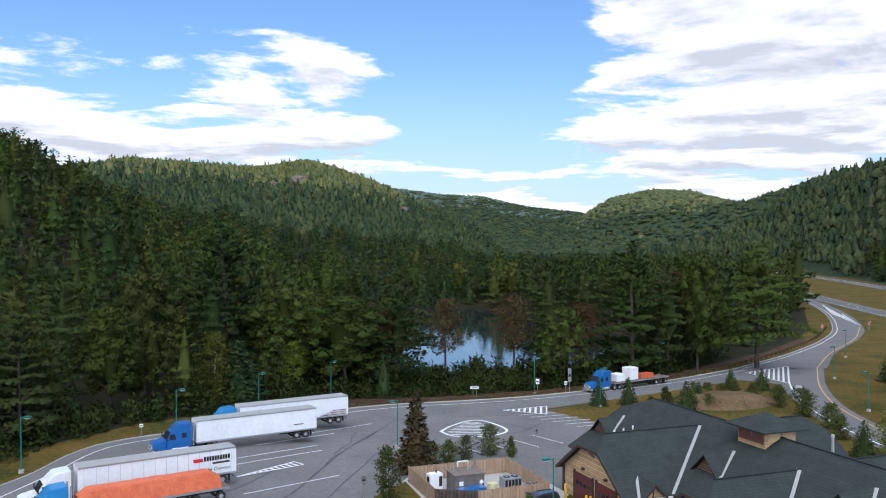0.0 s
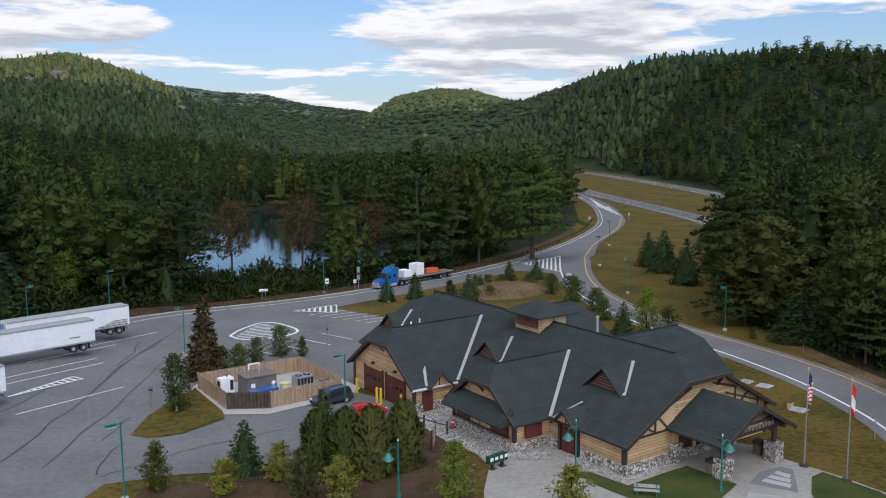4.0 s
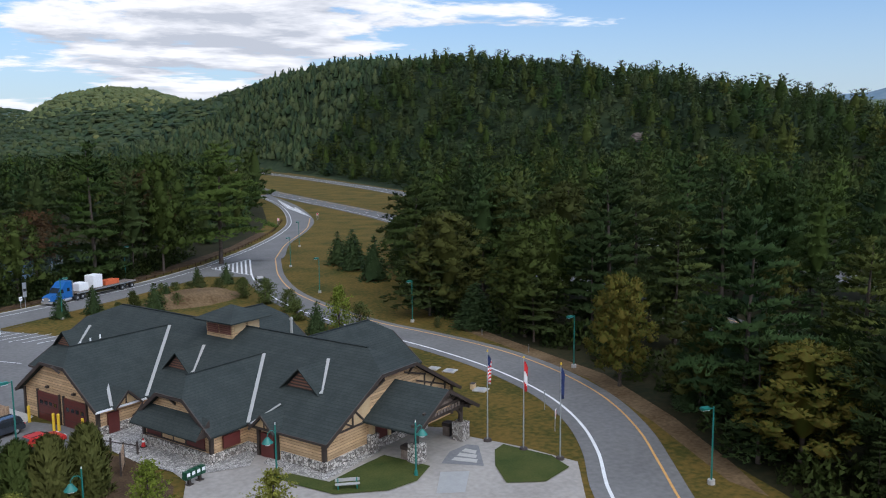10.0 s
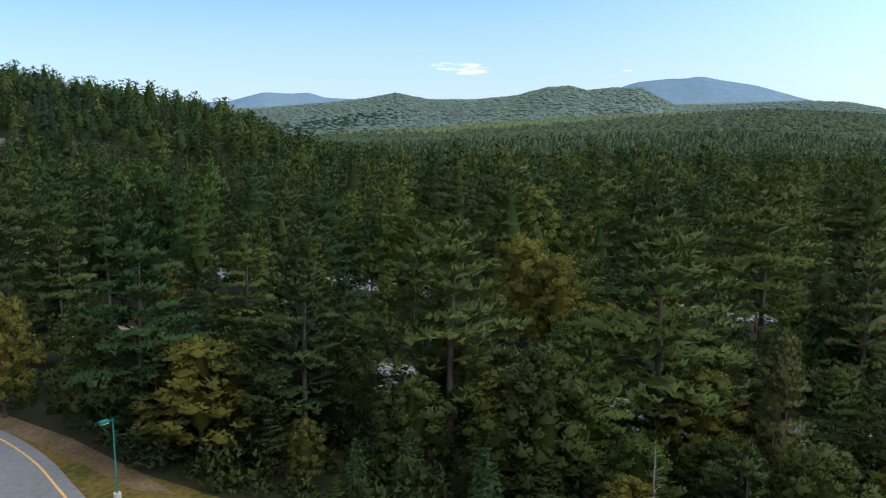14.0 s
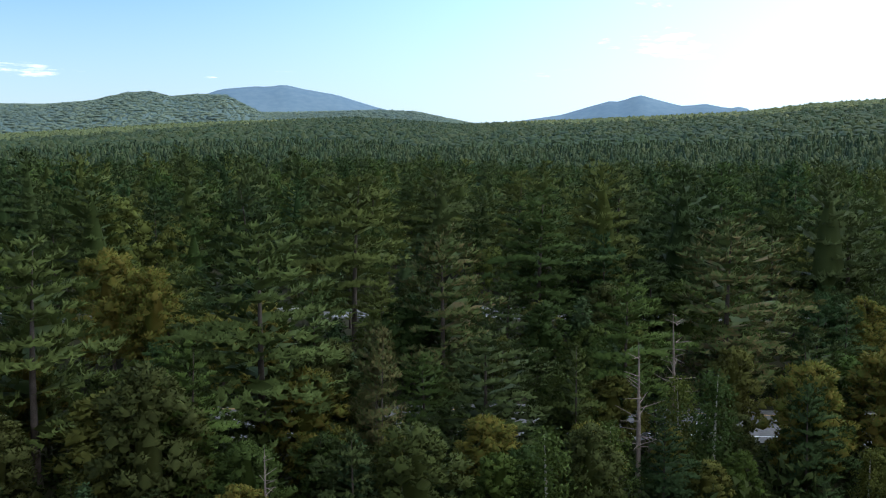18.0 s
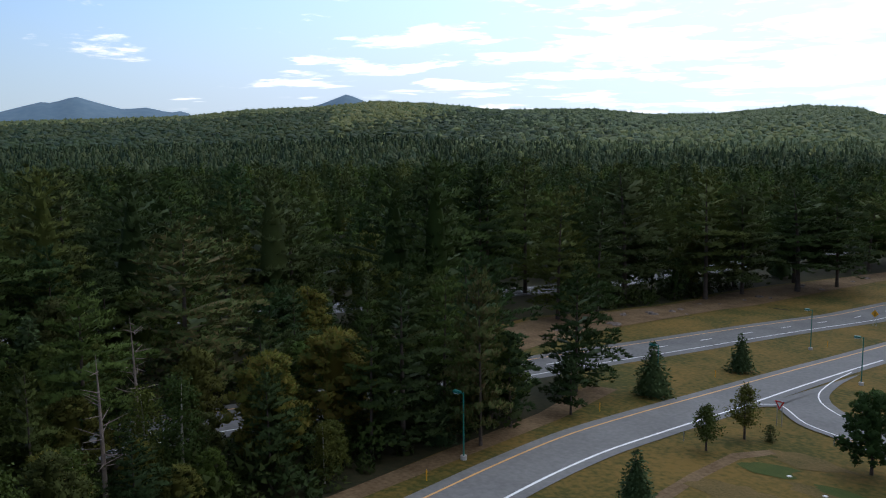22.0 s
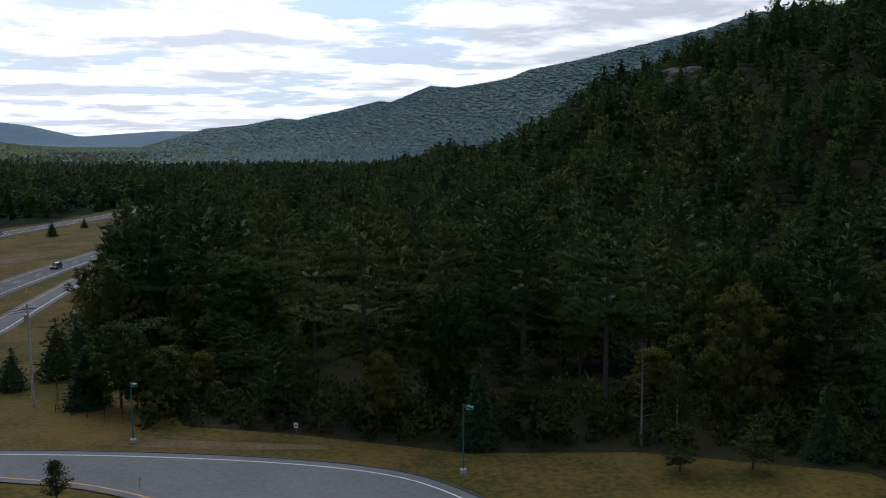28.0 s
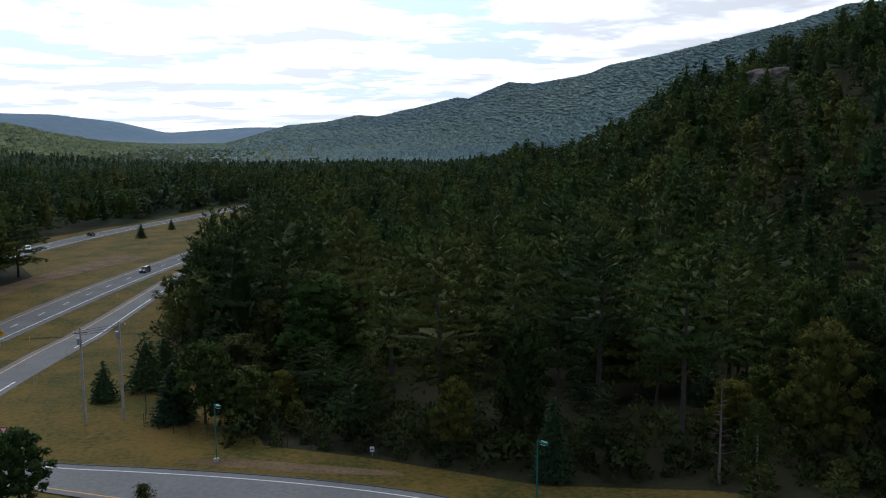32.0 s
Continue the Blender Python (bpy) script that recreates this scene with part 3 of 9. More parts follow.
def kerb(name, line, height, mat, parent=None, closed=False, width=0.18):
    """A kerbstone run along a line."""
    line = np.array(line, float)
    if closed:
        line = np.vstack([line, line[:1]])
    a, b = offset(line, width / 2), offset(line, -width / 2)
    za, zb = land(a[:, 0], a[:, 1]), land(b[:, 0], b[:, 1])
    n = len(line)
    verts, faces = [], []
    for i in range(n):
        verts += [(*a[i], za[i] - 0.2), (*a[i], za[i] + height), (*b[i], zb[i] + height), (*b[i], zb[i] - 0.2)]
    for i in range(n - 1):
        o, q = 4 * i, 4 * i + 4
        faces += [(o, o + 1, q + 1, q), (o + 1, o + 2, q + 2, q + 1), (o + 2, o + 3, q + 3, q + 2)]
    ob = mesh_object(name, verts, faces, mat, parent)
    return tagged(ob, "", "kerb", kind="structure") if parent is None else ob


# ---- the land ----
def build_land():
    radii = np.concatenate([np.arange(0, 60, 6), np.arange(60, 240, 4), np.arange(240, 600, 12), np.geomspace(600, 4900, 70)])
    cols = 720
    ang = np.linspace(0, 2 * np.pi, cols, endpoint=False)
    rr, aa = np.meshgrid(radii[1:], ang, indexing="ij")
    x, y = rr * np.sin(aa), rr * np.cos(aa)
    z = land(x.ravel(), y.ravel()).reshape(x.shape)
    verts = np.vstack([[[0, 0, land1(0, 0)]], np.stack([x, y, z], -1).reshape(-1, 3)])
    n = len(radii) - 1
    i, j = np.meshgrid(np.arange(n - 1), np.arange(cols), indexing="ij")
    j2 = (j + 1) % cols
    quads = np.stack([1 + i * cols + j, 1 + i * cols + j2, 1 + (i + 1) * cols + j2, 1 + (i + 1) * cols + j], -1).reshape(-1, 4)
    faces = [tuple(q[::-1]) for q in quads] + [(0, 1 + (k + 1) % cols, 1 + k) for k in range(cols)]
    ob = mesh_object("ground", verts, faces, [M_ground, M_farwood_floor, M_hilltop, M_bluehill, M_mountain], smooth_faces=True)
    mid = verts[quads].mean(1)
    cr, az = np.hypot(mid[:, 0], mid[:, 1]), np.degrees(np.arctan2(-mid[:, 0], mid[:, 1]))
    # far rings get the ground colours with haze mixed in
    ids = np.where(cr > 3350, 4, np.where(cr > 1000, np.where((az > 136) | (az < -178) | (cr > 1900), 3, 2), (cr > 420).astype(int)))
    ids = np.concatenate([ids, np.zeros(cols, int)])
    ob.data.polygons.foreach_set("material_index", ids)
    tagged(ob, "wooded land with a forest floor, rising to hills", "ground", kind="structure")


M_farwood_floor = material("wooded_slope", (0.016, 0.028, 0.013), (0.034, 0.048, 0.02), 55, 0.95, 0.0, 9, spread=0.4)
M_hilltop = material("leafy_hillside", (0.028, 0.050, 0.027), (0.058, 0.078, 0.036), 40, 0.95, 0.0, 9, spread=0.5)
# aerial haze mixed into the colours of the far slopes and mountains
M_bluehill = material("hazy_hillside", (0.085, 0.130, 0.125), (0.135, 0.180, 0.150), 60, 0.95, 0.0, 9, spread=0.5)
M_mountain = material("haze_tinted_mountains", (0.12, 0.18, 0.23), (0.15, 0.21, 0.25), 300, 0.95, 0.0, 9, spread=0.4)
build_land()

# ---- roads and paving ----
R1_W = [(40, 0), (41, 18), (44.5, 37), (50, 47.6), (56.3, 55.5), (61.1, 63.3), (64.6, 72.8), (66.2, 85), (65.8, 97), (64.5, 107.1), (62.7, 123.8), (62.8, 139.8), (65.2, 154.5), (69.7, 171.5), (79.2, 196.1)]
R1_O = [(46.5, 0), (47.6, 20), (50, 36), (53.2, 42.6), (58.6, 50), (64.3, 58), (69.3, 68), (72.3, 80), (72.8, 92), (70.8, 105), (68.7, 114.5), (67.6, 127.2), (69, 148.3), (74.8, 169.4), (84.8, 193.8), (99, 218.4), (120, 249.3), (137, 281)]
RAMP_L = [(-31.6, 131), (-14.2, 148.5), (-6.5, 153.1), (1.6, 155.2), (12.1, 158.4), (23.3, 163.4), (35.6, 170.7), (49.3, 179.4), (66.3, 193.5), (87.2, 216.7), (108.4, 245.5), (126.2, 277.1), (148.8, 334.2), (168.3, 402.6)]
S_O = [(46.5, 0), (47, -20), (49.3, -48), (50.6, -62), (51.2, -75), (50.3, -88), (48.4, -105), (46.5, -122.4), (43.8, -144), (40.2, -173), (33.7, -206.6), (24.9, -254), (17, -290), (6, -330)]
S_W = [(40, 0), (41, -28), (44.5, -55), (45.4, -71), (44.6, -83), (43, -99), (41.5, -118), (39.4, -139.6), (36.7, -160), (31.6, -193), (23.4, -241), (14, -282), (3, -322)]
BR_N = [(39.4, -132), (39.2, -122), (37.6, -113), (33, -106.5), (24.1, -100), (14.5, -95.9), (5.7, -92.1), (-3, -87.8), (-10.8, -83.3), (-16.7, -79), (-21, -74.2), (-24.5, -66), (-27, -54)]
BR_S = [(42.8, -101), (40.0, -105.6), (34.4, -99.6), (28.7, -96.8), (22.5, -92.9), (16, -88.8), (10, -85.2), (4.3, -80), (0.8, -75.3), (-2.2, -68), (-4, -56)]
HWY = [(-2, -362), (22, -302), (40, -246), (54, -192), (62, -158), (68, -127), (72.8, -103), (79, -62), (83, -38), (87, -15), (92, 4), (100, 40), (112, 90), (130, 160), (157, 250), (168, 310), (175, 362), (190, 455), (216, 570), (250, 700)]
HWY_FAR = [(-30, -560), (18, -470), (32, -438), (61, -380), (79, -329), (100, -260), (122, -165), (140, -60), (160, 60), (190, 200), (235, 383), (252, 474), (268, 580), (280, 700), (290, 800)]


def pair(a, b, n=160):
    """Two lines cut into n steps each."""
    out = []
    for q in (a, b):
        c = curve(q, 2.0)
        s = np.concatenate([[0], np.cumsum(np.linalg.norm(np.diff(c, axis=0), axis=1))])
        at = np.linspace(0, s[-1], n)
        out.append(np.column_stack([np.interp(at, s, c[:, 0]), np.interp(at, s, c[:, 1])]))
    return out


def build_roads():
    # grass round the site first, as one layer over the forest floor
    lawn_north = [(-58, 60), (-58, 100), (-55, 116), (-47, 130), (-33, 142), (-16, 156), (2, 161), (22, 168), (48, 185), (84, 222), (104, 250), (120, 280), (143, 338), (164, 410), (190, 520), (260, 730), (300, 800), (302, 700), (284, 580), (262, 474), (246, 388), (232, 345), (200, 320), (172, 262), (150, 232), (124, 196), (104, 168), (94, 150), (80, 124), (79, 108), (77, 92), (76, 74), (70, 58), (64, 46), (59, 30), (55, 0)]
    lawn_south = [(55, -40), (57, -60), (58, -80), (64, -98), (88, -96), (97, -112), (100, -134), (95, -148), (91, -172), (90, -193), (84, -214), (75, -236), (64, -266), (84, -318), (96, -328), (80, -372), (48, -430), (34, -470), (-30, -570), (-44, -560), (8, -462), (4, -420), (-14, -372), (-4, -330), (8, -285), (17, -225), (19, -180), (9, -150), (4, -128), (0, -102), (-12, -94), (-28, -81), (-45, -75), (-62, -62), (-60, -20), (-60, 20)]
    lawn = lawn_north + lawn_south
    tagged(sheet("grass_verge", lawn, 0.03, M_grass, 5.0), "dry yellow-green mown grass", "grass", kind="structure")
    lot = [(-50.7, 97.6), (-49.5, 103), (-49, 111), (-47.5, 116.6), (-44.3, 120.5), (-39.8, 124), (-31.6, 131), (-14.2, 148.5), (-6.5, 153.1), (1.6, 155.2), (12.1, 158.4), (23.3, 163.4), (35.6, 170.7), (49.3, 179.4), (66.3, 193.5),
           (79.2, 196.1), (69.7, 171.5), (62, 178), (51, 170.3), (38, 161.5), (28.2, 155), (17.2, 148.4), (23.5, 139.2), (28, 130), (24, 121), (18, 113), (13.5, 98), (20.5, 88.5), (19, 84), (10, 80), (1, 76.2), (-5, 77),
           (-11.3, 76), (-14, 70), (-18, 58), (-46, 62)]
    tagged(sheet("parking_lot", lot, 0.08, M_asphalt, 4.0), "worn grey asphalt of a lorry park", "parking lot", kind="structure")
    kerb("kerb_north", curve(RAMP_L[:9], 3), 0.22, M_concrete)
    kerb("kerb_west", curve([(-50.7, 97.6), (-49.5, 103), (-49, 111), (-47.5, 116.6), (-44.3, 120.5), (-39.8, 124), (-31.6, 131)], 2), 0.2, M_concrete)
    a, b = pair(R1_W, R1_O[:15])
    road = strip("road", offset(a, 1.5), offset(b, -1.3), 0.09, M_asphalt, 8)
    tagged(road, "grey asphalt exit road curving past the building", "road", kind="structure")
    tagged(line_mark("edge_line", a, 0.32, 0.105, M_white), "white painted edge line", "road marking", kind="structure")
    tagged(line_mark("edge_line", b, 0.24, 0.105, M_yellow), "orange-yellow painted edge line", "road marking", kind="structure")
    tagged(line_mark("side_line", curve(R1_O[14:], 3), 0.24, 0.135, M_yellow), "orange-yellow painted edge line", "road marking", kind="structure")
    a, b = pair(RAMP_L[8:], [(79.2, 196.1), (85.5, 193.8), (99, 218.4), (120, 249.3), (137, 281), (158, 340), (176, 412)])
    tagged(strip("ramp_road", offset(a, 0.2), offset(b, -1.0), 0.10, M_asphalt, 6), "grey asphalt slip road", "road", kind="structure")
    tagged(line_mark("edge_line", offset(a, -1.4), 0.2, 0.125, M_white), "white painted edge line", "road marking", kind="structure")
    kerb("ramp_kerb", a, 0.2, M_concrete)
    c = curve(HWY, 4)
    for centre, nm in ((c, "highway"), (curve(HWY_FAR, 4), "far_highway")):
        tagged(strip(nm, offset(centre, 5.6), offset(centre, -5.6), 0.07, M_highway, 4), "two-lane highway carriageway of dark asphalt", "road", kind="structure")
        w, e = (3.7, -3.7)
        tagged(line_mark("edge_line", offset(centre, w), 0.2, 0.09, M_white), "white painted edge line", "road marking", kind="structure")
        tagged(line_mark("edge_line", offset(centre, e), 0.2, 0.09, M_yellow if nm == "highway" else M_white), "painted edge line", "road marking", kind="structure")
        tagged(line_mark("lane_dashes", centre, 0.2, 0.09, M_white, dash=(3.2, 12.2)), "white broken lane line", "road marking", kind="structure")
    a, b = pair(S_W, S_O)
    tagged(strip("service_road", offset(a, -1.3), offset(b, 1.4), 0.105, M_asphalt, 8), "grey asphalt entry road", "road", kind="structure")
    tagged(line_mark("edge_line", b, 0.24, 0.12, M_yellow), "orange-yellow painted edge line", "road marking", kind="structure")
    tagged(line_mark("edge_line", a[:72], 0.3, 0.12, M_white), "white painted edge line", "road marking", kind="structure")
    tagged(line_mark("edge_line", a[84:], 0.25, 0.12, M_white), "white painted edge line", "road marking", kind="structure")
    a, b = pair(BR_N, BR_S)
    tagged(strip("branch_road", offset(a, 1.3), offset(b, -1.0), 0.135, M_asphalt, 6), "grey asphalt road branching to the lorry park", "road", kind="structure")
    tagged(line_mark("edge_line", a, 0.18, 0.155, M_white), "white painted edge line", "road marking", kind="structure")
    tagged(line_mark("edge_line", b[40:], 0.2, 0.155, M_yellow), "orange-yellow painted edge line", "road marking", kind="structure")
    tagged(line_mark("edge_line", b[6:40], 0.2, 0.155, M_white), "white painted edge line", "road marking", kind="structure")
    kerb("branch_kerb", offset(a, 1.45)[40:], 0.2, M_tar)


build_roads()


def build_markings():
    # painted island, hatched triangles and bays of the lot
    isl = curve([(-0.4, 131.3), (1.2, 135), (4.2, 139), (6.6, 138.8), (9.6, 133.5), (9.3, 130.3), (6.4, 128.3), (1.6, 128.2), (-0.4, 131.3)], 1.0)
    tagged(line_mark("island_outline", isl, 0.45, 0.10, M_white), "white painted island outline", "road marking", kind="structure")
    for k in range(9):
        y = 129.2 + k * 1.05
        w = 4.2 - 0.48 * abs(k - 1.5)
        tagged(line_mark("island_stripe", np.array([(4.6 - w, y), (4.6, y + 0.3), (4.6 + w, y)]), 0.3, 0.10, M_white), "white painted stripe", "road marking", "stripes of the painted island", kind="structure")

    def hatch(p, q, r, n, label):
        p, q, r = (np.array(v, float) for v in (p, q, r))
        for a, b in ((p, q), (q, r), (r, p)):
            tagged(line_mark("hatch_outline", np.array([a, (a + b) / 2, b]), 0.25, 0.165, M_white), label, "road marking", kind="structure")
        for k in range(1, n):
            a, b = p + (q - p) * k / n, p + (r - p) * k / n
            tagged(line_mark("hatch_stripe", np.array([a, (a + b) / 2, b]), 0.4, 0.165, M_white), label, "road marking", "hatching", kind="structure")

    hatch((66.4, 187.5), (79.0, 196.0), (70.2, 173.5), 9, "white hatched gore on asphalt")
    hatch((10.2, 147.0), (18.2, 150.6), (17.4, 143.7), 8, "white hatched gore on asphalt")
    hatch((139, 284), (154, 330), (149, 318), 7, "white hatched highway gore")
    hatch((139, 284), (165, 372), (150, 330), 9, "white hatched highway gore")
    hatch((-24.8, 102.4), (-19.4, 110.8), (-18.0, 109.8), 11, "white hatched bay between lorry bays")
    d = np.array([0.69, 0.72])
    for k, (x, y) in enumerate([(-22.6, 96.2), (-26.4, 107.7), (-27.4, 110.2), (-26, 118), (-21, 126)]):
        a = np.array([x, y], float)
        tagged(line_mark("bay_line", np.array([a, a + 7 * d, a + 14 * d]), 0.16, 0.10, M_white), "white painted bay line", "road marking", "bay lines", kind="structure")
    for k in range(6):
        a = np.array([12.6 + k * 1.7, 143.3 - k * 1.75])
        tagged(line_mark("bay_line", np.array([a, a + (3.2, 1.0), a + (6.4, 2.0)]), 0.16, 0.10, M_white), "white painted bay line", "road marking", "bay lines", kind="structure")
    for k in range(4):
        a = np.array([6.5 + k * 3.6, 116.5 + k * 2.4])
        tagged(line_mark("bay_line", np.array([a, a + (-2.0, 2.6), a + (-4.0, 5.2)]), 0.16, 0.10, M_white), "white painted bay line", "road marking", "bay lines", kind="structure")
    tagged(line_mark("edge_line", offset(curve([(-51, 93), (-49.5, 103), (-49, 111), (-47.5, 116.6), (-44.3, 120.5), (-39.8, 124), (-31.6, 131), (-14.2, 148.5), (-6.5, 153.1), (1.6, 155.2), (12.1, 158.4), (23.3, 163.4), (35.6, 170.7), (49.3, 179.4), (66.3, 193.5)], 3), -2.4), 0.2, 0.10, M_white),
           "white painted edge line", "road marking", kind="structure")
    # sealed cracks
    rng = random.Random(5)
    seals = [[(-21, 82), (-19.2, 89.8), (-15.1, 110.6), (-11.6, 126.1), (-7.3, 139.1), (2, 146)], [(-17, 80), (-15.0, 89.7), (-11.2, 106.7), (-7.1, 125.6), (-3, 134)], [(-16.4, 104.9), (-13.6, 118.5), (-10, 131)],
             [(-12.5, 77.9), (-11.9, 82.4), (-10.9, 86.1)], [(-12.7, 86.9), (-11.9, 90.8), (-11.0, 94.6)], [(-14.8, 116.3), (-13.4, 123.2), (-13.5, 129.6)], [(-11.8, 77.8), (-10.2, 79.0), (-8.0, 79.9)],
             [(-9, 80.6), (-2, 84), (5, 86.5)], [(2, 142), (12, 143.5), (22, 150)], [(0, 136), (8, 137.5), (14, 133)], [(-30, 88), (-24, 98), (-20, 110)], [(6, 128), (12, 131), (16, 137)]]
    for pts in seals:
        pts = [(x + rng.uniform(-0.3, 0.3), y + rng.uniform(-0.3, 0.3)) for x, y in curve(pts, 4)]
        tagged(line_mark("crack_seal", curve(pts, 1.5), 0.17, 0.096, M_tar), "dark sealed crack", "road marking", "sealed cracks", kind="structure")


build_markings()


# ---- the building ----
PH = 20.0
def bmesh_object(name, bm, mat, parent, label=""):
    me = bpy.data.meshes.new(name)
    bm.to_mesh(me)
    bm.free()
    for m in (mat if isinstance(mat, (list, tuple)) else [mat]):
        me.materials.append(m)
    ob = new(name, me)
    ob.parent = parent
    if label:
        ob["label"] = label
    return ob


def part(name, bm, mat, parent, label=""):
    return bmesh_object(name, bm, mat, parent, label)


def prism(points, drop):
    """A solid from a polygon in space and a shift."""
    bm = bmesh.new()
    top = [bm.verts.new(p) for p in points]
    low = [bm.verts.new(Vector(p) + Vector(drop)) for p in points]
    bm.faces.new(top)
    bm.faces.new(low[::-1])
    n = len(points)
    for i in range(n):
        bm.faces.new((top[i], low[i], low[(i + 1) % n], top[(i + 1) % n]))
    bmesh.ops.recalc_face_normals(bm, faces=bm.faces)
    return bm


def block(x0, x1, y0, y1, z0, z1, bevel=0.0):
    bm = bmesh.new()
    bmesh.ops.create_cube(bm, size=1, matrix=Matrix.LocRotScale(((x0 + x1) / 2, (y0 + y1) / 2, (z0 + z1) / 2), None, (abs(x1 - x0), abs(y1 - y0), abs(z1 - z0))))
    if bevel:
        bmesh.ops.bevel(bm, geom=bm.edges[:], offset=bevel, segments=2, affect="EDGES")
    return bm


def beam(a, b, w, h=None):
    """A square bar from a to b."""
    a, b = Vector(a), Vector(b)
    d = b - a
    bm = bmesh.new()
    q = d.to_track_quat("X", "Z")
    bmesh.ops.create_cube(bm, size=1, matrix=Matrix.LocRotScale((a + b) / 2, q, (d.length, w, h or w)))
    return bm


def tube(a, b, r0, r1=None, n=10):
    """A tapered round bar from a to b."""
    a, b = Vector(a), Vector(b)
    d = b - a
    bm = bmesh.new()
    bmesh.ops.create_cone(bm, cap_ends=True, segments=n, radius1=r0, radius2=r0 if r1 is None else r1, depth=d.length,
                          matrix=Matrix.LocRotScale((a + b) / 2, d.to_track_quat("Z", "Y"), None))
    return bm


def join(*bms):
    out = bmesh.new()
    for b in bms:
        me = bpy.data.meshes.new("tmp")
        b.to_mesh(me)
        b.free()
        out.from_mesh(me)
        bpy.data.meshes.remove(me)
    return out


def empty(name, m, label, category, group=""):
    ob = new(name)
    ob.matrix_basis = m
    return tagged(ob, label, category, group)


def build_centre():
    B = empty("visitor_centre", pose(33.1, 66.2, 0, 0, 0, PH), "log-sided visitor centre with dark green-grey shingle roof and river-stone base", "building")
    T = 0.2
    dn = (0, 0, -T)
    mz = lambda u: 3.0 + 0.566 * (u + 0.7)
    # main roof
    part("roof_slope", prism([(-0.7, -0.8, 3.0), (7.2, -0.8, mz(7.2)), (9.9, 3.2, 9.0), (9.9, 43.6, 9.0), (7.2, 47.4, mz(7.2)), (-0.7, 47.4, 3.0)], dn), M_roof, B)
    part("roof_slope", prism([(20.5, -0.8, 3.0), (12.6, -0.8, mz(7.2)), (9.9, 3.2, 9.0), (9.9, 43.6, 9.0), (12.6, 47.4, mz(7.2)), (20.5, 47.4, 3.0)], dn), M_roof, B)
    part("roof_hip", prism([(7.2, -0.8, mz(7.2)), (12.6, -0.8, mz(7.2)), (9.9, 3.2, 9.0)], dn), M_roof, B)
    part("roof_hip", prism([(7.2, 47.4, mz(7.2)), (12.6, 47.4, mz(7.2)), (9.9, 43.6, 9.0)], dn), M_roof, B)
    part("ridge_cap", beam((9.9, 3.2, 9.03), (9.9, 43.6, 9.03), 0.26, 0.10), M_cap, B)

    def wing(vr, zr, half, ze, front, sgn, clip, hipback, wallfront, label):
        """A cross wing with a clipped gable; sgn -1 faces -u."""
        k = (zr - ze) / half
        main = lambda z: 9.9 + sgn * (9.0 - z) / 0.566
        f = front
        for s in (1, -1):
            pts = [(f, vr + s * half, ze), (main(ze), vr + s * half, ze), (main(zr) if zr < 9 else 9.9, vr, zr), (f - sgn * hipback, vr, zr), (f, vr + s * clip, zr - k * clip)]
            part("wing_roof_slope", prism(pts, dn), M_roof, B)
            # valley flashing
            if sgn < 0:
                a, b = Vector(pts[1]) + Vector((0.2, 0, 0.14)), Vector(pts[2]) + Vector((0, 0, 0.14))
                part("valley_flashing", beam(a, a + (b - a) * 0.97, 0.34, 0.06), M_flash, B)
            # bargeboard
            part("bargeboard", beam((f - 0.03 * 0, vr + s * half, ze - 0.14), (f, vr + s * clip, zr - k * clip - 0.14), 0.12, 0.34), M_trim, B)
        part("wing_roof_hip", prism([(f, vr - clip, zr - k * clip), (f, vr + clip, zr - k * clip), (f - sgn * hipback, vr, zr)], dn), M_roof, B)
        part("bargeboard", beam((f, vr - clip, zr - k * clip - 0.14), (f, vr + clip, zr - k * clip - 0.14), 0.12, 0.34), M_trim, B)
        part("ridge_cap", beam((f - sgn * hipback, vr, zr + 0.03), (main(zr), vr, zr + 0.03), 0.24, 0.09), M_cap, B)
        w = half - 0.75
        wz = lambda v: zr - k * abs(v - vr) - 0.25
        x = wallfront
        part("gable_wall", prism([(x, vr - w, 0), (x, vr + w, 0), (x, vr + w, wz(vr + w)), (x, vr + clip - 0.1, wz(vr + clip)), (x, vr - clip + 0.1, wz(vr - clip)), (x, vr - w, wz(vr - w))], (-sgn * 0.3, 0, 0)), M_log, B, label)
        for s in (1, -1):
            v = vr + s * w
            part("side_wall", block(min(x, 9.9), max(x, 9.9), v - 0.15, v + 0.15, 0, wz(v) - 0.02), M_log, B)
            part("corner_post", block(x - 0.17, x + 0.17, v - 0.17, v + 0.17, 0, wz(v) - 0.03), M_trim, B)
        return wz

    wing(32.15, 8.12, 7.44, 2.92, -6.6, -1, 2.14, 2.1, -5.9, "log-sided garage gable")
    wing(15.0, 7.4, 5.7, 2.95, -5.1, -1, 1.95, 2.1, -4.4, "log-sided gable")
    wing(15.0, 7.8, 6.3, 3.0, 26.2, 1, 1.9, 2.2, 25.4, "log-sided rear gable")
    wing(32.15, 8.12, 7.44, 2.92, 25.0, 1, 2.14, 2.1, 24.2, "log-sided rear gable")
    # main walls
    gz = lambda u: mz(u) - 0.25 if u < 9.9 else mz(19.8 - u) - 0.25
    for v, s in ((0.0, 1), (46.6, -1)):
        part("gable_wall", prism([(0, v, 0), (19.8, v, 0), (19.8, v, gz(19.8)), (12.5, v, gz(12.5)), (7.3, v, gz(7.3)), (0, v, gz(0))], (0, s * 0.3, 0)), M_log, B, "log-sided gable with half-timbered top")
    for u in (0.0, 19.8):
        part("side_wall", block(u - 0.15, u + 0.15, 0.01, 46.5, 0, 3.05), M_log, B)
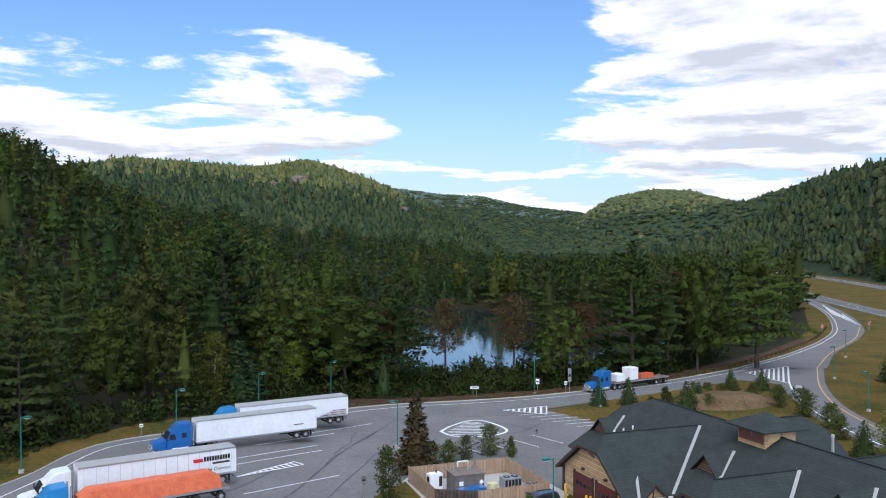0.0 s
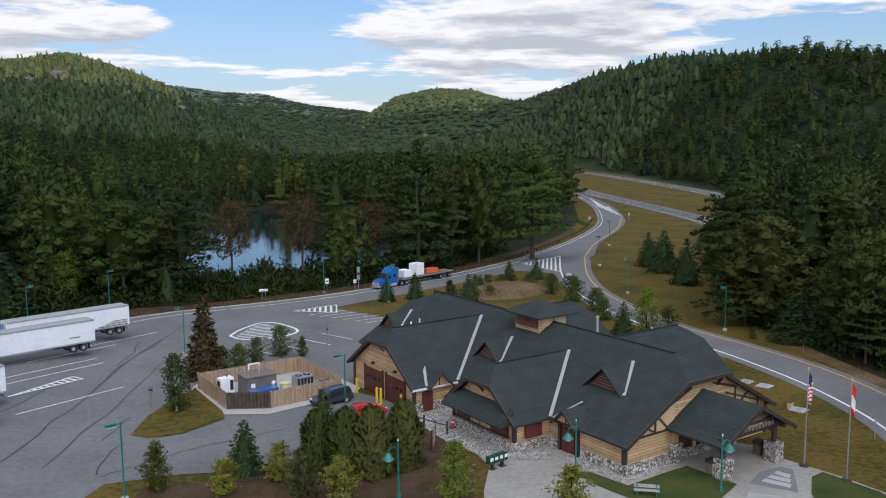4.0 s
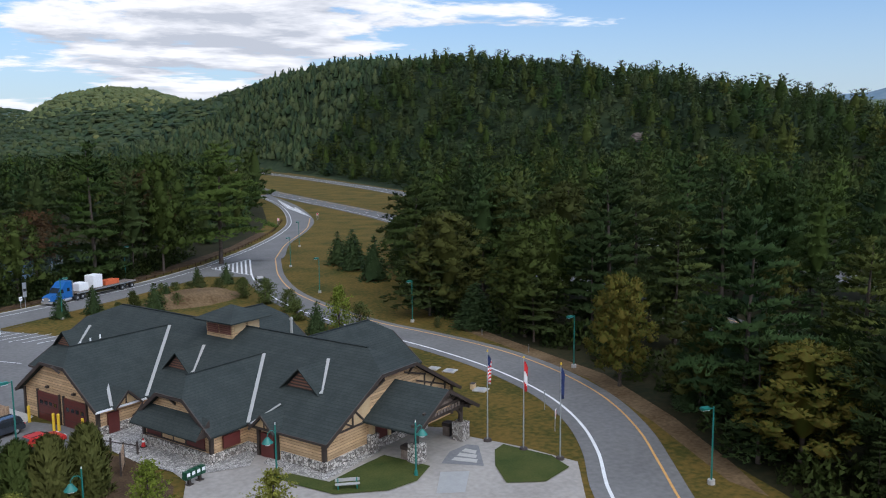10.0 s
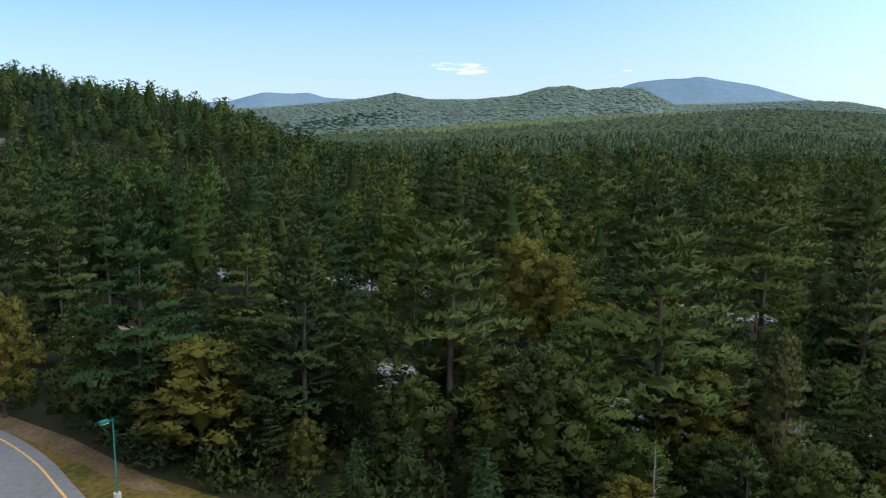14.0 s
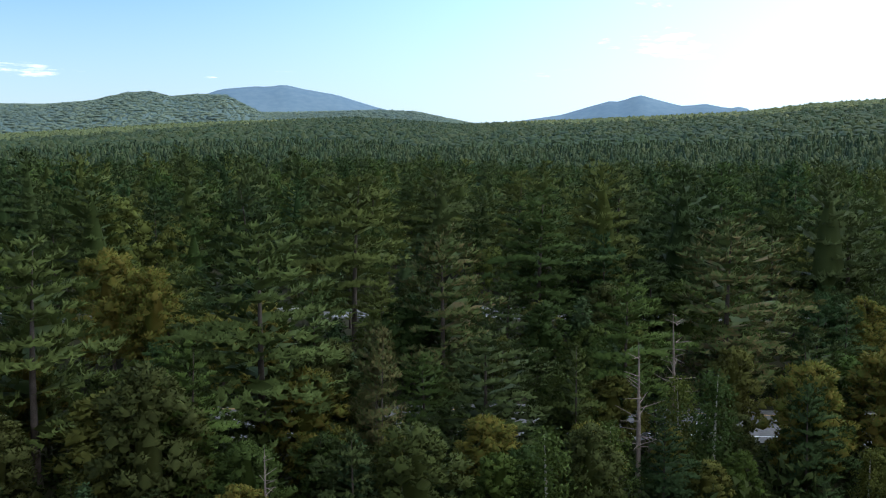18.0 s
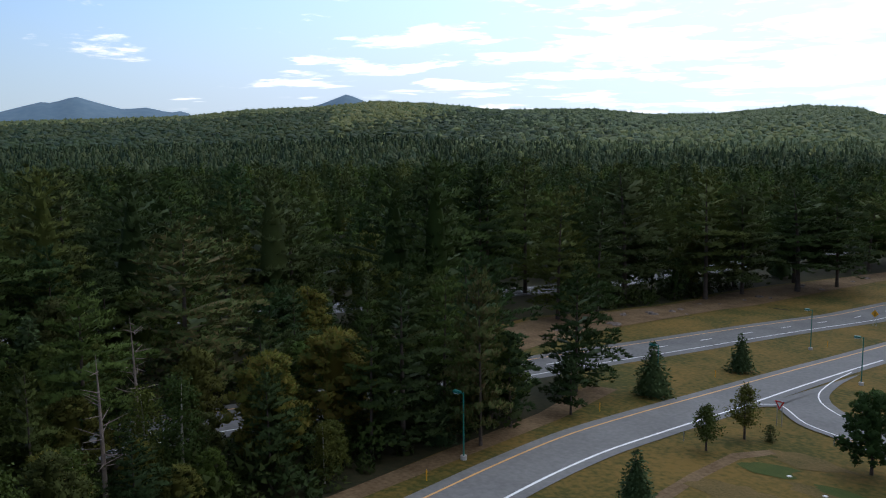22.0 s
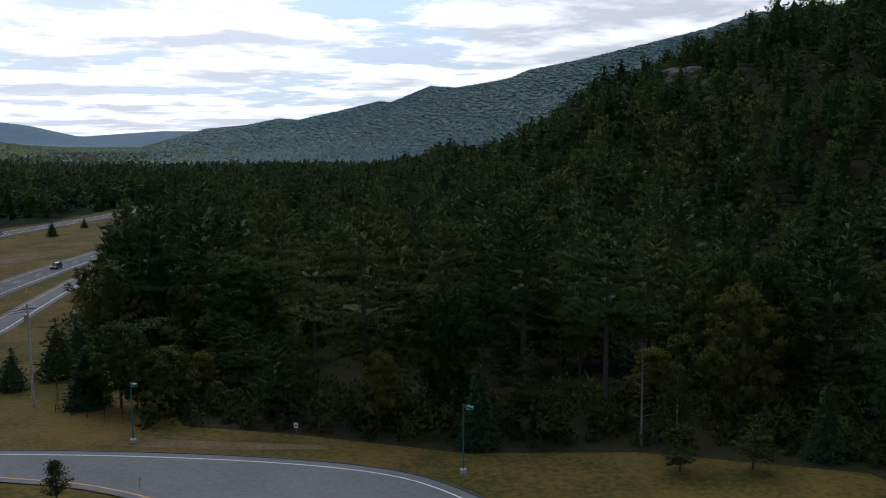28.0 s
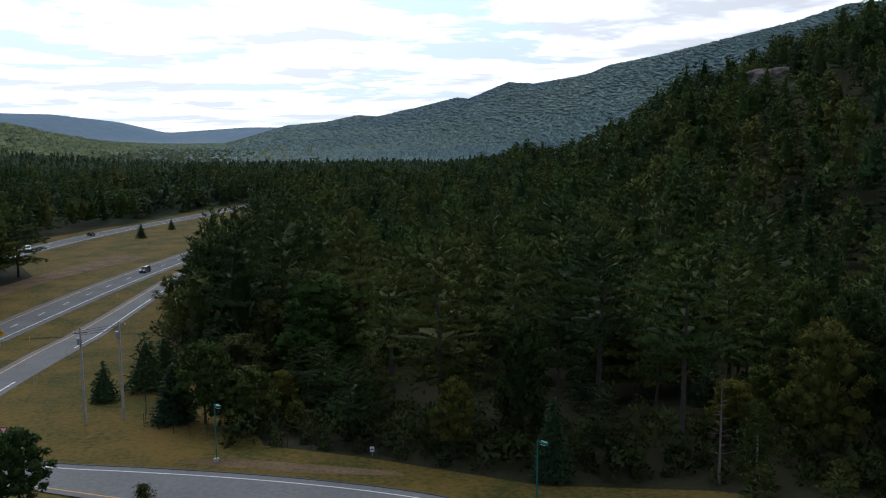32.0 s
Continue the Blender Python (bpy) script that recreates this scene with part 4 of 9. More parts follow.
    # half timbering on the south gable
    part("gable_panel", prism([(1.3, -0.02, 3.35), (6.2, -0.02, 3.35), (6.2, -0.02, 6.0), (4.2, -0.02, 5.0)], (0, -0.06, 0)), M_panel, B)
    part("gable_panel", prism([(13.6, -0.02, 5.2), (15.2, -0.02, 3.5), (18.6, -0.02, 3.5), (18.2, -0.02, 4.0), (14.6, -0.02, 5.9)], (0, -0.06, 0)), M_panel, B)
    for a, b in [((0.1, 3.25), (6.6, 3.25)), ((3.6, 3.3), (3.6, 5.1)), ((2.0, 4.2), (3.6, 3.3)), ((5.4, 3.3), (3.7, 4.9)), ((4.2, 5.0), (8.4, 6.6)), ((13.4, 5.3), (18.6, 3.6)), ((14.8, 5.7), (14.8, 3.6)), ((16.6, 4.8), (15.4, 3.7)), ((18.4, 3.9), (18.4, 2.2)), ((11.5, 6.6), (15, 5.6))]:
        part("timber", beam((a[0], -0.13, a[1]), (b[0], -0.13, b[1]), 0.1, 0.18), M_trim, B)
    for a, b in [((-0.7, 2.85), (7.2, 7.33)), ((7.2, 7.33), (12.6, 7.33)), ((12.6, 7.33), (20.5, 2.85))]:
        part("bargeboard", beam((a[0], -0.8, a[1]), (b[0], -0.8, b[1]), 0.12, 0.34), M_trim, B)
        part("bargeboard", beam((a[0], 47.4, a[1]), (b[0], 47.4, b[1]), 0.12, 0.34), M_trim, B)
    for u in (7.6, 12.2):
        part("bracket", join(beam((u, -0.75, 7.1), (u, 0, 7.1), 0.2), beam((u, -0.6, 7.05), (u, -0.05, 6.3), 0.18)), M_trim, B)
    part("fascia", block(-0.78, -0.66, -0.8, 9.2, 2.78, 3.02), M_trim, B)
    part("fascia", block(-0.78, -0.66, 37.2, 47.4, 2.78, 3.02), M_trim, B)
    for v in (24.71, 39.59):
        part("fascia", block(-6.6, -0.6, v - 0.06, v + 0.06, 2.68, 2.9), M_signwhite if v < 30 else M_trim, B)
    part("corner_post", block(-0.2, 0.2, -0.05, 0.3, 0, 3.2), M_trim, B)
    for u in (6.4, 19.8):
        part("corner_post", block(u - 0.18, u + 0.18, -0.12, 0.2, 0, 3.2), M_trim, B)
    # stone base
    for x0, x1, y0, y1 in [(-0.32, 6.0, -0.28, -0.02), (-0.32, -0.02, -0.27, 5.4), (-0.32, -0.02, 8.6, 9.9), (-4.72, -4.42, 10.0, 20.0), (-4.7, -0.3, 9.75, 9.98), (-5.9, -0.3, 25.05, 25.3), (-4.7, -0.3, 20.02, 20.3), (-0.3, -0.1, 20.4, 25.0)]:
        part("stone_base", block(x0, x1, y0, y1, -0.2, 1.05, 0.04), M_stone, B, "grey river-stone plinth")
    # cupola
    c = 1.0
    part("cupola_wall", block(7.9, 11.9, 20.9, 25.1, 7.6, 10.0), M_log, B)
    for v0 in (21.1, 23.1):
        part("cupola_louvre", block(7.84, 7.9, v0, v0 + 1.8, 8.3, 9.7), M_maroon, B, "slatted louvre")
        for k in range(6):
            part("slat", block(7.78, 7.86, v0, v0 + 1.8, 8.35 + k * 0.23, 8.47 + k * 0.23), M_slat, B)
    for u0 in (8.2, 10.1):
        part("cupola_panel", block(u0, u0 + 1.6, 20.8, 20.9, 8.6, 9.75), M_panel, B)
    e = [(6.9, 19.9, 9.85), (12.9, 19.9, 9.85), (12.9, 26.1, 9.85), (6.9, 26.1, 9.85)]
    r0, r1 = (9.9, 22.7, 11.2), (9.9, 23.3, 11.2)
    for pts in ([e[0], e[1], r0], [e[1], e[2], r1, r0], [e[2], e[3], r1], [e[3], e[0], r0, r1]):
        part("cupola_roof", prism(pts, (0, 0, -0.15)), M_roof, B)
    # louvred dormers
    def dormer(u, v, w, h):
        z = mz(u)
        part("dormer_face", prism([(u, v - w, z - 0.1), (u, v + w, z - 0.1), (u, v, z + h)], (0.3, 0, 0)), M_trim, B)
        for k in range(5):
            q = w * (0.80 - k * 0.16)
            zz = z + 0.12 + k * h * 0.155
            part("slat", block(u - 0.05, u + 0.0, v - q, v + q, zz, zz + 0.13), M_slat, B)
        ub = u + h / 0.566
        for s in (1, -1):
            part("dormer_roof", prism([(u - 0.45, v, z + h + 0.15), (u - 0.45, v + s * (w + 0.4), z - 0.18), (u + 0.25, v + s * (w + 0.4), mz(u + 0.25) - 0.05), (ub + 0.5, v, mz(ub + 0.5))], (0, 0, -0.12)), M_roof, B)
        a, b = Vector((u - 0.1, v - w - 0.45, mz(u - 0.1) + 0.07)), Vector((ub + 0.3, v - 0.15, mz(ub + 0.3) + 0.07))
        part("valley_flashing", beam(a, b, 0.32, 0.05), M_flash, B)

    dormer(3.1, 24.1, 1.9, 1.75)
    dormer(4.0, 6.7, 2.2, 1.95)
    dormer(2.7, 45.0, 1.8, 1.7)
    for q in (0, 1, 2):
        part("roof_vent", tube((3.2 + 0.75 * q, 42.6 - 0.9 * q, mz(3.2 + 0.75 * q) - 0.1), (3.2 + 0.75 * q, 42.6 - 0.9 * q, mz(3.2 + 0.75 * q) + 0.45), 0.1, 0.1, 8), M_signwhite, B, "short white vent pipe")

    # small gablets over the doors, on the eaves
    def gablet(p, d, w, h):
        p, d = Vector(p), Vector(d)
        s = Vector((-d.y, d.x, 0))
        part("gablet_face", prism([p - s * w, p + s * w, p + Vector((0, 0, h))], -d * 0.12), M_panel, B)
        part("timber", beam(p + d * 0.03 - s * w * 0.02, p + d * 0.03 + Vector((0, 0, h * 0.9)), 0.12), M_trim, B)
        for k in (1, -1):
            part("gablet_roof", prism([p + d * 0.5 + Vector((0, 0, h + 0.16)), p + d * 0.5 + s * k * (w + 0.35) + Vector((0, 0, -0.2)), p - d * 0.6 + s * k * (w + 0.35) + Vector((0, 0, 0.3)), p - d * 2.6 + Vector((0, 0, h + 0.2))], (0, 0, -0.12)), M_roof, B)
            part("bargeboard", beam(p + d * 0.5 + s * k * (w + 0.35) + Vector((0, 0, -0.27)), p + d * 0.5 + Vector((0, 0, h + 0.04)), 0.1, 0.2), M_trim, B)
        part("valley_flashing", beam(p + d * 0.1 - s * (w + 0.45) + Vector((0, 0, 0.16)), p - d * 2.5 - s * 0.4 + Vector((0, 0, h + 0.35)), 0.3, 0.05), M_flash, B)

    gablet((-0.75, 6.9, 3.05), (-1, 0, 0), 1.3, 1.25)
    gablet((-3.1, 24.7, 2.95), (0, -1, 0), 1.3, 1.3)
    # garage doors
    for v0 in (27.3, 32.2):
        part("garage_door", block(-6.06, -5.9, v0, v0 + 3.9, 0.05, 3.1, 0.02), M_maroon, B, "maroon sectional garage door")
        for k in range(1, 4):
            part("door_groove", block(-6.075, -6.06, v0 + 0.05, v0 + 3.85, k * 0.82 - 0.02, k * 0.82 + 0.02), M_trim, B)
        for k in range(4):
            part("door_window", block(-6.075, -6.06, v0 + 0.35 + k * 0.86, v0 + 0.95 + k * 0.86, 1.78, 2.2), M_glass, B)
        for w in (v0 - 0.22, v0 + 3.9):
            part("door_frame", block(-6.1, -5.9, w, w + 0.22, 0, 3.3), M_trim, B)
        part("door_light", block(-6.25, -5.9, v0 + 1.75, v0 + 2.15, 3.7, 3.95, 0.04), M_trim, B)
    # doors and shutters
    part("door", block(-5.0, -3.75, 25.0, 25.4, 0.05, 2.3, 0.02), M_maroon, B, "maroon service door")
    part("door", block(-0.45, -0.12, 6.1, 7.8, 0.05, 2.4), M_maroon, B, "maroon entrance door")
    part("door_frame", block(-0.5, -0.1, 8.0, 8.3, 0, 2.8), M_trim, B)
    part("door_frame", block(-0.5, -0.1, 5.6, 5.9, 0, 2.8), M_trim, B)
    for v0, v1 in ((10.9, 13.4), (13.6, 17.0), (17.2, 19.4)):
        part("shutter" if v0 != 13.6 else "panelled_bay", block(-4.56, -4.4, v0, v1, 1.35, 2.55, 0.02), M_maroon if v0 != 13.6 else M_panel, B)
    for v in (13.5, 15.3, 17.1):
        part("timber", block(-4.6, -4.42, v - 0.06, v + 0.06, 1.3, 2.6), M_trim, B)
    part("window_sill", block(-4.65, -4.42, 10.8, 19.5, 1.22, 1.34), M_trim, B)
    part("shutter", block(-3.4, -1.4, 9.5, 9.72, 1.35, 2.55, 0.02), M_maroon, B)
    # awning over the shutters
    part("awning", prism([(-4.45, 10.5, 4.4), (-4.45, 19.5, 4.4), (-6.1, 19.9, 2.75), (-6.1, 10.1, 2.75)], (0, 0, -0.14)), M_roof, B)
    for v in (10.1, 19.9):
        part("awning_side", prism([(-4.45, v, 4.3), (-6.1, v, 2.75), (-4.45, v, 2.75)], (0, 0.05, 0)), M_trim, B)
    for v in (12.5, 27.2):
        part("gable_bracket", beam((-5.0 if v < 20 else -7.9, v + 2.5, 5.6 if v < 20 else 7.1), (-4.4 if v < 20 else -7.2, v + 2.5, 4.9 if v < 20 else 6.3), 0.2), M_trim, B)
    # porch
    cx = 10.1
    for s in (1, -1):
        part("porch_roof_slope", prism([(cx, 0.2, 6.25), (cx, -6.5, 6.25), (cx + s * 5.1, -6.5, 3.45), (cx + s * 5.1, 0.2, 3.45)], (0, 0, -0.2)), M_roof, B)
        part("bargeboard", beam((cx + s * 5.1, -6.52, 3.3), (cx, -6.52, 6.1), 0.12, 0.34), M_trim, B)
        part("porch_pier", prism([(cx + s * 3.6 - 0.62, -5.95, 0), (cx + s * 3.6 + 0.62, -5.95, 0), (cx + s * 3.6 + 0.62, -4.7, 0), (cx + s * 3.6 - 0.62, -4.7, 0)], (0, 0, 1.9)), M_stone, B, "tapered river-stone pier")
        part("porch_post", tube((cx + s * 3.6, -5.3, 1.85), (cx + s * 3.6, -5.3, 4.2), 0.24), M_trim, B)
        part("porch_brace", beam((cx + s * 3.5, -5.35, 2.7), (cx + s * 2.3, -5.35, 3.9), 0.2), M_trim, B)
        part("porch_plate", beam((cx + s * 3.8, 0, 3.6), (cx + s * 3.8, -6.3, 3.6), 0.3), M_trim, B)
        part("porch_pier", block(cx + s * 3.9 - 0.55, cx + s * 3.9 + 0.55, -0.7, 0.0, 0, 1.9, 0.05), M_stone, B, "river-stone pier")
        part("porch_post", block(cx + s * 3.9 - 0.22, cx + s * 3.9 + 0.22, -0.45, 0.0, 1.9, 3.5), M_panel, B)
    part("porch_beam", beam((cx - 4.6, -5.6, 3.75), (cx + 4.6, -5.6, 3.75), 0.3, 0.4), M_trim, B)
    part("porch_collar", beam((cx - 3.2, -5.8, 4.55), (cx + 3.2, -5.8, 4.55), 0.25), M_trim, B)
    for k in range(-6, 7):
        part("truss_twig", tube((cx + k * 0.12, -5.8, 4.6), (cx + k * 0.36, -5.8, 4.75 + 1.25 * (1 - abs(k) / 7.5)), 0.05), M_greywood, B)
    for k in range(11):
        part("rustic_letter", block(cx - 2.6 + k * 0.48, cx - 2.32 + k * 0.48, -6.0, -5.92, 3.98, 4.38), M_greywood, B)
    part("porch_wall", block(6.6, 13.6, -0.12, 0.0, 1.0, 3.3), M_maroon, B, "maroon panelled entrance wall")
    part("porch_stone", block(6.6, 13.6, -0.3, -0.12, 0, 1.0, 0.03), M_stone, B)
    part("porch_door", block(9.2, 11.0, -0.22, -0.1, 0.02, 2.3), M_glass, B, "dark glazed entrance door")
    for u in (8.8, 11.4):
        part("porch_post", block(u - 0.15, u + 0.15, -0.35, -0.1, 1.0, 3.4), M_panel, B)
    part("vent_pipe", tube((16.5, 20.5, 5.5), (16.5, 20.5, 8.6), 0.15), M_flash, B, "grey metal flue")
    part("vent_cap", tube((16.5, 20.5, 8.6), (16.5, 20.5, 8.85), 0.24, 0.16), M_flash, B)
    for u, v in ((3.0, 36.2), (4.4, 35.4), (5.6, 34.6)):
        part("roof_vent", tube((u - 1.5, v, mz(u - 1.5) - 0.1), (u - 1.5, v, mz(u - 1.5) + 0.4), 0.12), M_signwhite, B)


build_centre()

# ---- trees ----
def unit(v):
    return v / (np.linalg.norm(v, axis=1)[:, None] + 1e-9)


def sprays(rng, c, aim, facing, length, width):
    """Pointed sprays of leaves or needles: base at c, tip along aim, blade turned to facing."""
    n = len(c)
    aim = unit(aim)
    side = unit(np.cross(aim, facing))
    L = (length * rng.uniform(0.65, 1.35, n))[:, None]
    W = (width * rng.uniform(0.7, 1.3, n))[:, None]
    bow = unit(facing) * L * 0.12
    v = np.stack([c - 0.3 * aim * L + side * W, c - 0.3 * aim * L - side * W, c + 0.7 * aim * L + bow], 1)
    away = np.einsum("ij,ij->i", np.cross(v[:, 1] - v[:, 0], v[:, 2] - v[:, 0]), facing) < 0
    v[away] = v[away][:, ::-1]              # every blade shows its upper side outwards
    return v.reshape(-1, 3), np.arange(n * 3).reshape(n, 3)


def trunk_verts(h, r, bend, n=6):
    z = np.array([0, 0.12, 0.45, 0.8, 1.0]) * h
    rad = r * np.array([1.35, 1.0, 0.75, 0.35, 0.05])
    ang = np.arange(n) * 2 * np.pi / n
    v = np.array([(bend[0] * (q / h) ** 2 + w * math.cos(a), bend[1] * (q / h) ** 2 + w * math.sin(a), q) for q, w in zip(z, rad) for a in ang])
    f = [(i * n + k, i * n + (k + 1) % n, (i + 1) * n + (k + 1) % n, (i + 1) * n + k) for i in range(4) for k in range(n)]
    return v, f


def crown(rng, cs, us, aims, length, width, rings=(), sides=6):
    """Sprays at cs shaded by us, round an inner mass of foliage given by rings (height, radius)."""
    c, u = np.vstack(cs), np.vstack(us)
    look_to = u + rng.normal(0, 0.3, c.shape)
    v, f = sprays(rng, c, np.vstack(aims), look_to, length, width)
    nn = np.repeat(unit(unit(u) + 0.3 * unit(look_to)), 3, axis=0)
    if len(rings):
        ang = np.arange(sides) * 2 * np.pi / sides
        pts, nr = [], []
        for z, R in rings:
            q = R * rng.uniform(0.7, 1.25, sides)
            pts.append(np.column_stack([np.cos(ang) * q, np.sin(ang) * q, z + rng.uniform(-0.15, 0.15, sides) * R]))
            nr.append(np.column_stack([np.cos(ang), np.sin(ang), np.full(sides, 0.1)]))
        pts, nr = np.vstack(pts), unit(np.vstack(nr))
        q = np.array([t for i in range(len(rings) - 1) for k in range(sides) for t in ((i * sides + k, i * sides + (k + 1) % sides, (i + 1) * sides + (k + 1) % sides), (i * sides + k, (i + 1) * sides + (k + 1) % sides, (i + 1) * sides + k))])
        f = np.vstack([f, q + len(v)])
        v, nn = np.vstack([v, pts]), np.vstack([nn, nr])
    return v, f, nn


def tufts(rng, centres, radii, flat, n, lean, length, width, sides=5, closed=False):
    """Domed tufts of foliage: a lumpy body each with n sprays over it, thin underneath."""
    k = len(centres)
    d = unit(rng.normal(0, 1, (k * n, 3)))
    d[:, 2] = np.where((d[:, 2] < 0.0) & (rng.uniform(0, 1, k * n) < 0.75), -d[:, 2], d[:, 2])
    c, R, out = np.repeat(centres, n, 0), np.repeat(radii, n)[:, None], np.repeat(lean, n, 0)
    p = c + d * R * [1, 1, flat] * rng.uniform(0.75, 1.15, (k * n, 1))
    up = unit(d * [0.9, 0.9, 1.6] + 0.3 * out + [0, 0, 0.35])
    aim = d * [1, 1, 0.6] + 0.5 * out + rng.normal(0, 0.35, d.shape) + [0, 0, 0.25]
    L = np.repeat(np.full(k, 1.0) * length, n)
    v, f = sprays(rng, p, aim, d * 0.9 + 0.7 * out + rng.normal(0, 0.25, d.shape) + [0, 0, 0.35], L, L * width)
    nn = np.repeat(up, 3, axis=0)
    # bodies
    ang = rng.uniform(0, 6.28, (k, 1)) + np.arange(sides) * 2 * np.pi / sides
    q = radii[:, None] * rng.uniform(0.45, 0.8, (k, sides))
    ring = centres[:, None] + np.stack([np.cos(ang) * q, np.sin(ang) * q, radii[:, None] * flat * rng.uniform(-0.55, 0.15, (k, sides))], -1)
    top = centres[:, None] + np.stack([rng.normal(0, 0.15, k) * radii, rng.normal(0, 0.15, k) * radii, radii * flat * 0.85], -1)[:, None]
    rn = unit(np.stack([np.cos(ang), np.sin(ang), np.full(ang.shape, 0.12)], -1).reshape(-1, 3)).reshape(k, sides, 3)
    tn = np.repeat(unit(lean * 0.3 + [0, 0, 1.0])[:, None], 1, 1)
    body, bn, tri = [ring, top], [rn, tn], [(b, (b + 1) % sides, sides) for b in range(sides)]
    if closed:
        body.append(centres[:, None] - np.stack([0 * radii, 0 * radii, radii * flat * 0.75], -1)[:, None])
        bn.append(-tn)
        tri += [((b + 1) % sides, b, sides + 1) for b in range(sides)]
    m = sides + (2 if closed else 1)
    bf = (np.array(tri)[None] + (np.arange(k) * m)[:, None, None]).reshape(-1, 3) + len(v)
    return np.vstack([v, np.concatenate(body, 1).reshape(-1, 3)]), np.vstack([f, bf]), np.vstack([nn, np.concatenate(bn, 1).reshape(-1, 3)])


def with_core(rng, vfn, rings, h, base, sides):
    """Adds the shaded inner mass of a crown, and rounds the shading over the whole tree."""
    v, f, n = vfn
    ang = np.arange(sides) * 2 * np.pi / sides
    pts, nr = [], []
    for z, R in rings:
        q = R * rng.uniform(0.7, 1.2, sides)
        pts.append(np.column_stack([np.cos(ang) * q, np.sin(ang) * q, z + rng.uniform(-0.2, 0.2, sides) * R]))
        nr.append(np.column_stack([np.cos(ang), np.sin(ang), np.full(sides, -0.1)]))
    quad = [(i * sides + k, i * sides + (k + 1) % sides, (i + 1) * sides + (k + 1) % sides, (i + 1) * sides + k) for i in range(len(rings) - 1) for k in range(sides)]
    tri = np.array([t for q in quad for t in ((q[0], q[1], q[2]), (q[0], q[2], q[3]))])
    wide = max(R for z, R in rings) * 1.6
    dome = unit(v * [1 / wide, 1 / wide, 0] + np.column_stack([np.zeros((len(v), 2)), 1.5 * (v[:, 2] - base) / (h - base) - 0.35]))
    n = unit(0.75 * n + 0.65 * dome)
    return np.vstack([v, np.vstack(pts)]), np.vstack([f, tri + len(v)]), np.vstack([n, unit(np.vstack(nr))])


def boughs(rng, foot, out, length, rise, droop, n, spray, slim, grid):
    """Fan-shaped boughs from the trunk: a bowed plate each, with brushes of needles over it and past its rim."""
    k = len(foot)
    fan = np.column_stack([-out[:, 1], out[:, 0], np.zeros(k)])
    wide = rng.uniform(0.8, 1.2, k)

    def spot(who, s, q, lift):
        """A place on the plate: s along it, q across it."""
        L = length[who]
        half = (0.07 + 0.36 * np.sin(np.pi * np.clip(s, 0, 1) ** 0.9 * 0.8)) * wide[who]
        return foot[who] + out[who] * (L * s)[:, None] + fan[who] * (L * half * q)[:, None] + np.column_stack([np.zeros((len(who), 2)), L * (rise[who] * s - droop[who] * s * s - 0.08 * q * q * s) + lift])

    rows, cols = grid
    s0 = np.linspace(0.06, 0.64, rows)
    parts, norms = [], []
    for s in s0:
        for q in np.linspace(-1, 1, cols):
            who = np.arange(k)
            ss = np.clip(s + rng.uniform(-0.1, 0.1, k), 0.03, 1)
            qq = q * rng.uniform(0.15, 0.45, k)
            parts.append(spot(who, ss, qq, -rng.uniform(0.01, 0.07, k) * length))
            norms.append(unit(out * 0.8 + fan * (0.5 * q) + [0, 0, 0.1]))    # normals turned outward, so the plate below the needles shades darker
    V, N = np.stack(parts, 1), np.stack(norms, 1)
    m = rows * cols
    tri = []
    for r in range(rows - 1):
        for c in range(cols - 1):
            a, b, d, e = r * cols + c, r * cols + c + 1, (r + 1) * cols + c + 1, (r + 1) * cols + c
            tri += [(a, e, d), (a, d, b)]
    F = (np.array(tri)[None] + (np.arange(k) * m)[:, None, None]).reshape(-1, 3)
    V, N = V.reshape(-1, 3), N.reshape(-1, 3)
    # brushes: bunches of needles that stand up and out of the plate
    count = np.maximum(2, (n[0] * length ** 1.7 * rng.uniform(0.85, 1.15, k) + 1.5).astype(int))
    who = np.repeat(np.arange(k), count)
    t = len(who)
    s, q = np.sqrt(rng.uniform(0.03, 1.08, t)), rng.uniform(-1.1, 1.1, t)
    heart = spot(who, s, q * 0.97, rng.uniform(-0.1, 0.3, t) * spray)
    tone = unit(out[who] * 0.5 + fan[who] * (0.4 * q)[:, None] + rng.normal(0, 0.25, (t, 3)) + [0, 0, 0.5])
    each = n[1]
    d = rng.normal(0, 1, (t * each, 3)) * [1, 1, 0.7]
    heart, tone, who = np.repeat(heart, each, 0), np.repeat(tone, each, 0), np.repeat(who, each)
    tip = np.clip(0.4 + 0.3 * length[who] / spray, 0.4, 1.0)
    aim = unit(d) * 0.85 + tone * 0.75 + np.column_stack([np.zeros((t * each, 2)), 0.5 * rise[who]])
    sv, sf = sprays(rng, heart + d * 0.2 * spray * [1, 1, 0.4], aim, out[who] * 0.9 + 0.35 * unit(d) + rng.normal(0, 0.25, d.shape) + [0, 0, 0.5], spray * tip, spray * slim * tip)
    up = unit(0.45 * unit(d) + 0.4 * tone + [0, 0, 0.75])
    return np.vstack([sv, V]), np.vstack([sf, F + len(sv)]), np.vstack([np.repeat(up, 3, axis=0), N])


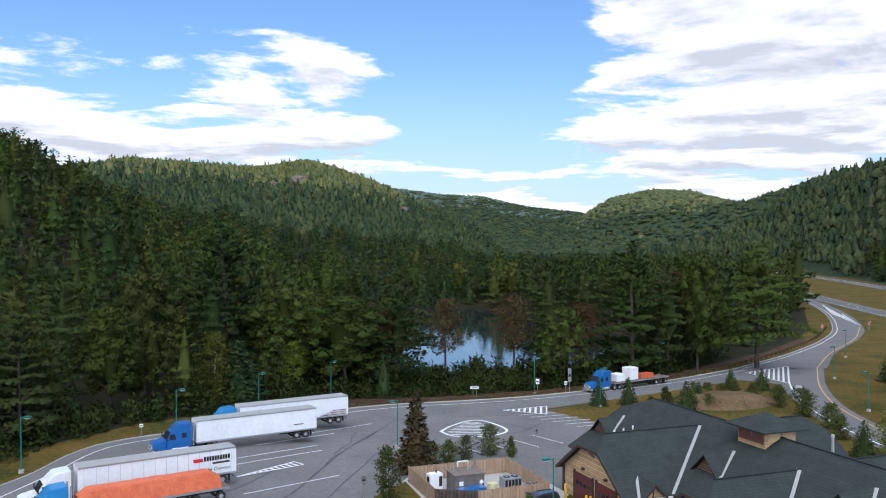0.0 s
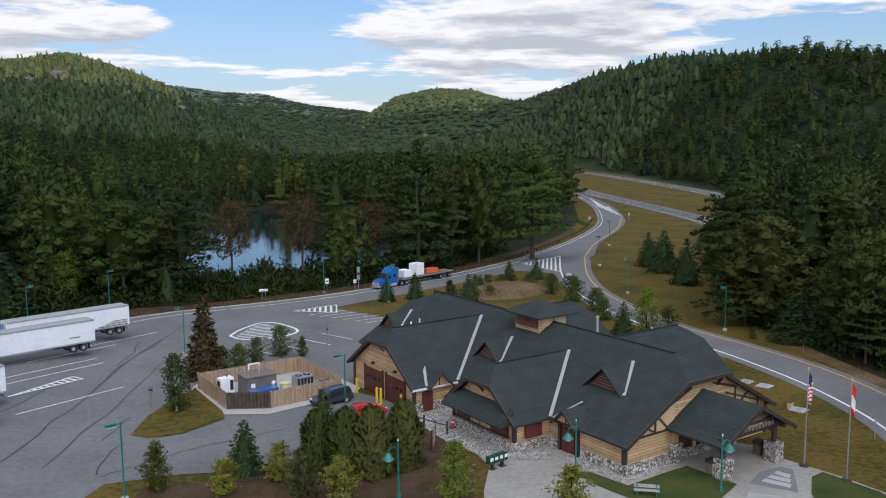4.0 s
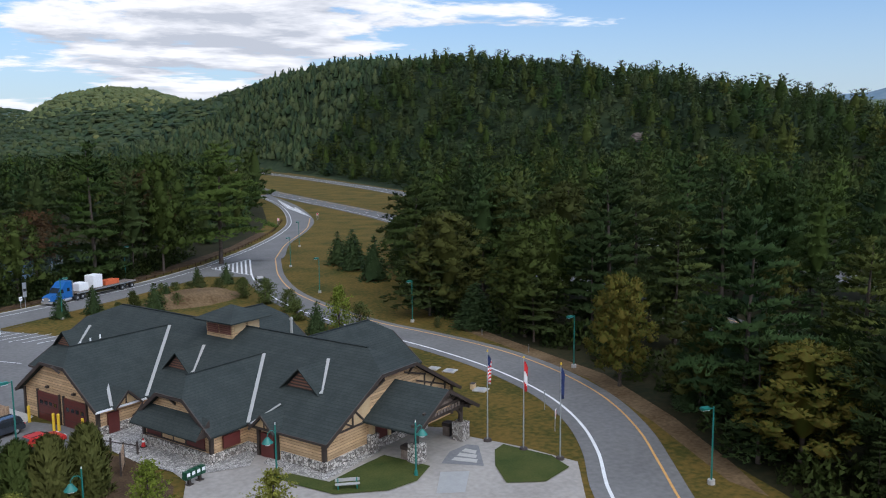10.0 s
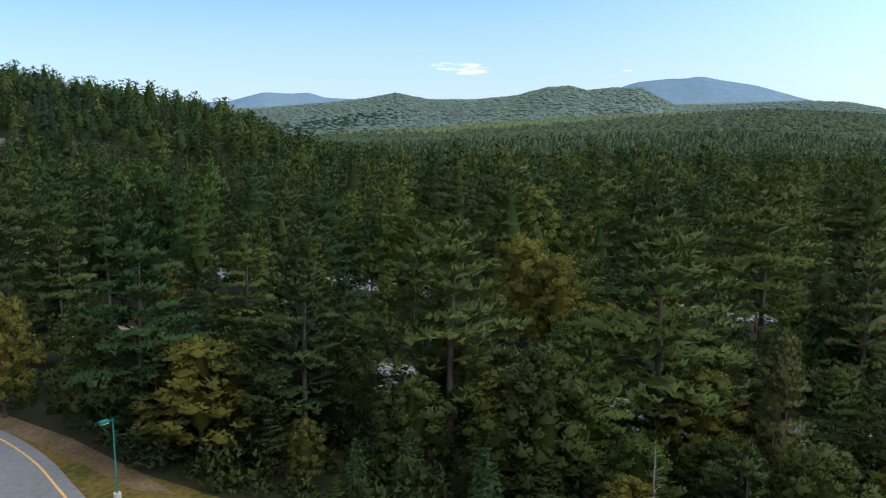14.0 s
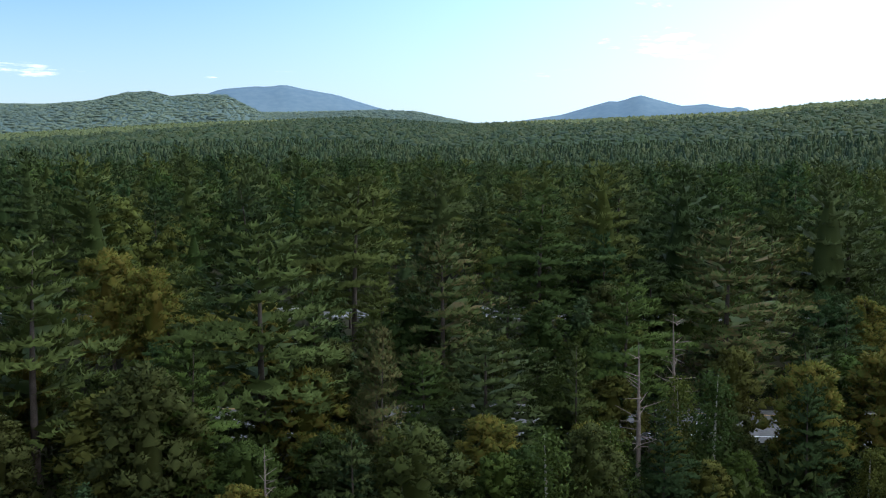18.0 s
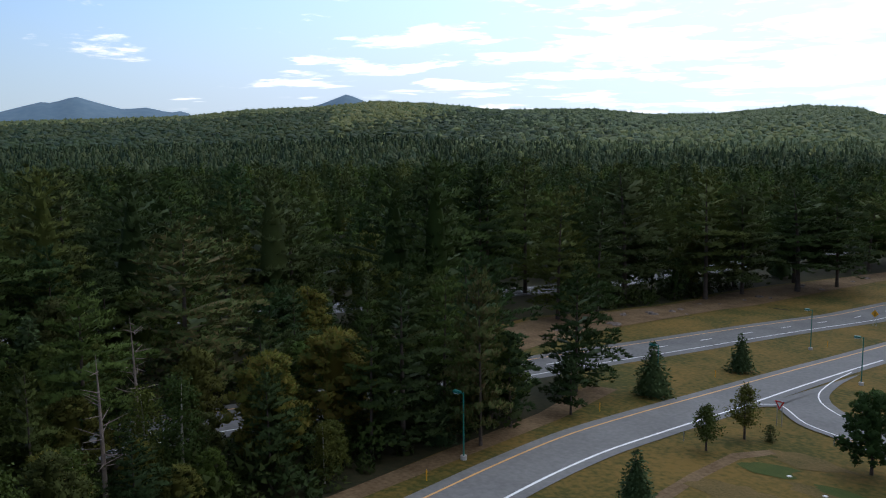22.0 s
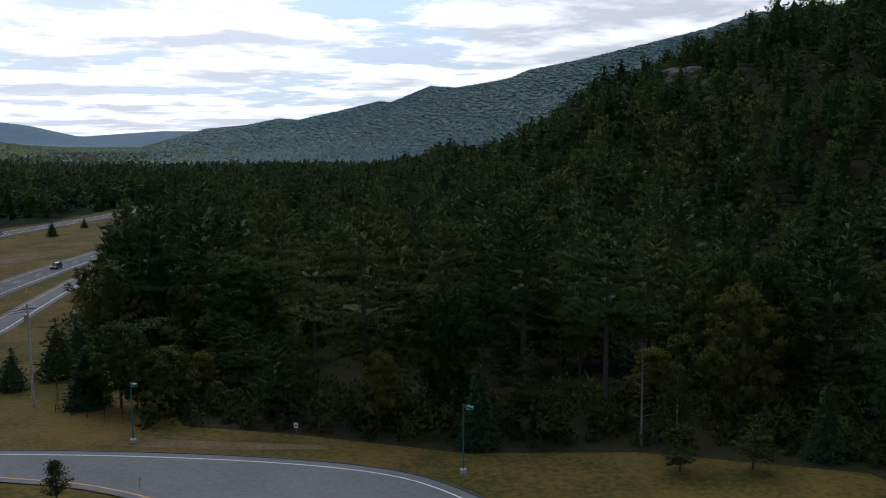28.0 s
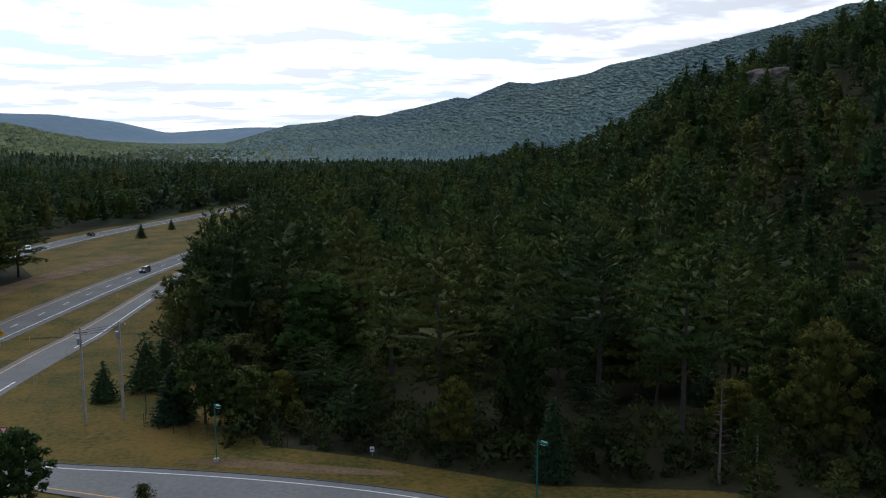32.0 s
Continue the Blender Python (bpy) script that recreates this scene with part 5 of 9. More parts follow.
def pine(rng, h, detail, width=0.34, low=0.22):
    """A white pine: whorls of flat fan-shaped boughs. detail: 2 close, 1 middle, 0 far, -1 farthest."""
    g = 2 - detail
    base = h * low * rng.uniform(0.6, 1.4)
    foot, out, length, rise, droop = [], [], [], [], []
    z = base
    width *= rng.uniform(0.9, 1.1)
    lean, lop = rng.uniform(0, 6.28), rng.uniform(0.1, 0.35)
    while z < h - 0.035 * h:
        f = (h - z) / (h - base)
        reach = h * width * min(1.0, 0.06 + 1.12 * f ** 0.66) * (1.0 if f < 0.85 else 0.85) * rng.uniform(0.78, 1.1)
        n = max(3, int((7.4, 6.6, 5.4, 5.2)[g] * (0.62 + 0.38 * f)))
        a0 = rng.uniform(0, 6.28)
        for k in range(n):
            if rng.uniform() < 0.08:
                continue
            a = a0 + k * 6.28 / n + rng.uniform(-0.35, 0.35)
            foot.append((0, 0, z + rng.uniform(-0.2, 0.2)))
            out.append((math.cos(a), math.sin(a), 0.0))
            length.append(max(0.5, reach * rng.uniform(0.68, 1.12) * (1 + lop * math.cos(a - lean))))
            rise.append(rng.uniform(0.08, 0.3) + 0.7 * (1 - f) ** 1.6)
            droop.append(rng.uniform(0.1, 0.28) * (0.4 + 0.6 * f))
        z += (2.1, 2.1, 2.4, 2.5)[g] * min(1.0, 0.1 + h / 18) * (0.42 + 0.62 * f) * rng.uniform(0.75, 1.25)
    for k in range(4):                      # the leader's upright shoots
        a = k * 1.7
        foot.append((0, 0, h * 0.955 - 0.012 * h * k))
        out.append((math.cos(a), math.sin(a), 0.0))
        length.append(0.02 * h + 0.12)
        rise.append(1.9)
        droop.append(0.1)
    v, f, n = boughs(rng, np.array(foot), np.array(out), np.array(length), np.array(rise), np.array(droop), ((1.45 * max(1.0, (13 / h) ** 1.7), 7), (0.85, 6), (0.36, 3), (0.26, 2))[g], (0.6 * min(1.0, 0.5 + h / 28), 0.66, 1.2, 1.25)[g], (0.19, 0.2, 0.26, 0.32)[g], ((4, 3), (3, 3), (3, 2), (2, 2))[g])
    dome = unit(v * [1, 1, 0] / (h * width) + np.column_stack([np.zeros((len(v), 2)), 1.3 * (v[:, 2] - base) / (h - base) - 0.3]))
    n = unit((0.75, 0.65, 0.5, 0.45)[g] * n + (0.6, 0.75, 0.95, 1.0)[g] * dome)
    if g == 0:
        return v, f, n
    v, f, c = with_core(rng, (v, f, n), [(base + (h - base) * q, h * width * w * (0.5, 0.75, 0.85)[g - 1]) for q, w in ((0.08, 0.1), (0.3, 0.5), (0.6, 0.33), (0.8, 0.1), (0.88, 0.01))], h, base, (7, 6, 5)[g - 1])
    return v, f, np.vstack([n, c[len(n):]])


def broad(rng, h, detail, width=0.33, low=0.15):
    """A broad-leaved tree: uneven leafy heads stepped up the crown."""
    g = 2 - detail
    base = h * low
    heads = (84, 40, 18, 9)[g]
    C, R, O = [], [], []
    for k in range(heads):
        t = 0.05 + 0.87 * (k + rng.uniform(0, 1)) / heads
        f = math.sin(math.pi * min(1.0, 0.14 + 0.82 * t ** 0.85)) ** 0.7
        a = k * 2.4 + rng.uniform(-0.6, 0.6)
        out = np.array([math.cos(a), math.sin(a), 0.0])
        rr = h * width * f * rng.uniform(0.45, 1.0)
        C.append(out * rr + [0, 0, base + (h - base) * t])
        R.append(h * width * rng.uniform(0.13, 0.24) * (0.65 + 0.35 * f) * (1.0, 1.25, 1.7, 2.4)[g])
        O.append(0.7 * out)
    C.append(np.array([0, 0, h * 0.94]))
    R.append(h * width * 0.2)
    O.append(np.array([0, 0, 0.6]))
    made = tufts(rng, np.array(C), np.array(R), 0.75, (66, 52, 9, 4)[g], np.array(O), (0.012 * h + 0.16, 0.024 * h, 0.07 * h, 0.1 * h)[g], 0.45, (7, 5, 5, 4)[g], g == 0)
    return with_core(rng, made, [(base + (h - base) * q, h * width * w * (0.7, 0.55, 1.0, 1.1)[g]) for q, w in ((0.12, 0.05), (0.2, 0.3), (0.5, 0.42), (0.8, 0.2), (0.93, 0.02))], h, base, (8, 7, 5, 5)[g])


def airy(rng, h, detail, width=0.24, low=0.1, thick=52):
    """A young or slender tree: small leaves in loose sprays at the ends of rising branches."""
    cs, us, ds = [], [], []
    tips = 46
    for k in range(tips):
        t = low + (0.97 - low) * (k + rng.uniform(0, 1)) / tips
        reach = h * width * (0.25 + 0.95 * math.sin(math.pi * min(1, (t - low + 0.06) / (1.06 - low)) ** 0.75)) * rng.uniform(0.35, 1.1)
        a = k * 2.4 + rng.uniform(-0.5, 0.5)
        out = np.array([math.cos(a), math.sin(a), 0])
        m = thick
        q = rng.uniform(0.25, 1.05, (m, 1))
        c = out * reach * q + [0, 0, h * t] + np.column_stack([np.zeros((m, 2)), 0.45 * reach * (q - 0.8)])
        cs.append(c + rng.normal(0, 0.034 * h + 0.05, (m, 3)) * [1, 1, 0.7])
        us.append(0.7 * out + rng.normal(0, 0.5, (m, 3)) + [0, 0, 0.45])
        ds.append(rng.normal(0, 0.7, (m, 3)) + 0.5 * out + [0, 0, -0.2])
    size = 0.018 * h + 0.12
    return crown(rng, cs, us, ds, size, size * 0.4)


def spruce(rng, h, detail, width=0.29):
    """Drooping needle boughs of a spruce, conical to the ground."""
    g = min(2, 2 - detail)
    cs, us, ds = [], [], []
    tiers = max(7, int(min(40, h / (0.34, 0.8, 1.9)[g])))
    for i in range(tiers):
        t = (i + 0.5) / tiers
        R = h * width * (1.03 - t) ** 0.9 * rng.uniform(0.82, 1.12)
        n = max(5, int((32, 10, 6)[g] * (1.15 - t)))
        a = rng.uniform(0, 6.28) + np.arange(n) * 6.28 / n + rng.uniform(-0.25, 0.25, n)
        out = np.column_stack([np.cos(a), np.sin(a), 0 * a])
        for q in ((1.0, 0.86, 0.68) if g == 0 else (0.95, 0.7) if g == 1 else (0.9, 0.75)):
            L = (R * q * rng.uniform(0.8, 1.12, n))[:, None]
            cs.append(out * L + np.column_stack([0 * a, 0 * a, 0.04 * h + t * h * 0.94 - 0.2 * L[:, 0]]) + rng.normal(0, 0.02 * h, (n, 3)))
            us.append(0.8 * out + [0, 0, 0.5] + rng.normal(0, 0.25, (n, 3)))
            ds.append(out + [0, 0, -0.15] + rng.normal(0, 0.4, (n, 3)))
    cs.append(np.array([[0, 0, h * 0.97], [0, 0, h * 0.95], [0, 0, h * 0.92]]))
    us.append(np.array([[1.0, 0, 0.1], [0, 1.0, 0.1], [-1, -1, 0.1]]))
    ds.append(np.array([[0, 0, 1.0], [0.2, 0, 1.0], [0, 0.2, 1.0]]))
    size = (0.036, 0.09, 0.16)[g] * h + 0.14
    rings = [(h * q, h * width * w) for q, w in ((0.03, 0.5), (0.12, 0.58), (0.5, 0.31), (0.8, 0.08))]
    return crown(rng, cs, us, ds, size, size * 0.36, rings, (8, 6, 4)[g])


def bush(rng, h, detail):
    """A low rounded bush."""
    n = 110
    d = unit(rng.normal(0, 1, (n, 3)))
    d[:, 2] = np.abs(d[:, 2])
    c = d * [h * 0.5, h * 0.5, h * 0.85] * rng.uniform(0.55, 1.05, (n, 1))
    size = 0.10 * h + 0.2
    return crown(rng, [c], [d + [0, 0, 0.4]], [d + rng.normal(0, 0.7, (n, 3))], size, size * 0.36)


def column(rng, h, detail, width=0.26):
    """A dense upright cedar, ragged in outline."""
    n = 2600
    t = rng.uniform(0, 1, n) ** 0.9
    a = rng.uniform(0, 6.28, n)
    R = h * width * np.sqrt(np.clip(1 - (t - 0.12) ** 2 * 1.25, 0.02, 1)) * rng.uniform(0.7, 1.0, n) * (1 + 0.13 * np.sin(5 * a + 9 * t) + 0.1 * np.sin(3 * a - 14 * t))
    c = np.column_stack([np.cos(a) * R, np.sin(a) * R, 0.15 + t * h * 0.97])
    u = np.column_stack([np.cos(a), np.sin(a), 0.2 + 0.9 * t])
    return crown(rng, [c], [u + rng.normal(0, 0.25, (n, 3))], [u * 0.5 + [0, 0, 0.6] + rng.normal(0, 0.4, (n, 3))], 0.5, 0.11, [(0.1, 0.18 * h), (0.4 * h, 0.2 * h), (0.75 * h, 0.14 * h), (0.93 * h, 0.03)], 8)


def bare(rng, h):
    """Dead twigs on a trunk."""
    bms = []
    for k in range(26):
        z = h * rng.uniform(0.25, 0.97)
        a = rng.uniform(0, 6.28)
        L = (h - z) * 0.22 + 0.6 * rng.uniform(0.5, 1.2)
        bms.append(tube((0, 0, z), (math.cos(a) * L, math.sin(a) * L, z + L * rng.uniform(-0.1, 0.5)), 0.05, 0.012, 4))
    return join(*bms)


def leaf_mesh(name, verts, faces, mat, tint=None, normals=None):
    me = bpy.data.meshes.new(name)
    n, m = faces.shape
    me.vertices.add(len(verts))
    me.vertices.foreach_set("co", np.ascontiguousarray(verts, np.float32).ravel())
    me.loops.add(n * m)
    me.loops.foreach_set("vertex_index", faces.astype(np.int32).ravel())
    me.polygons.add(n)
    me.polygons.foreach_set("loop_start", np.arange(0, n * m, m, dtype=np.int32))
    me.polygons.foreach_set("loop_total", np.full(n, m, np.int32))
    for k in (mat if isinstance(mat, (list, tuple)) else [mat]):
        me.materials.append(k)
    if tint is not None:
        at = me.attributes.new("tint", "FLOAT", "POINT")
        at.data.foreach_set("value", tint.astype(np.float32))
    me.update(calc_edges=True)
    if normals is not None:                 # the crown's own roundness, rather than each leaf's facing
        at = me.attributes.new("custom_normal", "FLOAT_VECTOR", "POINT")
        at.data.foreach_set("vector", np.ascontiguousarray(normals, np.float32).ravel())
    return me


def make_tree(kind, seed, h, spread=None):
    """One close tree as a thing with trunk and crown, standing at the origin."""
    rng = np.random.default_rng(seed)
    spec = {"pine": (pine, M_pine, "white_pine", "tall white pine with layered dark green boughs", M_bark),
            "broad": (broad, M_leaf, "broadleaf_tree", "broad-leaved tree with dull green summer foliage", M_bark),
            "birch": (airy, M_leaf, "birch_tree", "slender pale-trunked tree with light green leaves", M_palebark),
            "sapling": (airy, M_leaf, "young_tree", "young dark green tree on the grass", M_bark),
            "drypine": (pine, M_drypine, "white_pine", "tall white pine with browning bough tips", M_bark),
            "tallpine": (pine, M_pine, "white_pine", "tall white pine with a clear trunk below dark green boughs", M_bark),
            "maple": (broad, M_maple, "maple_tree", "round dark green maple on the grass triangle", M_bark),
            "amber": (broad, M_amber, "broadleaf_tree", "broad-leaved tree turning yellow-brown at the wood's edge", M_bark),
            "spruce": (spruce, M_spruce, "spruce_tree", "dark green conical spruce", M_bark),
            "rust": (spruce, M_rust, "spruce_tree", "spruce with rusty brown dying needles", M_bark),
            "cedar": (column, M_cedar, "cedar_tree", "dense upright olive-green cedar", M_bark),
            "bright": (airy, M_bright, "young_maple", "young bright green maple", M_bark),
            "shrub": (airy, M_shrub, "garden_shrub", "leafy green shrub in the grounds", M_bark),
            "gold": (airy, M_gold, "golden_shrub", "yellow-green ornamental shrub tree", M_bark),
            "russet": (airy, M_russet, "maple_tree", "spreading tree with reddish-brown leaves by the pond", M_bark),
            "dead": (None, None, "dead_tree", "bare dead conifer with grey twigs", M_greywood)}[kind]
    ob = tagged(new(spec[2]), spec[3] , "tree")
    v, f = trunk_verts(h * 0.97, 0.011 * h + 0.06, rng.normal(0, 0.02 * h, 2))
    mesh_object("trunk", v, f, spec[4], ob, smooth_faces=True)
    if kind == "dead":
        tagged(part("dead_branch", bare(rng, h), M_greywood, ob), kind="stuff")
        return ob
    wide = {"birch": 0.25, "sapling": 0.28, "bright": 0.32, "gold": 0.42, "shrub": 0.46}.get(kind, 0.24 if kind == "rust" else spread)
    lv, lf, nn = spec[0](rng, h, 2, wide, {"shrub": 0.03, "sapling": 0.3}.get(kind, 0.42)) if kind in ("shrub", "sapling", "tallpine", "russet") else spec[0](rng, h, 2, wide) if wide else spec[0](rng, h, 2)
    mixed = np.repeat(rng.uniform(0, 1, len(lv) // 3 + 1), 3)[:len(lv)] if kind in ("drypine", "amber") else np.full(len(lv), rng.uniform(0, 1))
    leaves = new("crown", leaf_mesh("crown", lv, lf, spec[1], mixed, nn))
    leaves.parent = ob
    return ob


def road_gap(x, y):
    """Distance to the nearest road's middle line, less its half width."""
    d = np.full(np.shape(x), 1e9)
    lines = [(curve(HWY, 8), 7.8), (curve(HWY_FAR, 8), 9.0), (curve([((a[0] + b[0]) / 2, (a[1] + b[1]) / 2) for a, b in zip(R1_W, R1_O)], 8), 10.0), (curve(S_O, 8), 8.0), (curve(S_W, 8), 8.0), (curve(BR_N, 8), 7.0), (curve(RAMP_L, 8), 5.0)]
    for line, half in lines:
        for p in line:
            d = np.minimum(d, np.hypot(x - p[0], y - p[1]) - half)
    return d


CLEAR_NORTH = [(-60, 40), (-57, 98), (-54, 115), (-46, 129), (-33, 141), (-16, 155), (2, 161), (22, 168), (48, 185), (84, 224), (104, 252), (120, 281), (143, 338), (164, 410), (190, 520), (262, 740), (305, 810), (310, 700), (292, 580), (270, 474), (254, 388), (236, 345), (205, 330), (176, 262), (150, 228), (120, 194), (104, 172), (95, 152), (82, 128), (78, 108), (78, 92), (76, 74), (71, 58), (65, 47), (60, 30), (56, 0)]
CLEAR_SOUTH = [(55, -40), (57, -60), (57, -76), (61, -98), (88, -96), (97, -112), (100, -134), (95, -148), (91, -172), (90, -193), (84, -214), (76, -236), (66, -266), (86, -316), (98, -332), (82, -376), (50, -436), (30, -480), (-30, -580), (-46, -565), (6, -465), (2, -420), (-12, -372), (0, -330), (10, -285), (18, -225), (20, -180), (13, -152), (8, -128), (4, -104), (-12, -95), (-28, -83), (-46, -77), (-64, -64), (-62, -20), (-62, 10)]
CLEAR = CLEAR_NORTH + CLEAR_SOUTH


def scatter(rng, r0, r1, gap):
    """Jittered places between two radii where trees may stand."""
    g = np.arange(-r1, r1, gap)
    x, y = np.meshgrid(g, g)
    x = (x + (np.arange(len(g)) % 2)[:, None] * gap / 2).ravel() + rng.uniform(-0.42, 0.42, len(g) ** 2) * gap
    y = y.ravel() + rng.uniform(-0.42, 0.42, len(g) ** 2) * gap
    r, az = np.hypot(x, y), np.degrees(np.arctan2(-x, y))
    ok = (r >= r0) & (r < r1) & ~((az > 31) & (az < 132))
    x, y = x[ok], y[ok]
    ok = ~inside(CLEAR, x, y) & (pond_depth(x, y) < 0.45)
    x, y = x[ok], y[ok]
    if r0 < 900:
        ok = road_gap(x, y) > 0
        x, y = x[ok], y[ok]
    for px, py, w, h in OUTCROPS:
        q = math.hypot(px, py)
        along = (x * px + y * py) / q           # the rock and a strip in front of it stay open
        ok = ~((np.abs((x * py - y * px) / q) < 0.75 * w) & (along > q - 1.3 * w) & (along < q + 0.4 * w))
        x, y = x[ok], y[ok]
    if r0 >= 200:
        ok = seen(x, y)
        x, y = x[ok], y[ok]
    else:                                   # the gap in the trees before the pond
        r, az = np.hypot(x, y), np.degrees(np.arctan2(-x, y))
        ok = ~((az > -145.2) & (az < -141.4) & (r > 100) & (r < 236))
        x, y, az, r = x[ok], y[ok], az[ok], r[ok]
        ok = (gap < 5) | ~((az > -6.4) & (az < 2.4) & (r < 215) & (rng.uniform(0, 1, len(x)) < 0.95))
        x, y = x[ok], y[ok]
    return x, y


# how high the land and its wood stand against the sky, ring by ring, to leave out trees behind crests
RING = np.concatenate([np.arange(150, 600, 10), np.geomspace(600, 3200, 140)])
HEADS = np.arange(-180, 180, 0.5)


def crest_table():
    rr, aa = np.meshgrid(RING, np.radians(HEADS), indexing="ij")
    z = land((-rr * np.sin(aa)).ravel(), (rr * np.cos(aa)).ravel()).reshape(rr.shape) + 6
    return np.maximum.accumulate((z - 30) / rr, axis=0)


CREST = crest_table()


def seen(x, y, tall=15):
    r, az = np.hypot(x, y), np.degrees(np.arctan2(-x, y))
    i = np.clip(np.searchsorted(RING, r - 12) - 1, 0, len(RING) - 1)
    j = np.round((az + 180) / 0.5).astype(int) % len(HEADS)
    return (land(x, y) + tall - 30) / r > CREST[i, j]


OUTCROPS = [(-148, 886, 13, 6), (-172, 872, 9, 4), (-42, 879, 10, 5), (359, 326, 5.5, 3), (-244, -372, 15, 7), (-196, -366, 7, 4)]


def build_outcrops():
    for x, y, w, h in OUTCROPS:
        bm = bmesh.new()
        bmesh.ops.create_icosphere(bm, subdivisions=4, radius=1)
        off = Vector((x * 0.1, y * 0.1, 0))
        for v in bm.verts:
            v.co *= 1 + 0.30 * noise.noise(v.co * 1.7 + off) + 0.14 * noise.noise(v.co * 5 + off)
            v.co = Vector((v.co.x * w, v.co.y * 0.6 * w, v.co.z * h))
        me = bpy.data.meshes.new("rock_outcrop")
        bm.to_mesh(me)
        bm.free()
        me.materials.append(M_rock)
        o = new("rock_outcrop", me)
        o.matrix_basis = pose(x, y, land1(x, y) + 0.05 * h, 0, 0, math.degrees(math.atan2(y, x)) - 90)
        tagged(o, "bare pinkish-grey rock outcrop on the wooded hillside", "rock", "rock outcrops")


build_outcrops()


def edge_gap(x, y):
    """Distance to the edge of the cleared ground."""
    p = np.array(CLEAR + CLEAR[:1], float)
    d = np.full(len(x), 1e9)
    for a, b in zip(p[:-1], p[1:]):
        t = np.clip(((x - a[0]) * (b - a)[0] + (y - a[1]) * (b - a)[1]) / ((b - a) @ (b - a)), 0, 1)
        d = np.minimum(d, np.hypot(x - a[0] - t * (b - a)[0], y - a[1] - t * (b - a)[1]))
    return d


# single trees that stand out: kind, place, height and half the crown's width
ROADSIDE_EAST = [("pine", 70.2, 49.7, 23, 6.2), ("pine", 71.7, 33.2, 18.5, 6.8), ("amber", 68.1, 42, 11.9, 4.8), ("pine", 77.3, 20.6, 21.9, 8.7), ("pine", 77, 1.2, 22.7, 8.4), ("amber", 74, -2.6, 10.3, 3.4), ("broad", 69.2, 10.7, 11.6, 5.1), ("spruce", 63.3, 24.8, 5.4, 1.3), ("spruce", 64.8, 20.6, 6.3, 1.8), ("pine", 66.1, 45, 12, 3.2), ("pine", 71.7, 6.9, 13.8, 2.4), ("pine", 67.7, 6.6, 14.7, 3.4), ("broad", 63.3, 9.2, 14.4, 3.4)]
HIGHWAY_SCREEN = [("drypine", 75.5, -9.1, 13.6, 2.5), ("pine", 76.9, -33.9, 17.4, 4.4), ("pine", 71.7, -18.4, 13.2, 5.6), ("pine", 69.3, -26, 12.5, 2.4), ("dead", 67.2, -31, 13.3, 2.4), ("drypine", 69.5, -8.7, 14.8, 2.3), ("pine", 60.4, -42.8, 10.7, 2.9), ("pine", 60.7, -55.1, 15.8, 3), ("amber", 66, -55.2, 12.5, 4), ("pine", 60, -58.8, 17.5, 4.7), ("pine", 61, -66.1, 18.2, 3), ("drypine", 55.5, -65.7, 18.4, 3.4), ("amber", 63.6, -45.1, 11.9, 3.1)]
BEYOND_HIGHWAY = [("pine", 92.3, 50.1, 18.4, 5.5), ("amber", 110.3, 19.5, 17.2, 4.4), ("amber", 105.1, 13.8, 15.6, 3.5), ("pine", 119.5, -11.4, 24.5, 9.5), ("pine", 146.1, 33.9, 18.9, 5), ("broad", 133.5, 42.3, 17.8, 5.5), ("pine", 168.7, 21.1, 18.6, 6.7), ("drypine", 95.1, -19.3, 19.5, 6.4), ("pine", 118.9, -38.5, 23.2, 7.4), ("drypine", 90, -52.2, 21.5, 8.9), ("pine", 142.8, -72.2, 24.5, 6.3), ("pine", 174.7, -74.7, 26.6, 9.4), ("pine", 119.5, -90.7, 23.1, 8.9), ("pine", 117.6, -76, 20.7, 5.5), ("pine", 150, 3.3, 22.4, 6.9), ("broad", 157.8, 26.5, 21.1, 6.3), ("pine", 181.5, -35.8, 24, 7.3), ("pine", 198.6, -23.3, 21.8, 7.9), ("pine", 162.9, -48.6, 24.6, 6.7)]
BEYOND_HIGHWAY_SOUTH = [("pine", 178.1, -101.5, 27.4, 6.8), ("pine", 178.6, -119.6, 28.3, 7.1), ("pine", 113.7, -136.9, 28.9, 8.2), ("pine", 127.5, -134, 28.5, 9.2), ("pine", 104.4, -176.4, 30.1, 8.1), ("pine", 94.5, -135.2, 24.8, 6), ("pine", 99.1, -167.9, 30.3, 10.3), ("pine", 112.9, -133.7, 29.4, 8.7), ("pine", 124.5, -130, 28.5, 8.9), ("pine", 120.8, -159.4, 31.7, 7.9), ("pine", 88, -185.1, 29.1, 8.8), ("pine", 84.3, -196.7, 25.2, 8.5), ("pine", 75.6, -208.7, 25.6, 10.3), ("pine", 70.5, -221, 24.9, 9.2), ("pine", 90.4, -206, 25.7, 10.4), ("pine", 81, -220.6, 24.9, 9.3), ("pine", 72.2, -251.9, 20.5, 9.5), ("pine", 68.3, -267.4, 18.6, 8.2)]
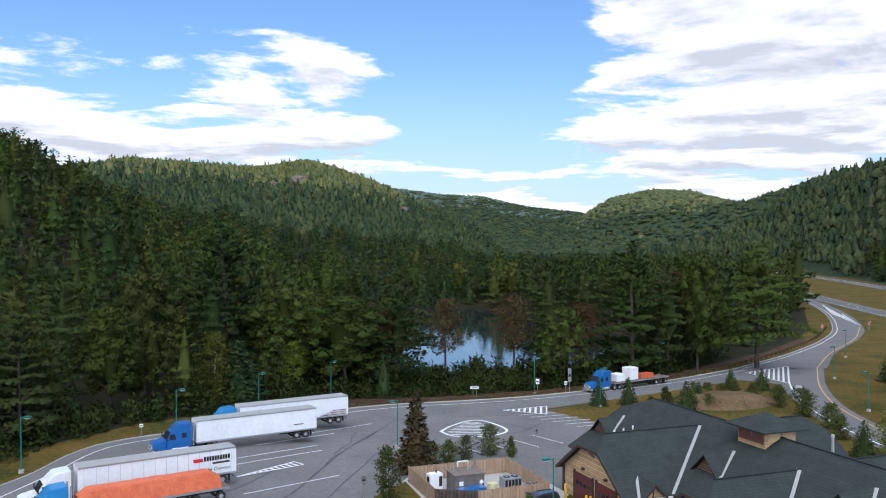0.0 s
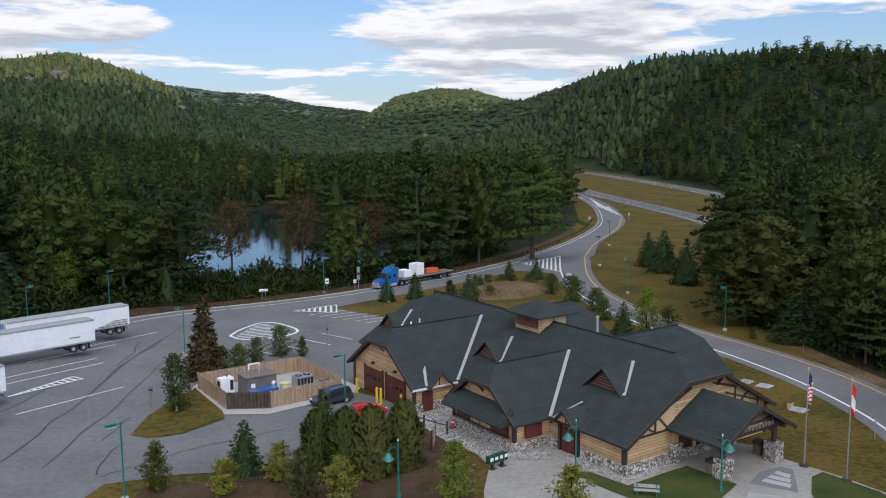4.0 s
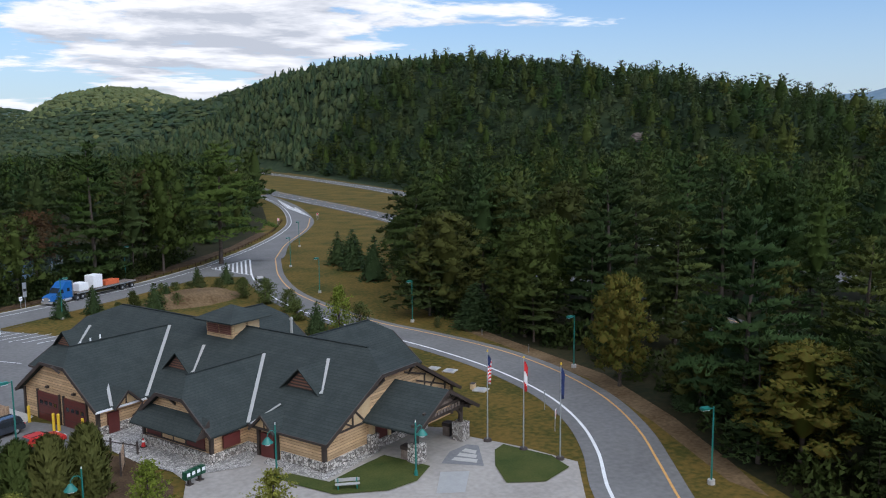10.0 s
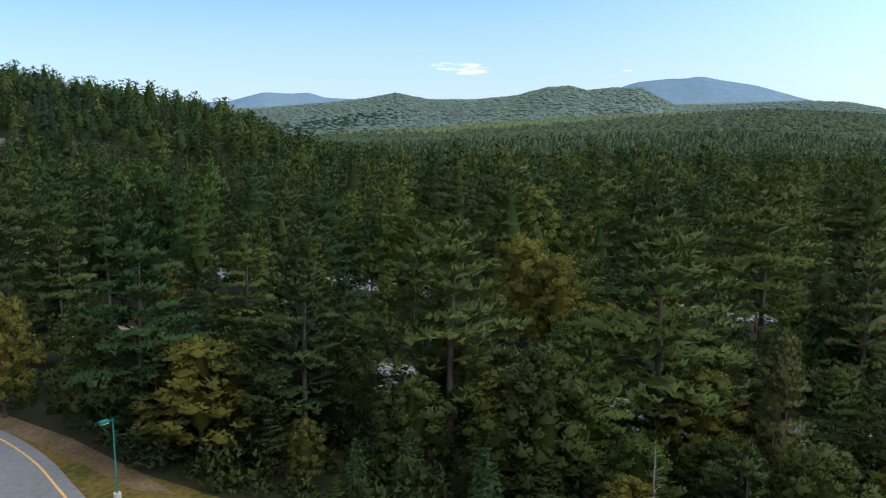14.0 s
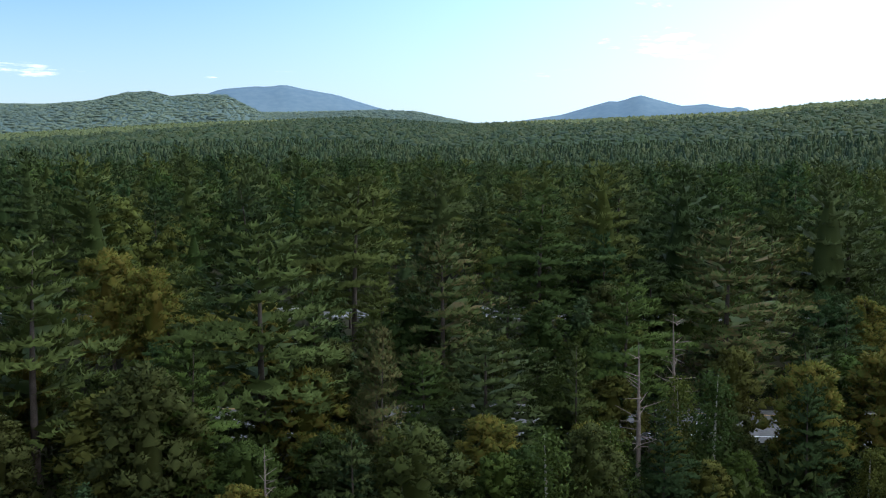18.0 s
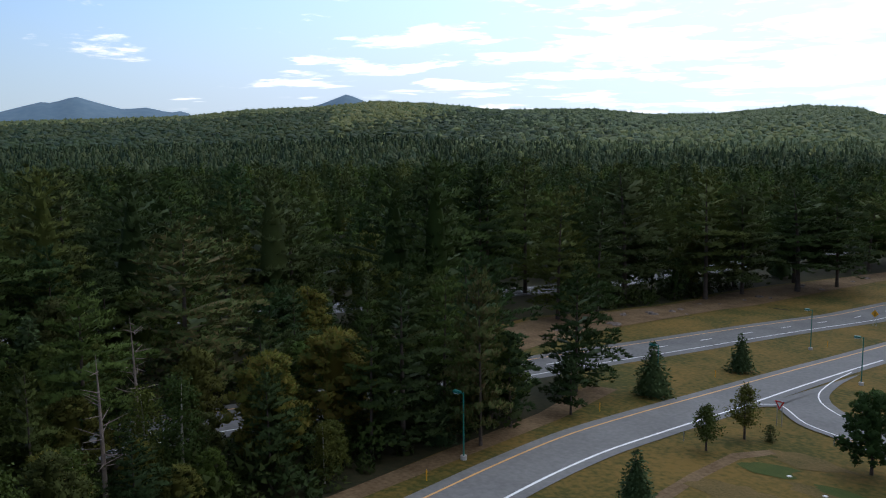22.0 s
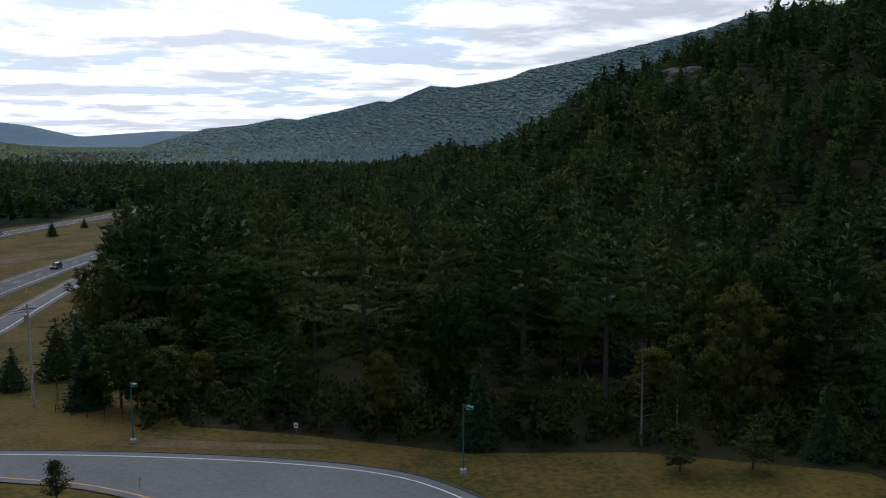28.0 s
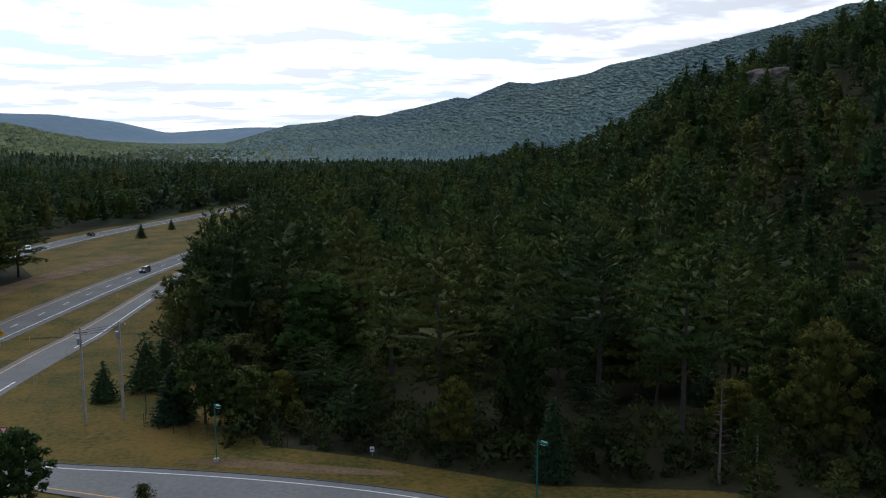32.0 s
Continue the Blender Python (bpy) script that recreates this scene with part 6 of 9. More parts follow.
WOOD_SOUTH = [("pine", 4.2, -189.8, 25.8, 5.2), ("broad", -9.8, -131.6, 17.6, 6.5), ("tallpine", -22, -101.6, 25.3, 7.6), ("pine", -16.6, -144, 26.9, 6.7), ("pine", -4.7, -154.9, 26.8, 6.7), ("broad", -29.9, -93.3, 16.1, 2.7), ("tallpine", -40.5, -95.8, 25.2, 6.2), ("tallpine", -35.8, -114.5, 22.3, 4.8), ("tallpine", -46.8, -86.1, 24.5, 5.8), ("broad", -67, -93.5, 19.5, 3.8), ("broad", -60.3, -79.8, 16.7, 4), ("broad", -68.5, -86.1, 19.4, 3.6), ("tallpine", -50.5, -100, 20.8, 3.7), ("tallpine", -35.3, -95.7, 18.8, 2.7), ("tallpine", -18.7, -120.6, 20, 4.8), ("spruce", 7.8, -139.8, 8.3, 4.2), ("broad", 3.2, -128, 9.4, 4.2), ("dead", -46.2, -76.9, 12.2, 1.5), ("spruce", 11.6, -115.6, 8.0, 2.6), ("broad", 7.4, -113.2, 11.5, 3.4), ("broad", 1.5, -109.5, 8.5, 3.2), ("pine", -66, -100.2, 18, 4.8)]
WOOD_NORTH_EAST = [("amber", 73.6, 69.2, 14, 3.3), ("pine", 93.5, 90.3, 25.2, 6.4), ("pine", 93.8, 78, 19.3, 4.8), ("pine", 137.8, 59.2, 20.6, 6.9), ("pine", 120, 90, 24.5, 5.9), ("broad", 132.4, 89.8, 24, 5.3), ("pine", 87.2, 134.1, 22.5, 6.9), ("spruce", 107.4, 144.5, 28.5, 5.9), ("broad", 103.5, 128.5, 21, 6.5), ("broad", 107.7, 115.6, 21.6, 6.3), ("pine", 112.4, 102.3, 23.7, 7), ("pine", 135.4, 110.9, 25.5, 6.9), ("broad", 81.6, 116.2, 17.7, 6.1), ("broad", 81, 95.2, 16.6, 4.5), ("pine", 88.2, 88.6, 16.7, 5), ("pine", 78.1, 116.2, 11.3, 5.5), ("spruce", 78.8, 104.7, 7.2, 4.8), ("pine", 80, 92.1, 9.6, 4), ("pine", 90.8, 75.4, 18.7, 3.9)]
POND_SIDE = [("pine", 40, 180.6, 28.9, 7.6), ("pine", 71.3, 194.3, 28.7, 8.5), ("broad", 57, 191.7, 26.8, 5.3), ("pine", -45.6, 179.3, 31.1, 8.5), ("broad", -54.5, 155.7, 22.6, 6.5), ("broad", -19, 163.9, 18.9, 7.6), ("broad", -31, 167.1, 19.7, 6.7), ("broad", -54.5, 139.7, 17.7, 4.5), ("spruce", -35.4, 147.8, 10.7, 4.2), ("russet", 56.5, 204.3, 22.5, 8.4), ("russet", 30.9, 192.5, 16.6, 7.1)]
SINGLES = [t for stand in (ROADSIDE_EAST, HIGHWAY_SCREEN, BEYOND_HIGHWAY, BEYOND_HIGHWAY_SOUTH, WOOD_SOUTH, WOOD_NORTH_EAST, POND_SIDE) for t in stand]


def apart(x, y, room=0.8, gap=3.0):
    """Which places keep clear of the single trees."""
    ok = np.ones(len(x), bool)
    for kind, px, py, h, w in SINGLES:
        ok &= np.hypot(x - px, y - py) > room * w + gap
    return ok


def crowding(x, y):
    """How high a tree may grow at x, y and leave the single trees behind it in view."""
    r, az = np.hypot(x, y), np.degrees(np.arctan2(-x, y))
    cap = np.full(len(x), 30.0)
    for kind, px, py, h, w in SINGLES:
        R = math.hypot(px, py)
        off = np.abs((az - math.degrees(math.atan2(-px, py)) + 180) % 360 - 180)
        before = (r < R) & (off < math.degrees(w / R) * 1.1 + 2.0)
        low = 30 - (30 - land1(px, py) - 0.42 * h) * r / R - land(x, y)
        cap = np.where(before, np.minimum(cap, low), cap)
    return cap


def build_forest():
    rng = np.random.default_rng(11)
    # close trees, each a thing of its own
    protos = {}
    for k, (kind, h, w) in enumerate([("pine", 21, 0.36), ("pine", 23, 0.30), ("pine", 19, 0.40), ("pine", 24, 0.33), ("pine", 17, 0.38), ("pine", 22, 0.27), ("drypine", 20, 0.36), ("drypine", 22, 0.30), ("tallpine", 23, 0.30), ("tallpine", 25, 0.26),
                                      ("broad", 13, 0.34), ("broad", 15, 0.30), ("broad", 11, 0.38), ("broad", 20, 0.33), ("amber", 12, 0.34), ("amber", 14, 0.30), ("spruce", 12, 0.29), ("russet", 14, 0.36),
                                      ("birch", 13, 0.19), ("birch", 11, 0.19), ("dead", 14, 0.2)]):
        protos.setdefault(kind, []).append((make_tree(kind, 100 + k, h, w), h, w * h))
    used = set()

    def plant(kind, x, y, h, w=None):
        pool = protos[kind]
        slim = (w or 0.3 * h) / h
        k = min(range(len(pool)), key=lambda i: abs(pool[i][2] / pool[i][1] - slim) + 0.25 * abs(math.log(h / pool[i][1])) + rng.uniform(0, 0.12))
        src, h0, w0 = pool[k]
        sz = h / h0
        sx = min(max((1.2 * w / w0) if w else sz * rng.uniform(0.85, 1.15), 0.55 * sz), 1.7 * sz)
        ob = src if (kind, k) not in used else copy_thing(src, Matrix())
        used.add((kind, k))
        ob.matrix_basis = pose(x, y, land1(x, y) - 0.1, 0, 0, rng.uniform(0, 360)) @ Matrix.Diagonal((sx, sx, sz, 1))
        tagged(ob, group="forest trees")

    for kind, px, py, h, w in SINGLES:
        plant(kind, px, py, h, w)
    x, y = scatter(rng, 56, 140, 8.0)
    ok = apart(x, y)
    x, y = x[ok], y[ok]
    cap = crowding(x, y)
    order = np.argsort(np.hypot(x, y))
    for i in order[:120]:
        u = rng.uniform()
        kind = "pine" if u < 0.46 else "broad" if u < 0.72 else "amber" if u < 0.79 else "birch" if u < 0.87 else "spruce" if u < 0.97 else "dead"
        h = min({"pine": rng.uniform(13, 23), "broad": rng.uniform(8, 15), "amber": rng.uniform(7, 12), "birch": rng.uniform(8, 13), "spruce": rng.uniform(6, 13), "dead": rng.uniform(10, 15)}[kind], cap[i])
        if h < 4:
            continue
        plant("broad" if h < 8 and kind in ("pine", "dead") else kind, x[i], y[i], h)
    rest = order[120:]
    # a thicker, lower screen before the highway
    ex, ey = scatter(rng, 56, 104, 5.6)
    ok = (ex > 50) & (np.abs(ey - 5) < 85) & apart(ex, ey, 0.25, 2.0)
    ex, ey = ex[ok], ey[ok]
    cap = crowding(ex, ey)
    for px, py, top in zip(ex, ey, cap):
        h = min(rng.uniform(5, 12), top)
        if h > 3:
            plant(("broad", "birch", "spruce", "pine", "broad", "amber")[rng.integers(0, 6)], px, py, h)
    # the wood behind: joined trees of three grades
    def woods(name, x, y, detail, hmin, hmax, mix, mats, per, label, fat=1.0):
        rr = np.random.default_rng(len(x))
        pool = []
        for k in range(per):
            kind = rr.choice(len(mix), p=mix)
            h = rr.uniform(16, 23) if kind == 0 else rr.uniform(10, 16) if kind == 1 else rr.uniform(9, 15) if kind == 2 else rr.uniform(1.6, 5.0)
            fn = (pine, broad, spruce, bush)[kind]
            v, f, nn = fn(rr, h, detail)
            tv, tf = trunk_verts(h * 0.9, 0.2, (0, 0), 3)
            pool.append((kind, v, f, tv, np.array(tf), nn))
        lists = {0: [], 1: [], 2: [], 3: []}
        trunks_v, trunks_f, nv = [], [], 0
        z = land(x, y)
        for px, py, pz in zip(x, y, z):
            kind, v, f, tv, tf, nn = pool[rr.integers(0, per)]
            s = rr.uniform(hmin, hmax)
            a = rr.uniform(0, 6.28)
            R = np.array([[fat * math.cos(a), -fat * math.sin(a), 0], [fat * math.sin(a), fat * math.cos(a), 0], [0, 0, rr.uniform(0.9, 1.15)]]) * s
            lists[kind].append((v @ R.T + [px, py, pz], f, rr.uniform(0, 1), unit(nn @ R.T)))
            if detail == 1:
                trunks_v.append(tv @ R.T + [px, py, pz])
                trunks_f.append(tf + nv)
                nv += len(tv)
        made = None
        for kind, items in lists.items():
            if not items:
                continue
            off = np.cumsum([0] + [len(i[0]) for i in items[:-1]])
            V = np.vstack([i[0] for i in items])
            F = np.vstack([i[1] + o for i, o in zip(items, off)])
            tint = np.concatenate([np.full(len(i[0]), i[2]) for i in items])
            ob = new(name + ("_pines", "_broadleaves", "_spruces", "_shrubs")[kind], leaf_mesh(name, V, F, mats[kind], tint, np.vstack([i[3] for i in items])))
            tagged(ob, label, "woodland", kind="stuff")
        if trunks_v:
            me = leaf_mesh("trunks", np.vstack(trunks_v), np.vstack(trunks_f), M_bark)
            tagged(new(name + "_trunks", me), "bare trunks of the wood", "woodland", kind="stuff")

    mx, my = scatter(rng, 140, 225, 9.6)
    nx, ny = np.concatenate([x[rest], mx]), np.concatenate([y[rest], my])
    ok = apart(nx, ny, 0.5, 2.0)
    woods("near_wood", nx[ok], ny[ok], 1, 0.7, 1.2, [0.52, 0.38, 0.10], [M_pine, M_leaf, M_spruce], 44, "mixed pine and broad-leaved wood")
    sx, sy = np.meshgrid(np.arange(-62, 74, 6.5), np.arange(408, 432, 7.5))
    sx, sy = sx.ravel() + rng.uniform(-2.5, 2.5, sx.size), sy.ravel() + rng.uniform(-2.5, 2.5, sx.size)
    woods("shore_wood", sx, sy, 0, 0.55, 0.95, [0.3, 0.2, 0.5], [M_pine, M_leaf, M_spruce], 20, "dark trees along the pond's far shore")
    bx, by = np.meshgrid(np.arange(-44, 62, 2.5), np.arange(152, 200, 2.5))
    bx, by = bx.ravel() + rng.uniform(-1.2, 1.2, bx.size), by.ravel() + rng.uniform(-1.2, 1.2, bx.size)
    ok = (pond_depth(bx, by) < 0.45) & ~inside(CLEAR, bx, by) & (road_gap(bx, by) > 1)
    woods("shore_bushes", bx[ok], by[ok], 0, 0.6, 1.25, [0, 0, 0, 1.0], [M_pine, M_leaf, M_spruce, M_under], 24, "dark bushes along the pond's near shore")
    ux, uy = scatter(rng, 52, 225, 3.0)
    ok = (edge_gap(ux, uy) < np.where(uy < -60, 20, 11)) | ((ux > 50) & (np.hypot(ux, uy) < 112) & (np.abs(uy) < 100))
    woods("undergrowth", ux[ok], uy[ok], 0, 0.6, 1.2, [0, 0, 0, 1.0], [M_pine, M_leaf, M_spruce, M_under], 24, "bushes and saplings along the wood's edge")
    x, y = scatter(rng, 225, 430, 10.2)
    sx, sy = scatter(rng, 150, 420, 9.6)    # the south-western slope is the thickest
    ok = (np.degrees(np.arctan2(-sx, sy)) > 150) | (np.degrees(np.arctan2(-sx, sy)) < -176)
    x, y = np.concatenate([x, sx[ok]]), np.concatenate([y, sy[ok]])
    ok = apart(x, y, 0.5, 2.0)
    x, y = x[ok], y[ok]
    woods("middle_wood", x, y, 0, 0.7, 1.15, [0.5, 0.36, 0.14], [M_pine, M_leaf, M_spruce], 60, "mixed wood on the slopes")
    x, y = scatter(rng, 430, 700, 8.0)
    woods("slope_wood", x, y, -1, 0.55, 0.88, [0.36, 0.46, 0.18], [M_pine, M_hillwood, M_spruce], 60, "dark mixed wood on the hill's foot", 1.3)
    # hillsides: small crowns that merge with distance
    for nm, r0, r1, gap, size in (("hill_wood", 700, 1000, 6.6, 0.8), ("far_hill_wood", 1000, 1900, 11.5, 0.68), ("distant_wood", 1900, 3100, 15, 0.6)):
        hx, hy = scatter(rng, r0, r1, gap)
        r, az = np.hypot(hx, hy), np.degrees(np.arctan2(-hx, hy))
        patch = 200 * np.sin(hx / 210 + 1) + 200 * np.sin(hy / 170) + 90 * np.sin((hx + hy) / 120)      # broad patches of sunlit and cloud-shaded tone, put into the colour
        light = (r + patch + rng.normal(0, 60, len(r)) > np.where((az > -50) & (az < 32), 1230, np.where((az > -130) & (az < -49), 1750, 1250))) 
        north = (az + rng.normal(0, 2, len(r)) > -17) & (az < 32) & (r > 700)        # sunlit tops over darker flanks, put into the colour by sight angle
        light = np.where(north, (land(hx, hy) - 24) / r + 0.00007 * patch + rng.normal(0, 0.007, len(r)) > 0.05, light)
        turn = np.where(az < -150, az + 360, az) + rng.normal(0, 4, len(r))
        range_ = (turn > 138) & (turn < 181) & (r > 1000)              # the long range in the south-west, its haze put into the colour
        south = az + rng.normal(0, 7, len(r)) < -146                   # past the valley's flat dark wood, hills get sunlit, hazy colours by sight angle
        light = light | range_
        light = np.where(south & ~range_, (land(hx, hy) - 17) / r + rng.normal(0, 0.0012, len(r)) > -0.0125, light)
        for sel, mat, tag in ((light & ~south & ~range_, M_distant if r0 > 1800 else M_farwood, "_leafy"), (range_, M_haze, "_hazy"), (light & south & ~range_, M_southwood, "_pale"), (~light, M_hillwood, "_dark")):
            x, y = hx[sel], hy[sel]
            n = len(x)
            if not n:
                continue
            z = land(x, y)
            m = 10 if r0 < 900 else 6 if r0 < 1500 else 2
            conif = rng.uniform(0, 1, n) < (0.45 if r0 < 900 else 0.35 if r0 < 1500 else 0.2)
            h = np.where(conif, rng.uniform(10, 18, n), rng.uniform(8, 13, n)) * size * (1.0 if r0 < 900 else 0.72)
            w = np.where(conif, rng.uniform(0.24, 0.34, n) * (1.0 if r0 < 900 else 1.5), (0.45 if r0 < 900 else 0.75 if r0 < 1500 else 1.1) * rng.uniform(0.8, 1.2, n)) * h * (1.0 if r0 < 900 else 1.8)
            # each crown: a lumpy body of five sides, domed or pointed
            sides = 5
            ang = rng.uniform(0, 6.28, n)[:, None] + np.arange(sides)[None] * 2 * np.pi / sides
            levels = ((0.2, 0.85, 0.85), (0.62, 0.5, 0.95), (1.0, 0.04, 0.16))
            V, N = [], []
            for at, slim, round_ in levels:
                q = np.where(conif, slim, round_)[:, None] * w[:, None] * rng.uniform(0.6, 1.1, (n, sides))
                V.append(np.stack([x[:, None] + np.cos(ang) * q, y[:, None] + np.sin(ang) * q, z[:, None] - 1.0 + h[:, None] * (at + rng.uniform(-0.07, 0.07, (n, sides)) * (at < 1))], -1))
                N.append(np.stack([np.cos(ang), np.sin(ang), np.full((n, sides), 0.0) + np.where(conif, 0.35, 1.7 * at - 0.3)[:, None]], -1))
            lv = len(levels)
            V, N = np.stack(V, 1).reshape(-1, 3), np.stack(N, 1).reshape(-1, 3)
            quad = [(a * sides + b, a * sides + (b + 1) % sides, (a + 1) * sides + (b + 1) % sides, (a + 1) * sides + b) for a in range(lv - 1) for b in range(sides)]
            tri = np.array([t for q in quad for t in ((q[0], q[1], q[2]), (q[0], q[2], q[3]))])
            F = (tri[None] + (np.arange(n) * lv * sides)[:, None, None]).reshape(-1, 3)
            N = unit(unit(N) + rng.normal(0, 0.12, N.shape) + [0, 0, 0.1 if r0 < 900 else 1.8])
            # loose sprays that break the outline
            t = rng.uniform(0.2, 1.0, (n, m))
            a = rng.uniform(0, 6.28, (n, m))
            R = np.where(conif[:, None], 0.9 * (1.04 - t), np.sqrt(np.clip(1 - (1.5 * t - 0.6) ** 2, 0.05, 1))) * w[:, None]
            c = np.stack([x[:, None] + np.cos(a) * R, y[:, None] + np.sin(a) * R, z[:, None] + t * h[:, None] - 1.0], -1).reshape(-1, 3)
            u = np.stack([np.cos(a), np.sin(a), 0.25 + 1.2 * (t - 0.35)], -1).reshape(-1, 3)
            sz = np.repeat(0.14 * h + 0.12 * w, m)
            sv, sf = sprays(rng, c, u * [0.8, 0.8, 0.2] + rng.normal(0, 0.45, u.shape) + [0, 0, 0.3], u + rng.normal(0, 0.3, u.shape), sz, sz * 0.4)
            sn = np.repeat(unit(unit(u) + [0, 0, 0.0 if r0 < 900 else 2.0]), 3, axis=0)
            # beyond 1 km, patches of sun and cloud shade put into the tint
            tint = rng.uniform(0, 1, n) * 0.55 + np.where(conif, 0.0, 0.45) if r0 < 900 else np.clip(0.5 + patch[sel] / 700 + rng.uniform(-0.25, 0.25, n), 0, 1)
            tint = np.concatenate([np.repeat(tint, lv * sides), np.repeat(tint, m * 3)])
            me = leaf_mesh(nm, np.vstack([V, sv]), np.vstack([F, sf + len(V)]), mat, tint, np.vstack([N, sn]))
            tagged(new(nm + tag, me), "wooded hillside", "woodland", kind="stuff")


build_forest()


# ---- pond ----
def build_pond():
    pts = []
    for k in range(72):
        a = k * 2 * np.pi / 72
        pts.append((6 + 60 * math.sin(a) - 0.12 * (126 * math.cos(a)), 298 + 126 * math.cos(a)))
    ob = mesh_object("pond", [(p[0], p[1], -3.1) for p in pts], [list(range(72))[::-1]], M_water)
    if ob.data.polygons[0].normal.z < 0:
        ob.data.flip_normals()
    tagged(ob, "still pond water reflecting the sky", "water", kind="structure")


build_pond()


# ---- lamps ----
def street_lamp():
    ob = empty("street_lamp", Matrix(), "green street lamp with a box head on a concrete footing", "street lamp", "street lamps")
    part("footing", tube((0, 0, -0.3), (0, 0, 0.45), 0.34, 0.32, 12), M_concrete, ob, "round concrete footing")
    part("pole", tube((0, 0, 0.4), (0, 0, 6.9), 0.085, 0.065, 8), M_green, ob)
    part("arm", beam((0, 0, 6.75), (-0.5, 0, 6.8), 0.07), M_green, ob)
    head = part("head", block(-1.25, -0.4, -0.24, 0.24, 6.68, 6.95, 0.06), M_green, ob)
    part("lens", block(-1.15, -0.5, -0.18, 0.18, 6.64, 6.68), M_signwhite, head)
    return ob


def build_lamps():
    spots = [(73.0, 113.7, 20), (75.0, 78.5, 0), (72.8, 146.1, 20), (82.3, 179.6, 30), (99.6, 211.4, 40), (47.3, 186.5, 210), (27.7, 150.7, 180), (58.8, 44.5, -20), (5.3, -97.2, -60), (-25.8, -75.4, -60), (49.9, -144.9, 180),
             (36, -125.2, 180), (52.6, -97.7, 180), (53.9, -61.2, 180), (-20.2, 153.6, 230), (-29.5, 136.5, 230), (-51.1, 103.2, 180), (17.5, 163.5, 210), (-6.5, 121.0, 30), (11.5, 89.2, 20), (-9.2, 72.0, 30), (-38, 121.5, 200)]
    lamp = street_lamp()
    for k, (x, y, a) in enumerate(spots):
        m = pose(x, y, land1(x, y), 0, 0, a)
        if k == 0:
            lamp.matrix_basis = m
        else:
            copy_thing(lamp, m)


build_lamps()


# ---- grounds ----
def area(name, poly, lift, mat, label, category, step=3.0, rim=0.0):
    return tagged(sheet(name, poly, lift, mat, step, rim=rim), label, category, kind="structure")


def build_grounds():
    area("pavement_forecourt", [(18.6, 89), (21, 83), (21.7, 77.5), (22.2, 71.5), (20, 66), (18, 58), (24, 50), (40, 44), (47.5, 48), (53, 54.8), (51.2, 61), (48.8, 66.2), (48.5, 69.5), (44, 74), (38, 76), (28, 92)], 0.10, M_court, "pale concrete forecourt", "pavement")
    area("cobble_bed", [(18.4, 88.6), (18.3, 84.9), (20.2, 77.8), (22.8, 72.6), (24.7, 72.2), (28.1, 71.6), (32, 77), (30.5, 88), (25, 95)], 0.15, M_cobbles, "bed of loose grey cobbles", "cobbles", 2.0)
    area("gravel_bed", [(29.4, 71.5), (30.3, 68.2), (32.2, 64.6), (34.5, 65.4), (39.5, 67.6), (38.6, 70), (33.5, 68.0), (31.6, 74)], 0.14, M_cobbles, "strip of grey gravel along the plinth", "gravel", 2.0)
    area("lawn_bed", [(28.8, 68.2), (29.6, 65.2), (31.4, 61.4), (35.5, 59.4), (38.6, 59.7), (41.4, 61.8), (39.4, 66.6), (36.4, 65.6), (32.3, 64.0), (30.4, 67.6)], 0.17, M_lawn, "small green lawn", "lawn", 2.0)
    area("lawn_bed", [(48.6, 61.5), (50.2, 62.2), (52.0, 57.2), (51.4, 54.2), (47.5, 53.0), (44.6, 54.8), (46.2, 58.4)], 0.17, M_lawn, "small green lawn", "lawn", 2.0)
    area("paving_inlay", [(42.6, 61.8), (44.9, 63.7), (47.4, 64.3), (48.1, 63.4), (45.4, 59.0)], 0.125, M_shoulder, "grey fan-shaped paved inlay", "paving", 2.0)
    for q in range(3):                      # pale slabs within the fan
        area("paving_slab", [(43.8 + 1.05 * q, 61.9 + 0.62 * q), (44.5 + 1.05 * q, 62.3 + 0.62 * q), (45.9 + 0.62 * q, 60.6 + 0.9 * q), (45.3 + 0.62 * q, 60.0 + 0.9 * q)], 0.131, M_concrete, "pale paved slab in the fan", "paving", 2.0)
    area("paving_inlay", [(38.5, 56.6), (41.4, 60.2), (43.6, 58.8), (40.6, 55.4)], 0.125, M_flash, "pale paved inlay", "paving", 2.0)
    area("grass_island", [(-10.4, 88.6), (-9.2, 94.5), (-6.5, 100.8), (-4.6, 104), (-1.4, 94.2), (-1.2, 91.6), (-5.2, 88.0), (-8.6, 87.2)], 0.16, M_grass, "dry grass island beside the lorry park", "grass", 3.0)
    area("yard_apron", [(-5.2, 104), (-1.2, 93), (3.4, 91.8), (13.2, 96.4), (14.6, 98.8), (10, 111), (-2, 112)], 0.14, M_concrete, "concrete yard slab", "pavement")
    area("planting_bed", [(-8, 74.6), (1, 74.4), (10, 78), (17.5, 83.6), (20.4, 79), (21, 71), (17.5, 62), (4, 58), (-10, 66)], 0.12, M_mulch, "bark-mulched planting bed", "planting bed")
    area("grass_strip", [(16.8, 113.5), (23, 121.4), (30, 128.5), (34, 124), (26, 112), (20, 108)], 0.2, M_grass, "grass strip beside the parking bays", "grass", 3.0, rim=0.24)
    # a low bank of bare earth behind the building
    n = 26
    bx, by = np.meshgrid(np.linspace(-1, 1, n), np.linspace(-1, 1, n))
    bx, by = bx.ravel(), by.ravel()
    rise = np.array([noise.noise((3 * p, 3 * q, 1.0)) for p, q in zip(bx, by)])
    px, py = 50.5 + 11 * bx - 2 * by, 153.5 + 6.5 * by + 3 * bx
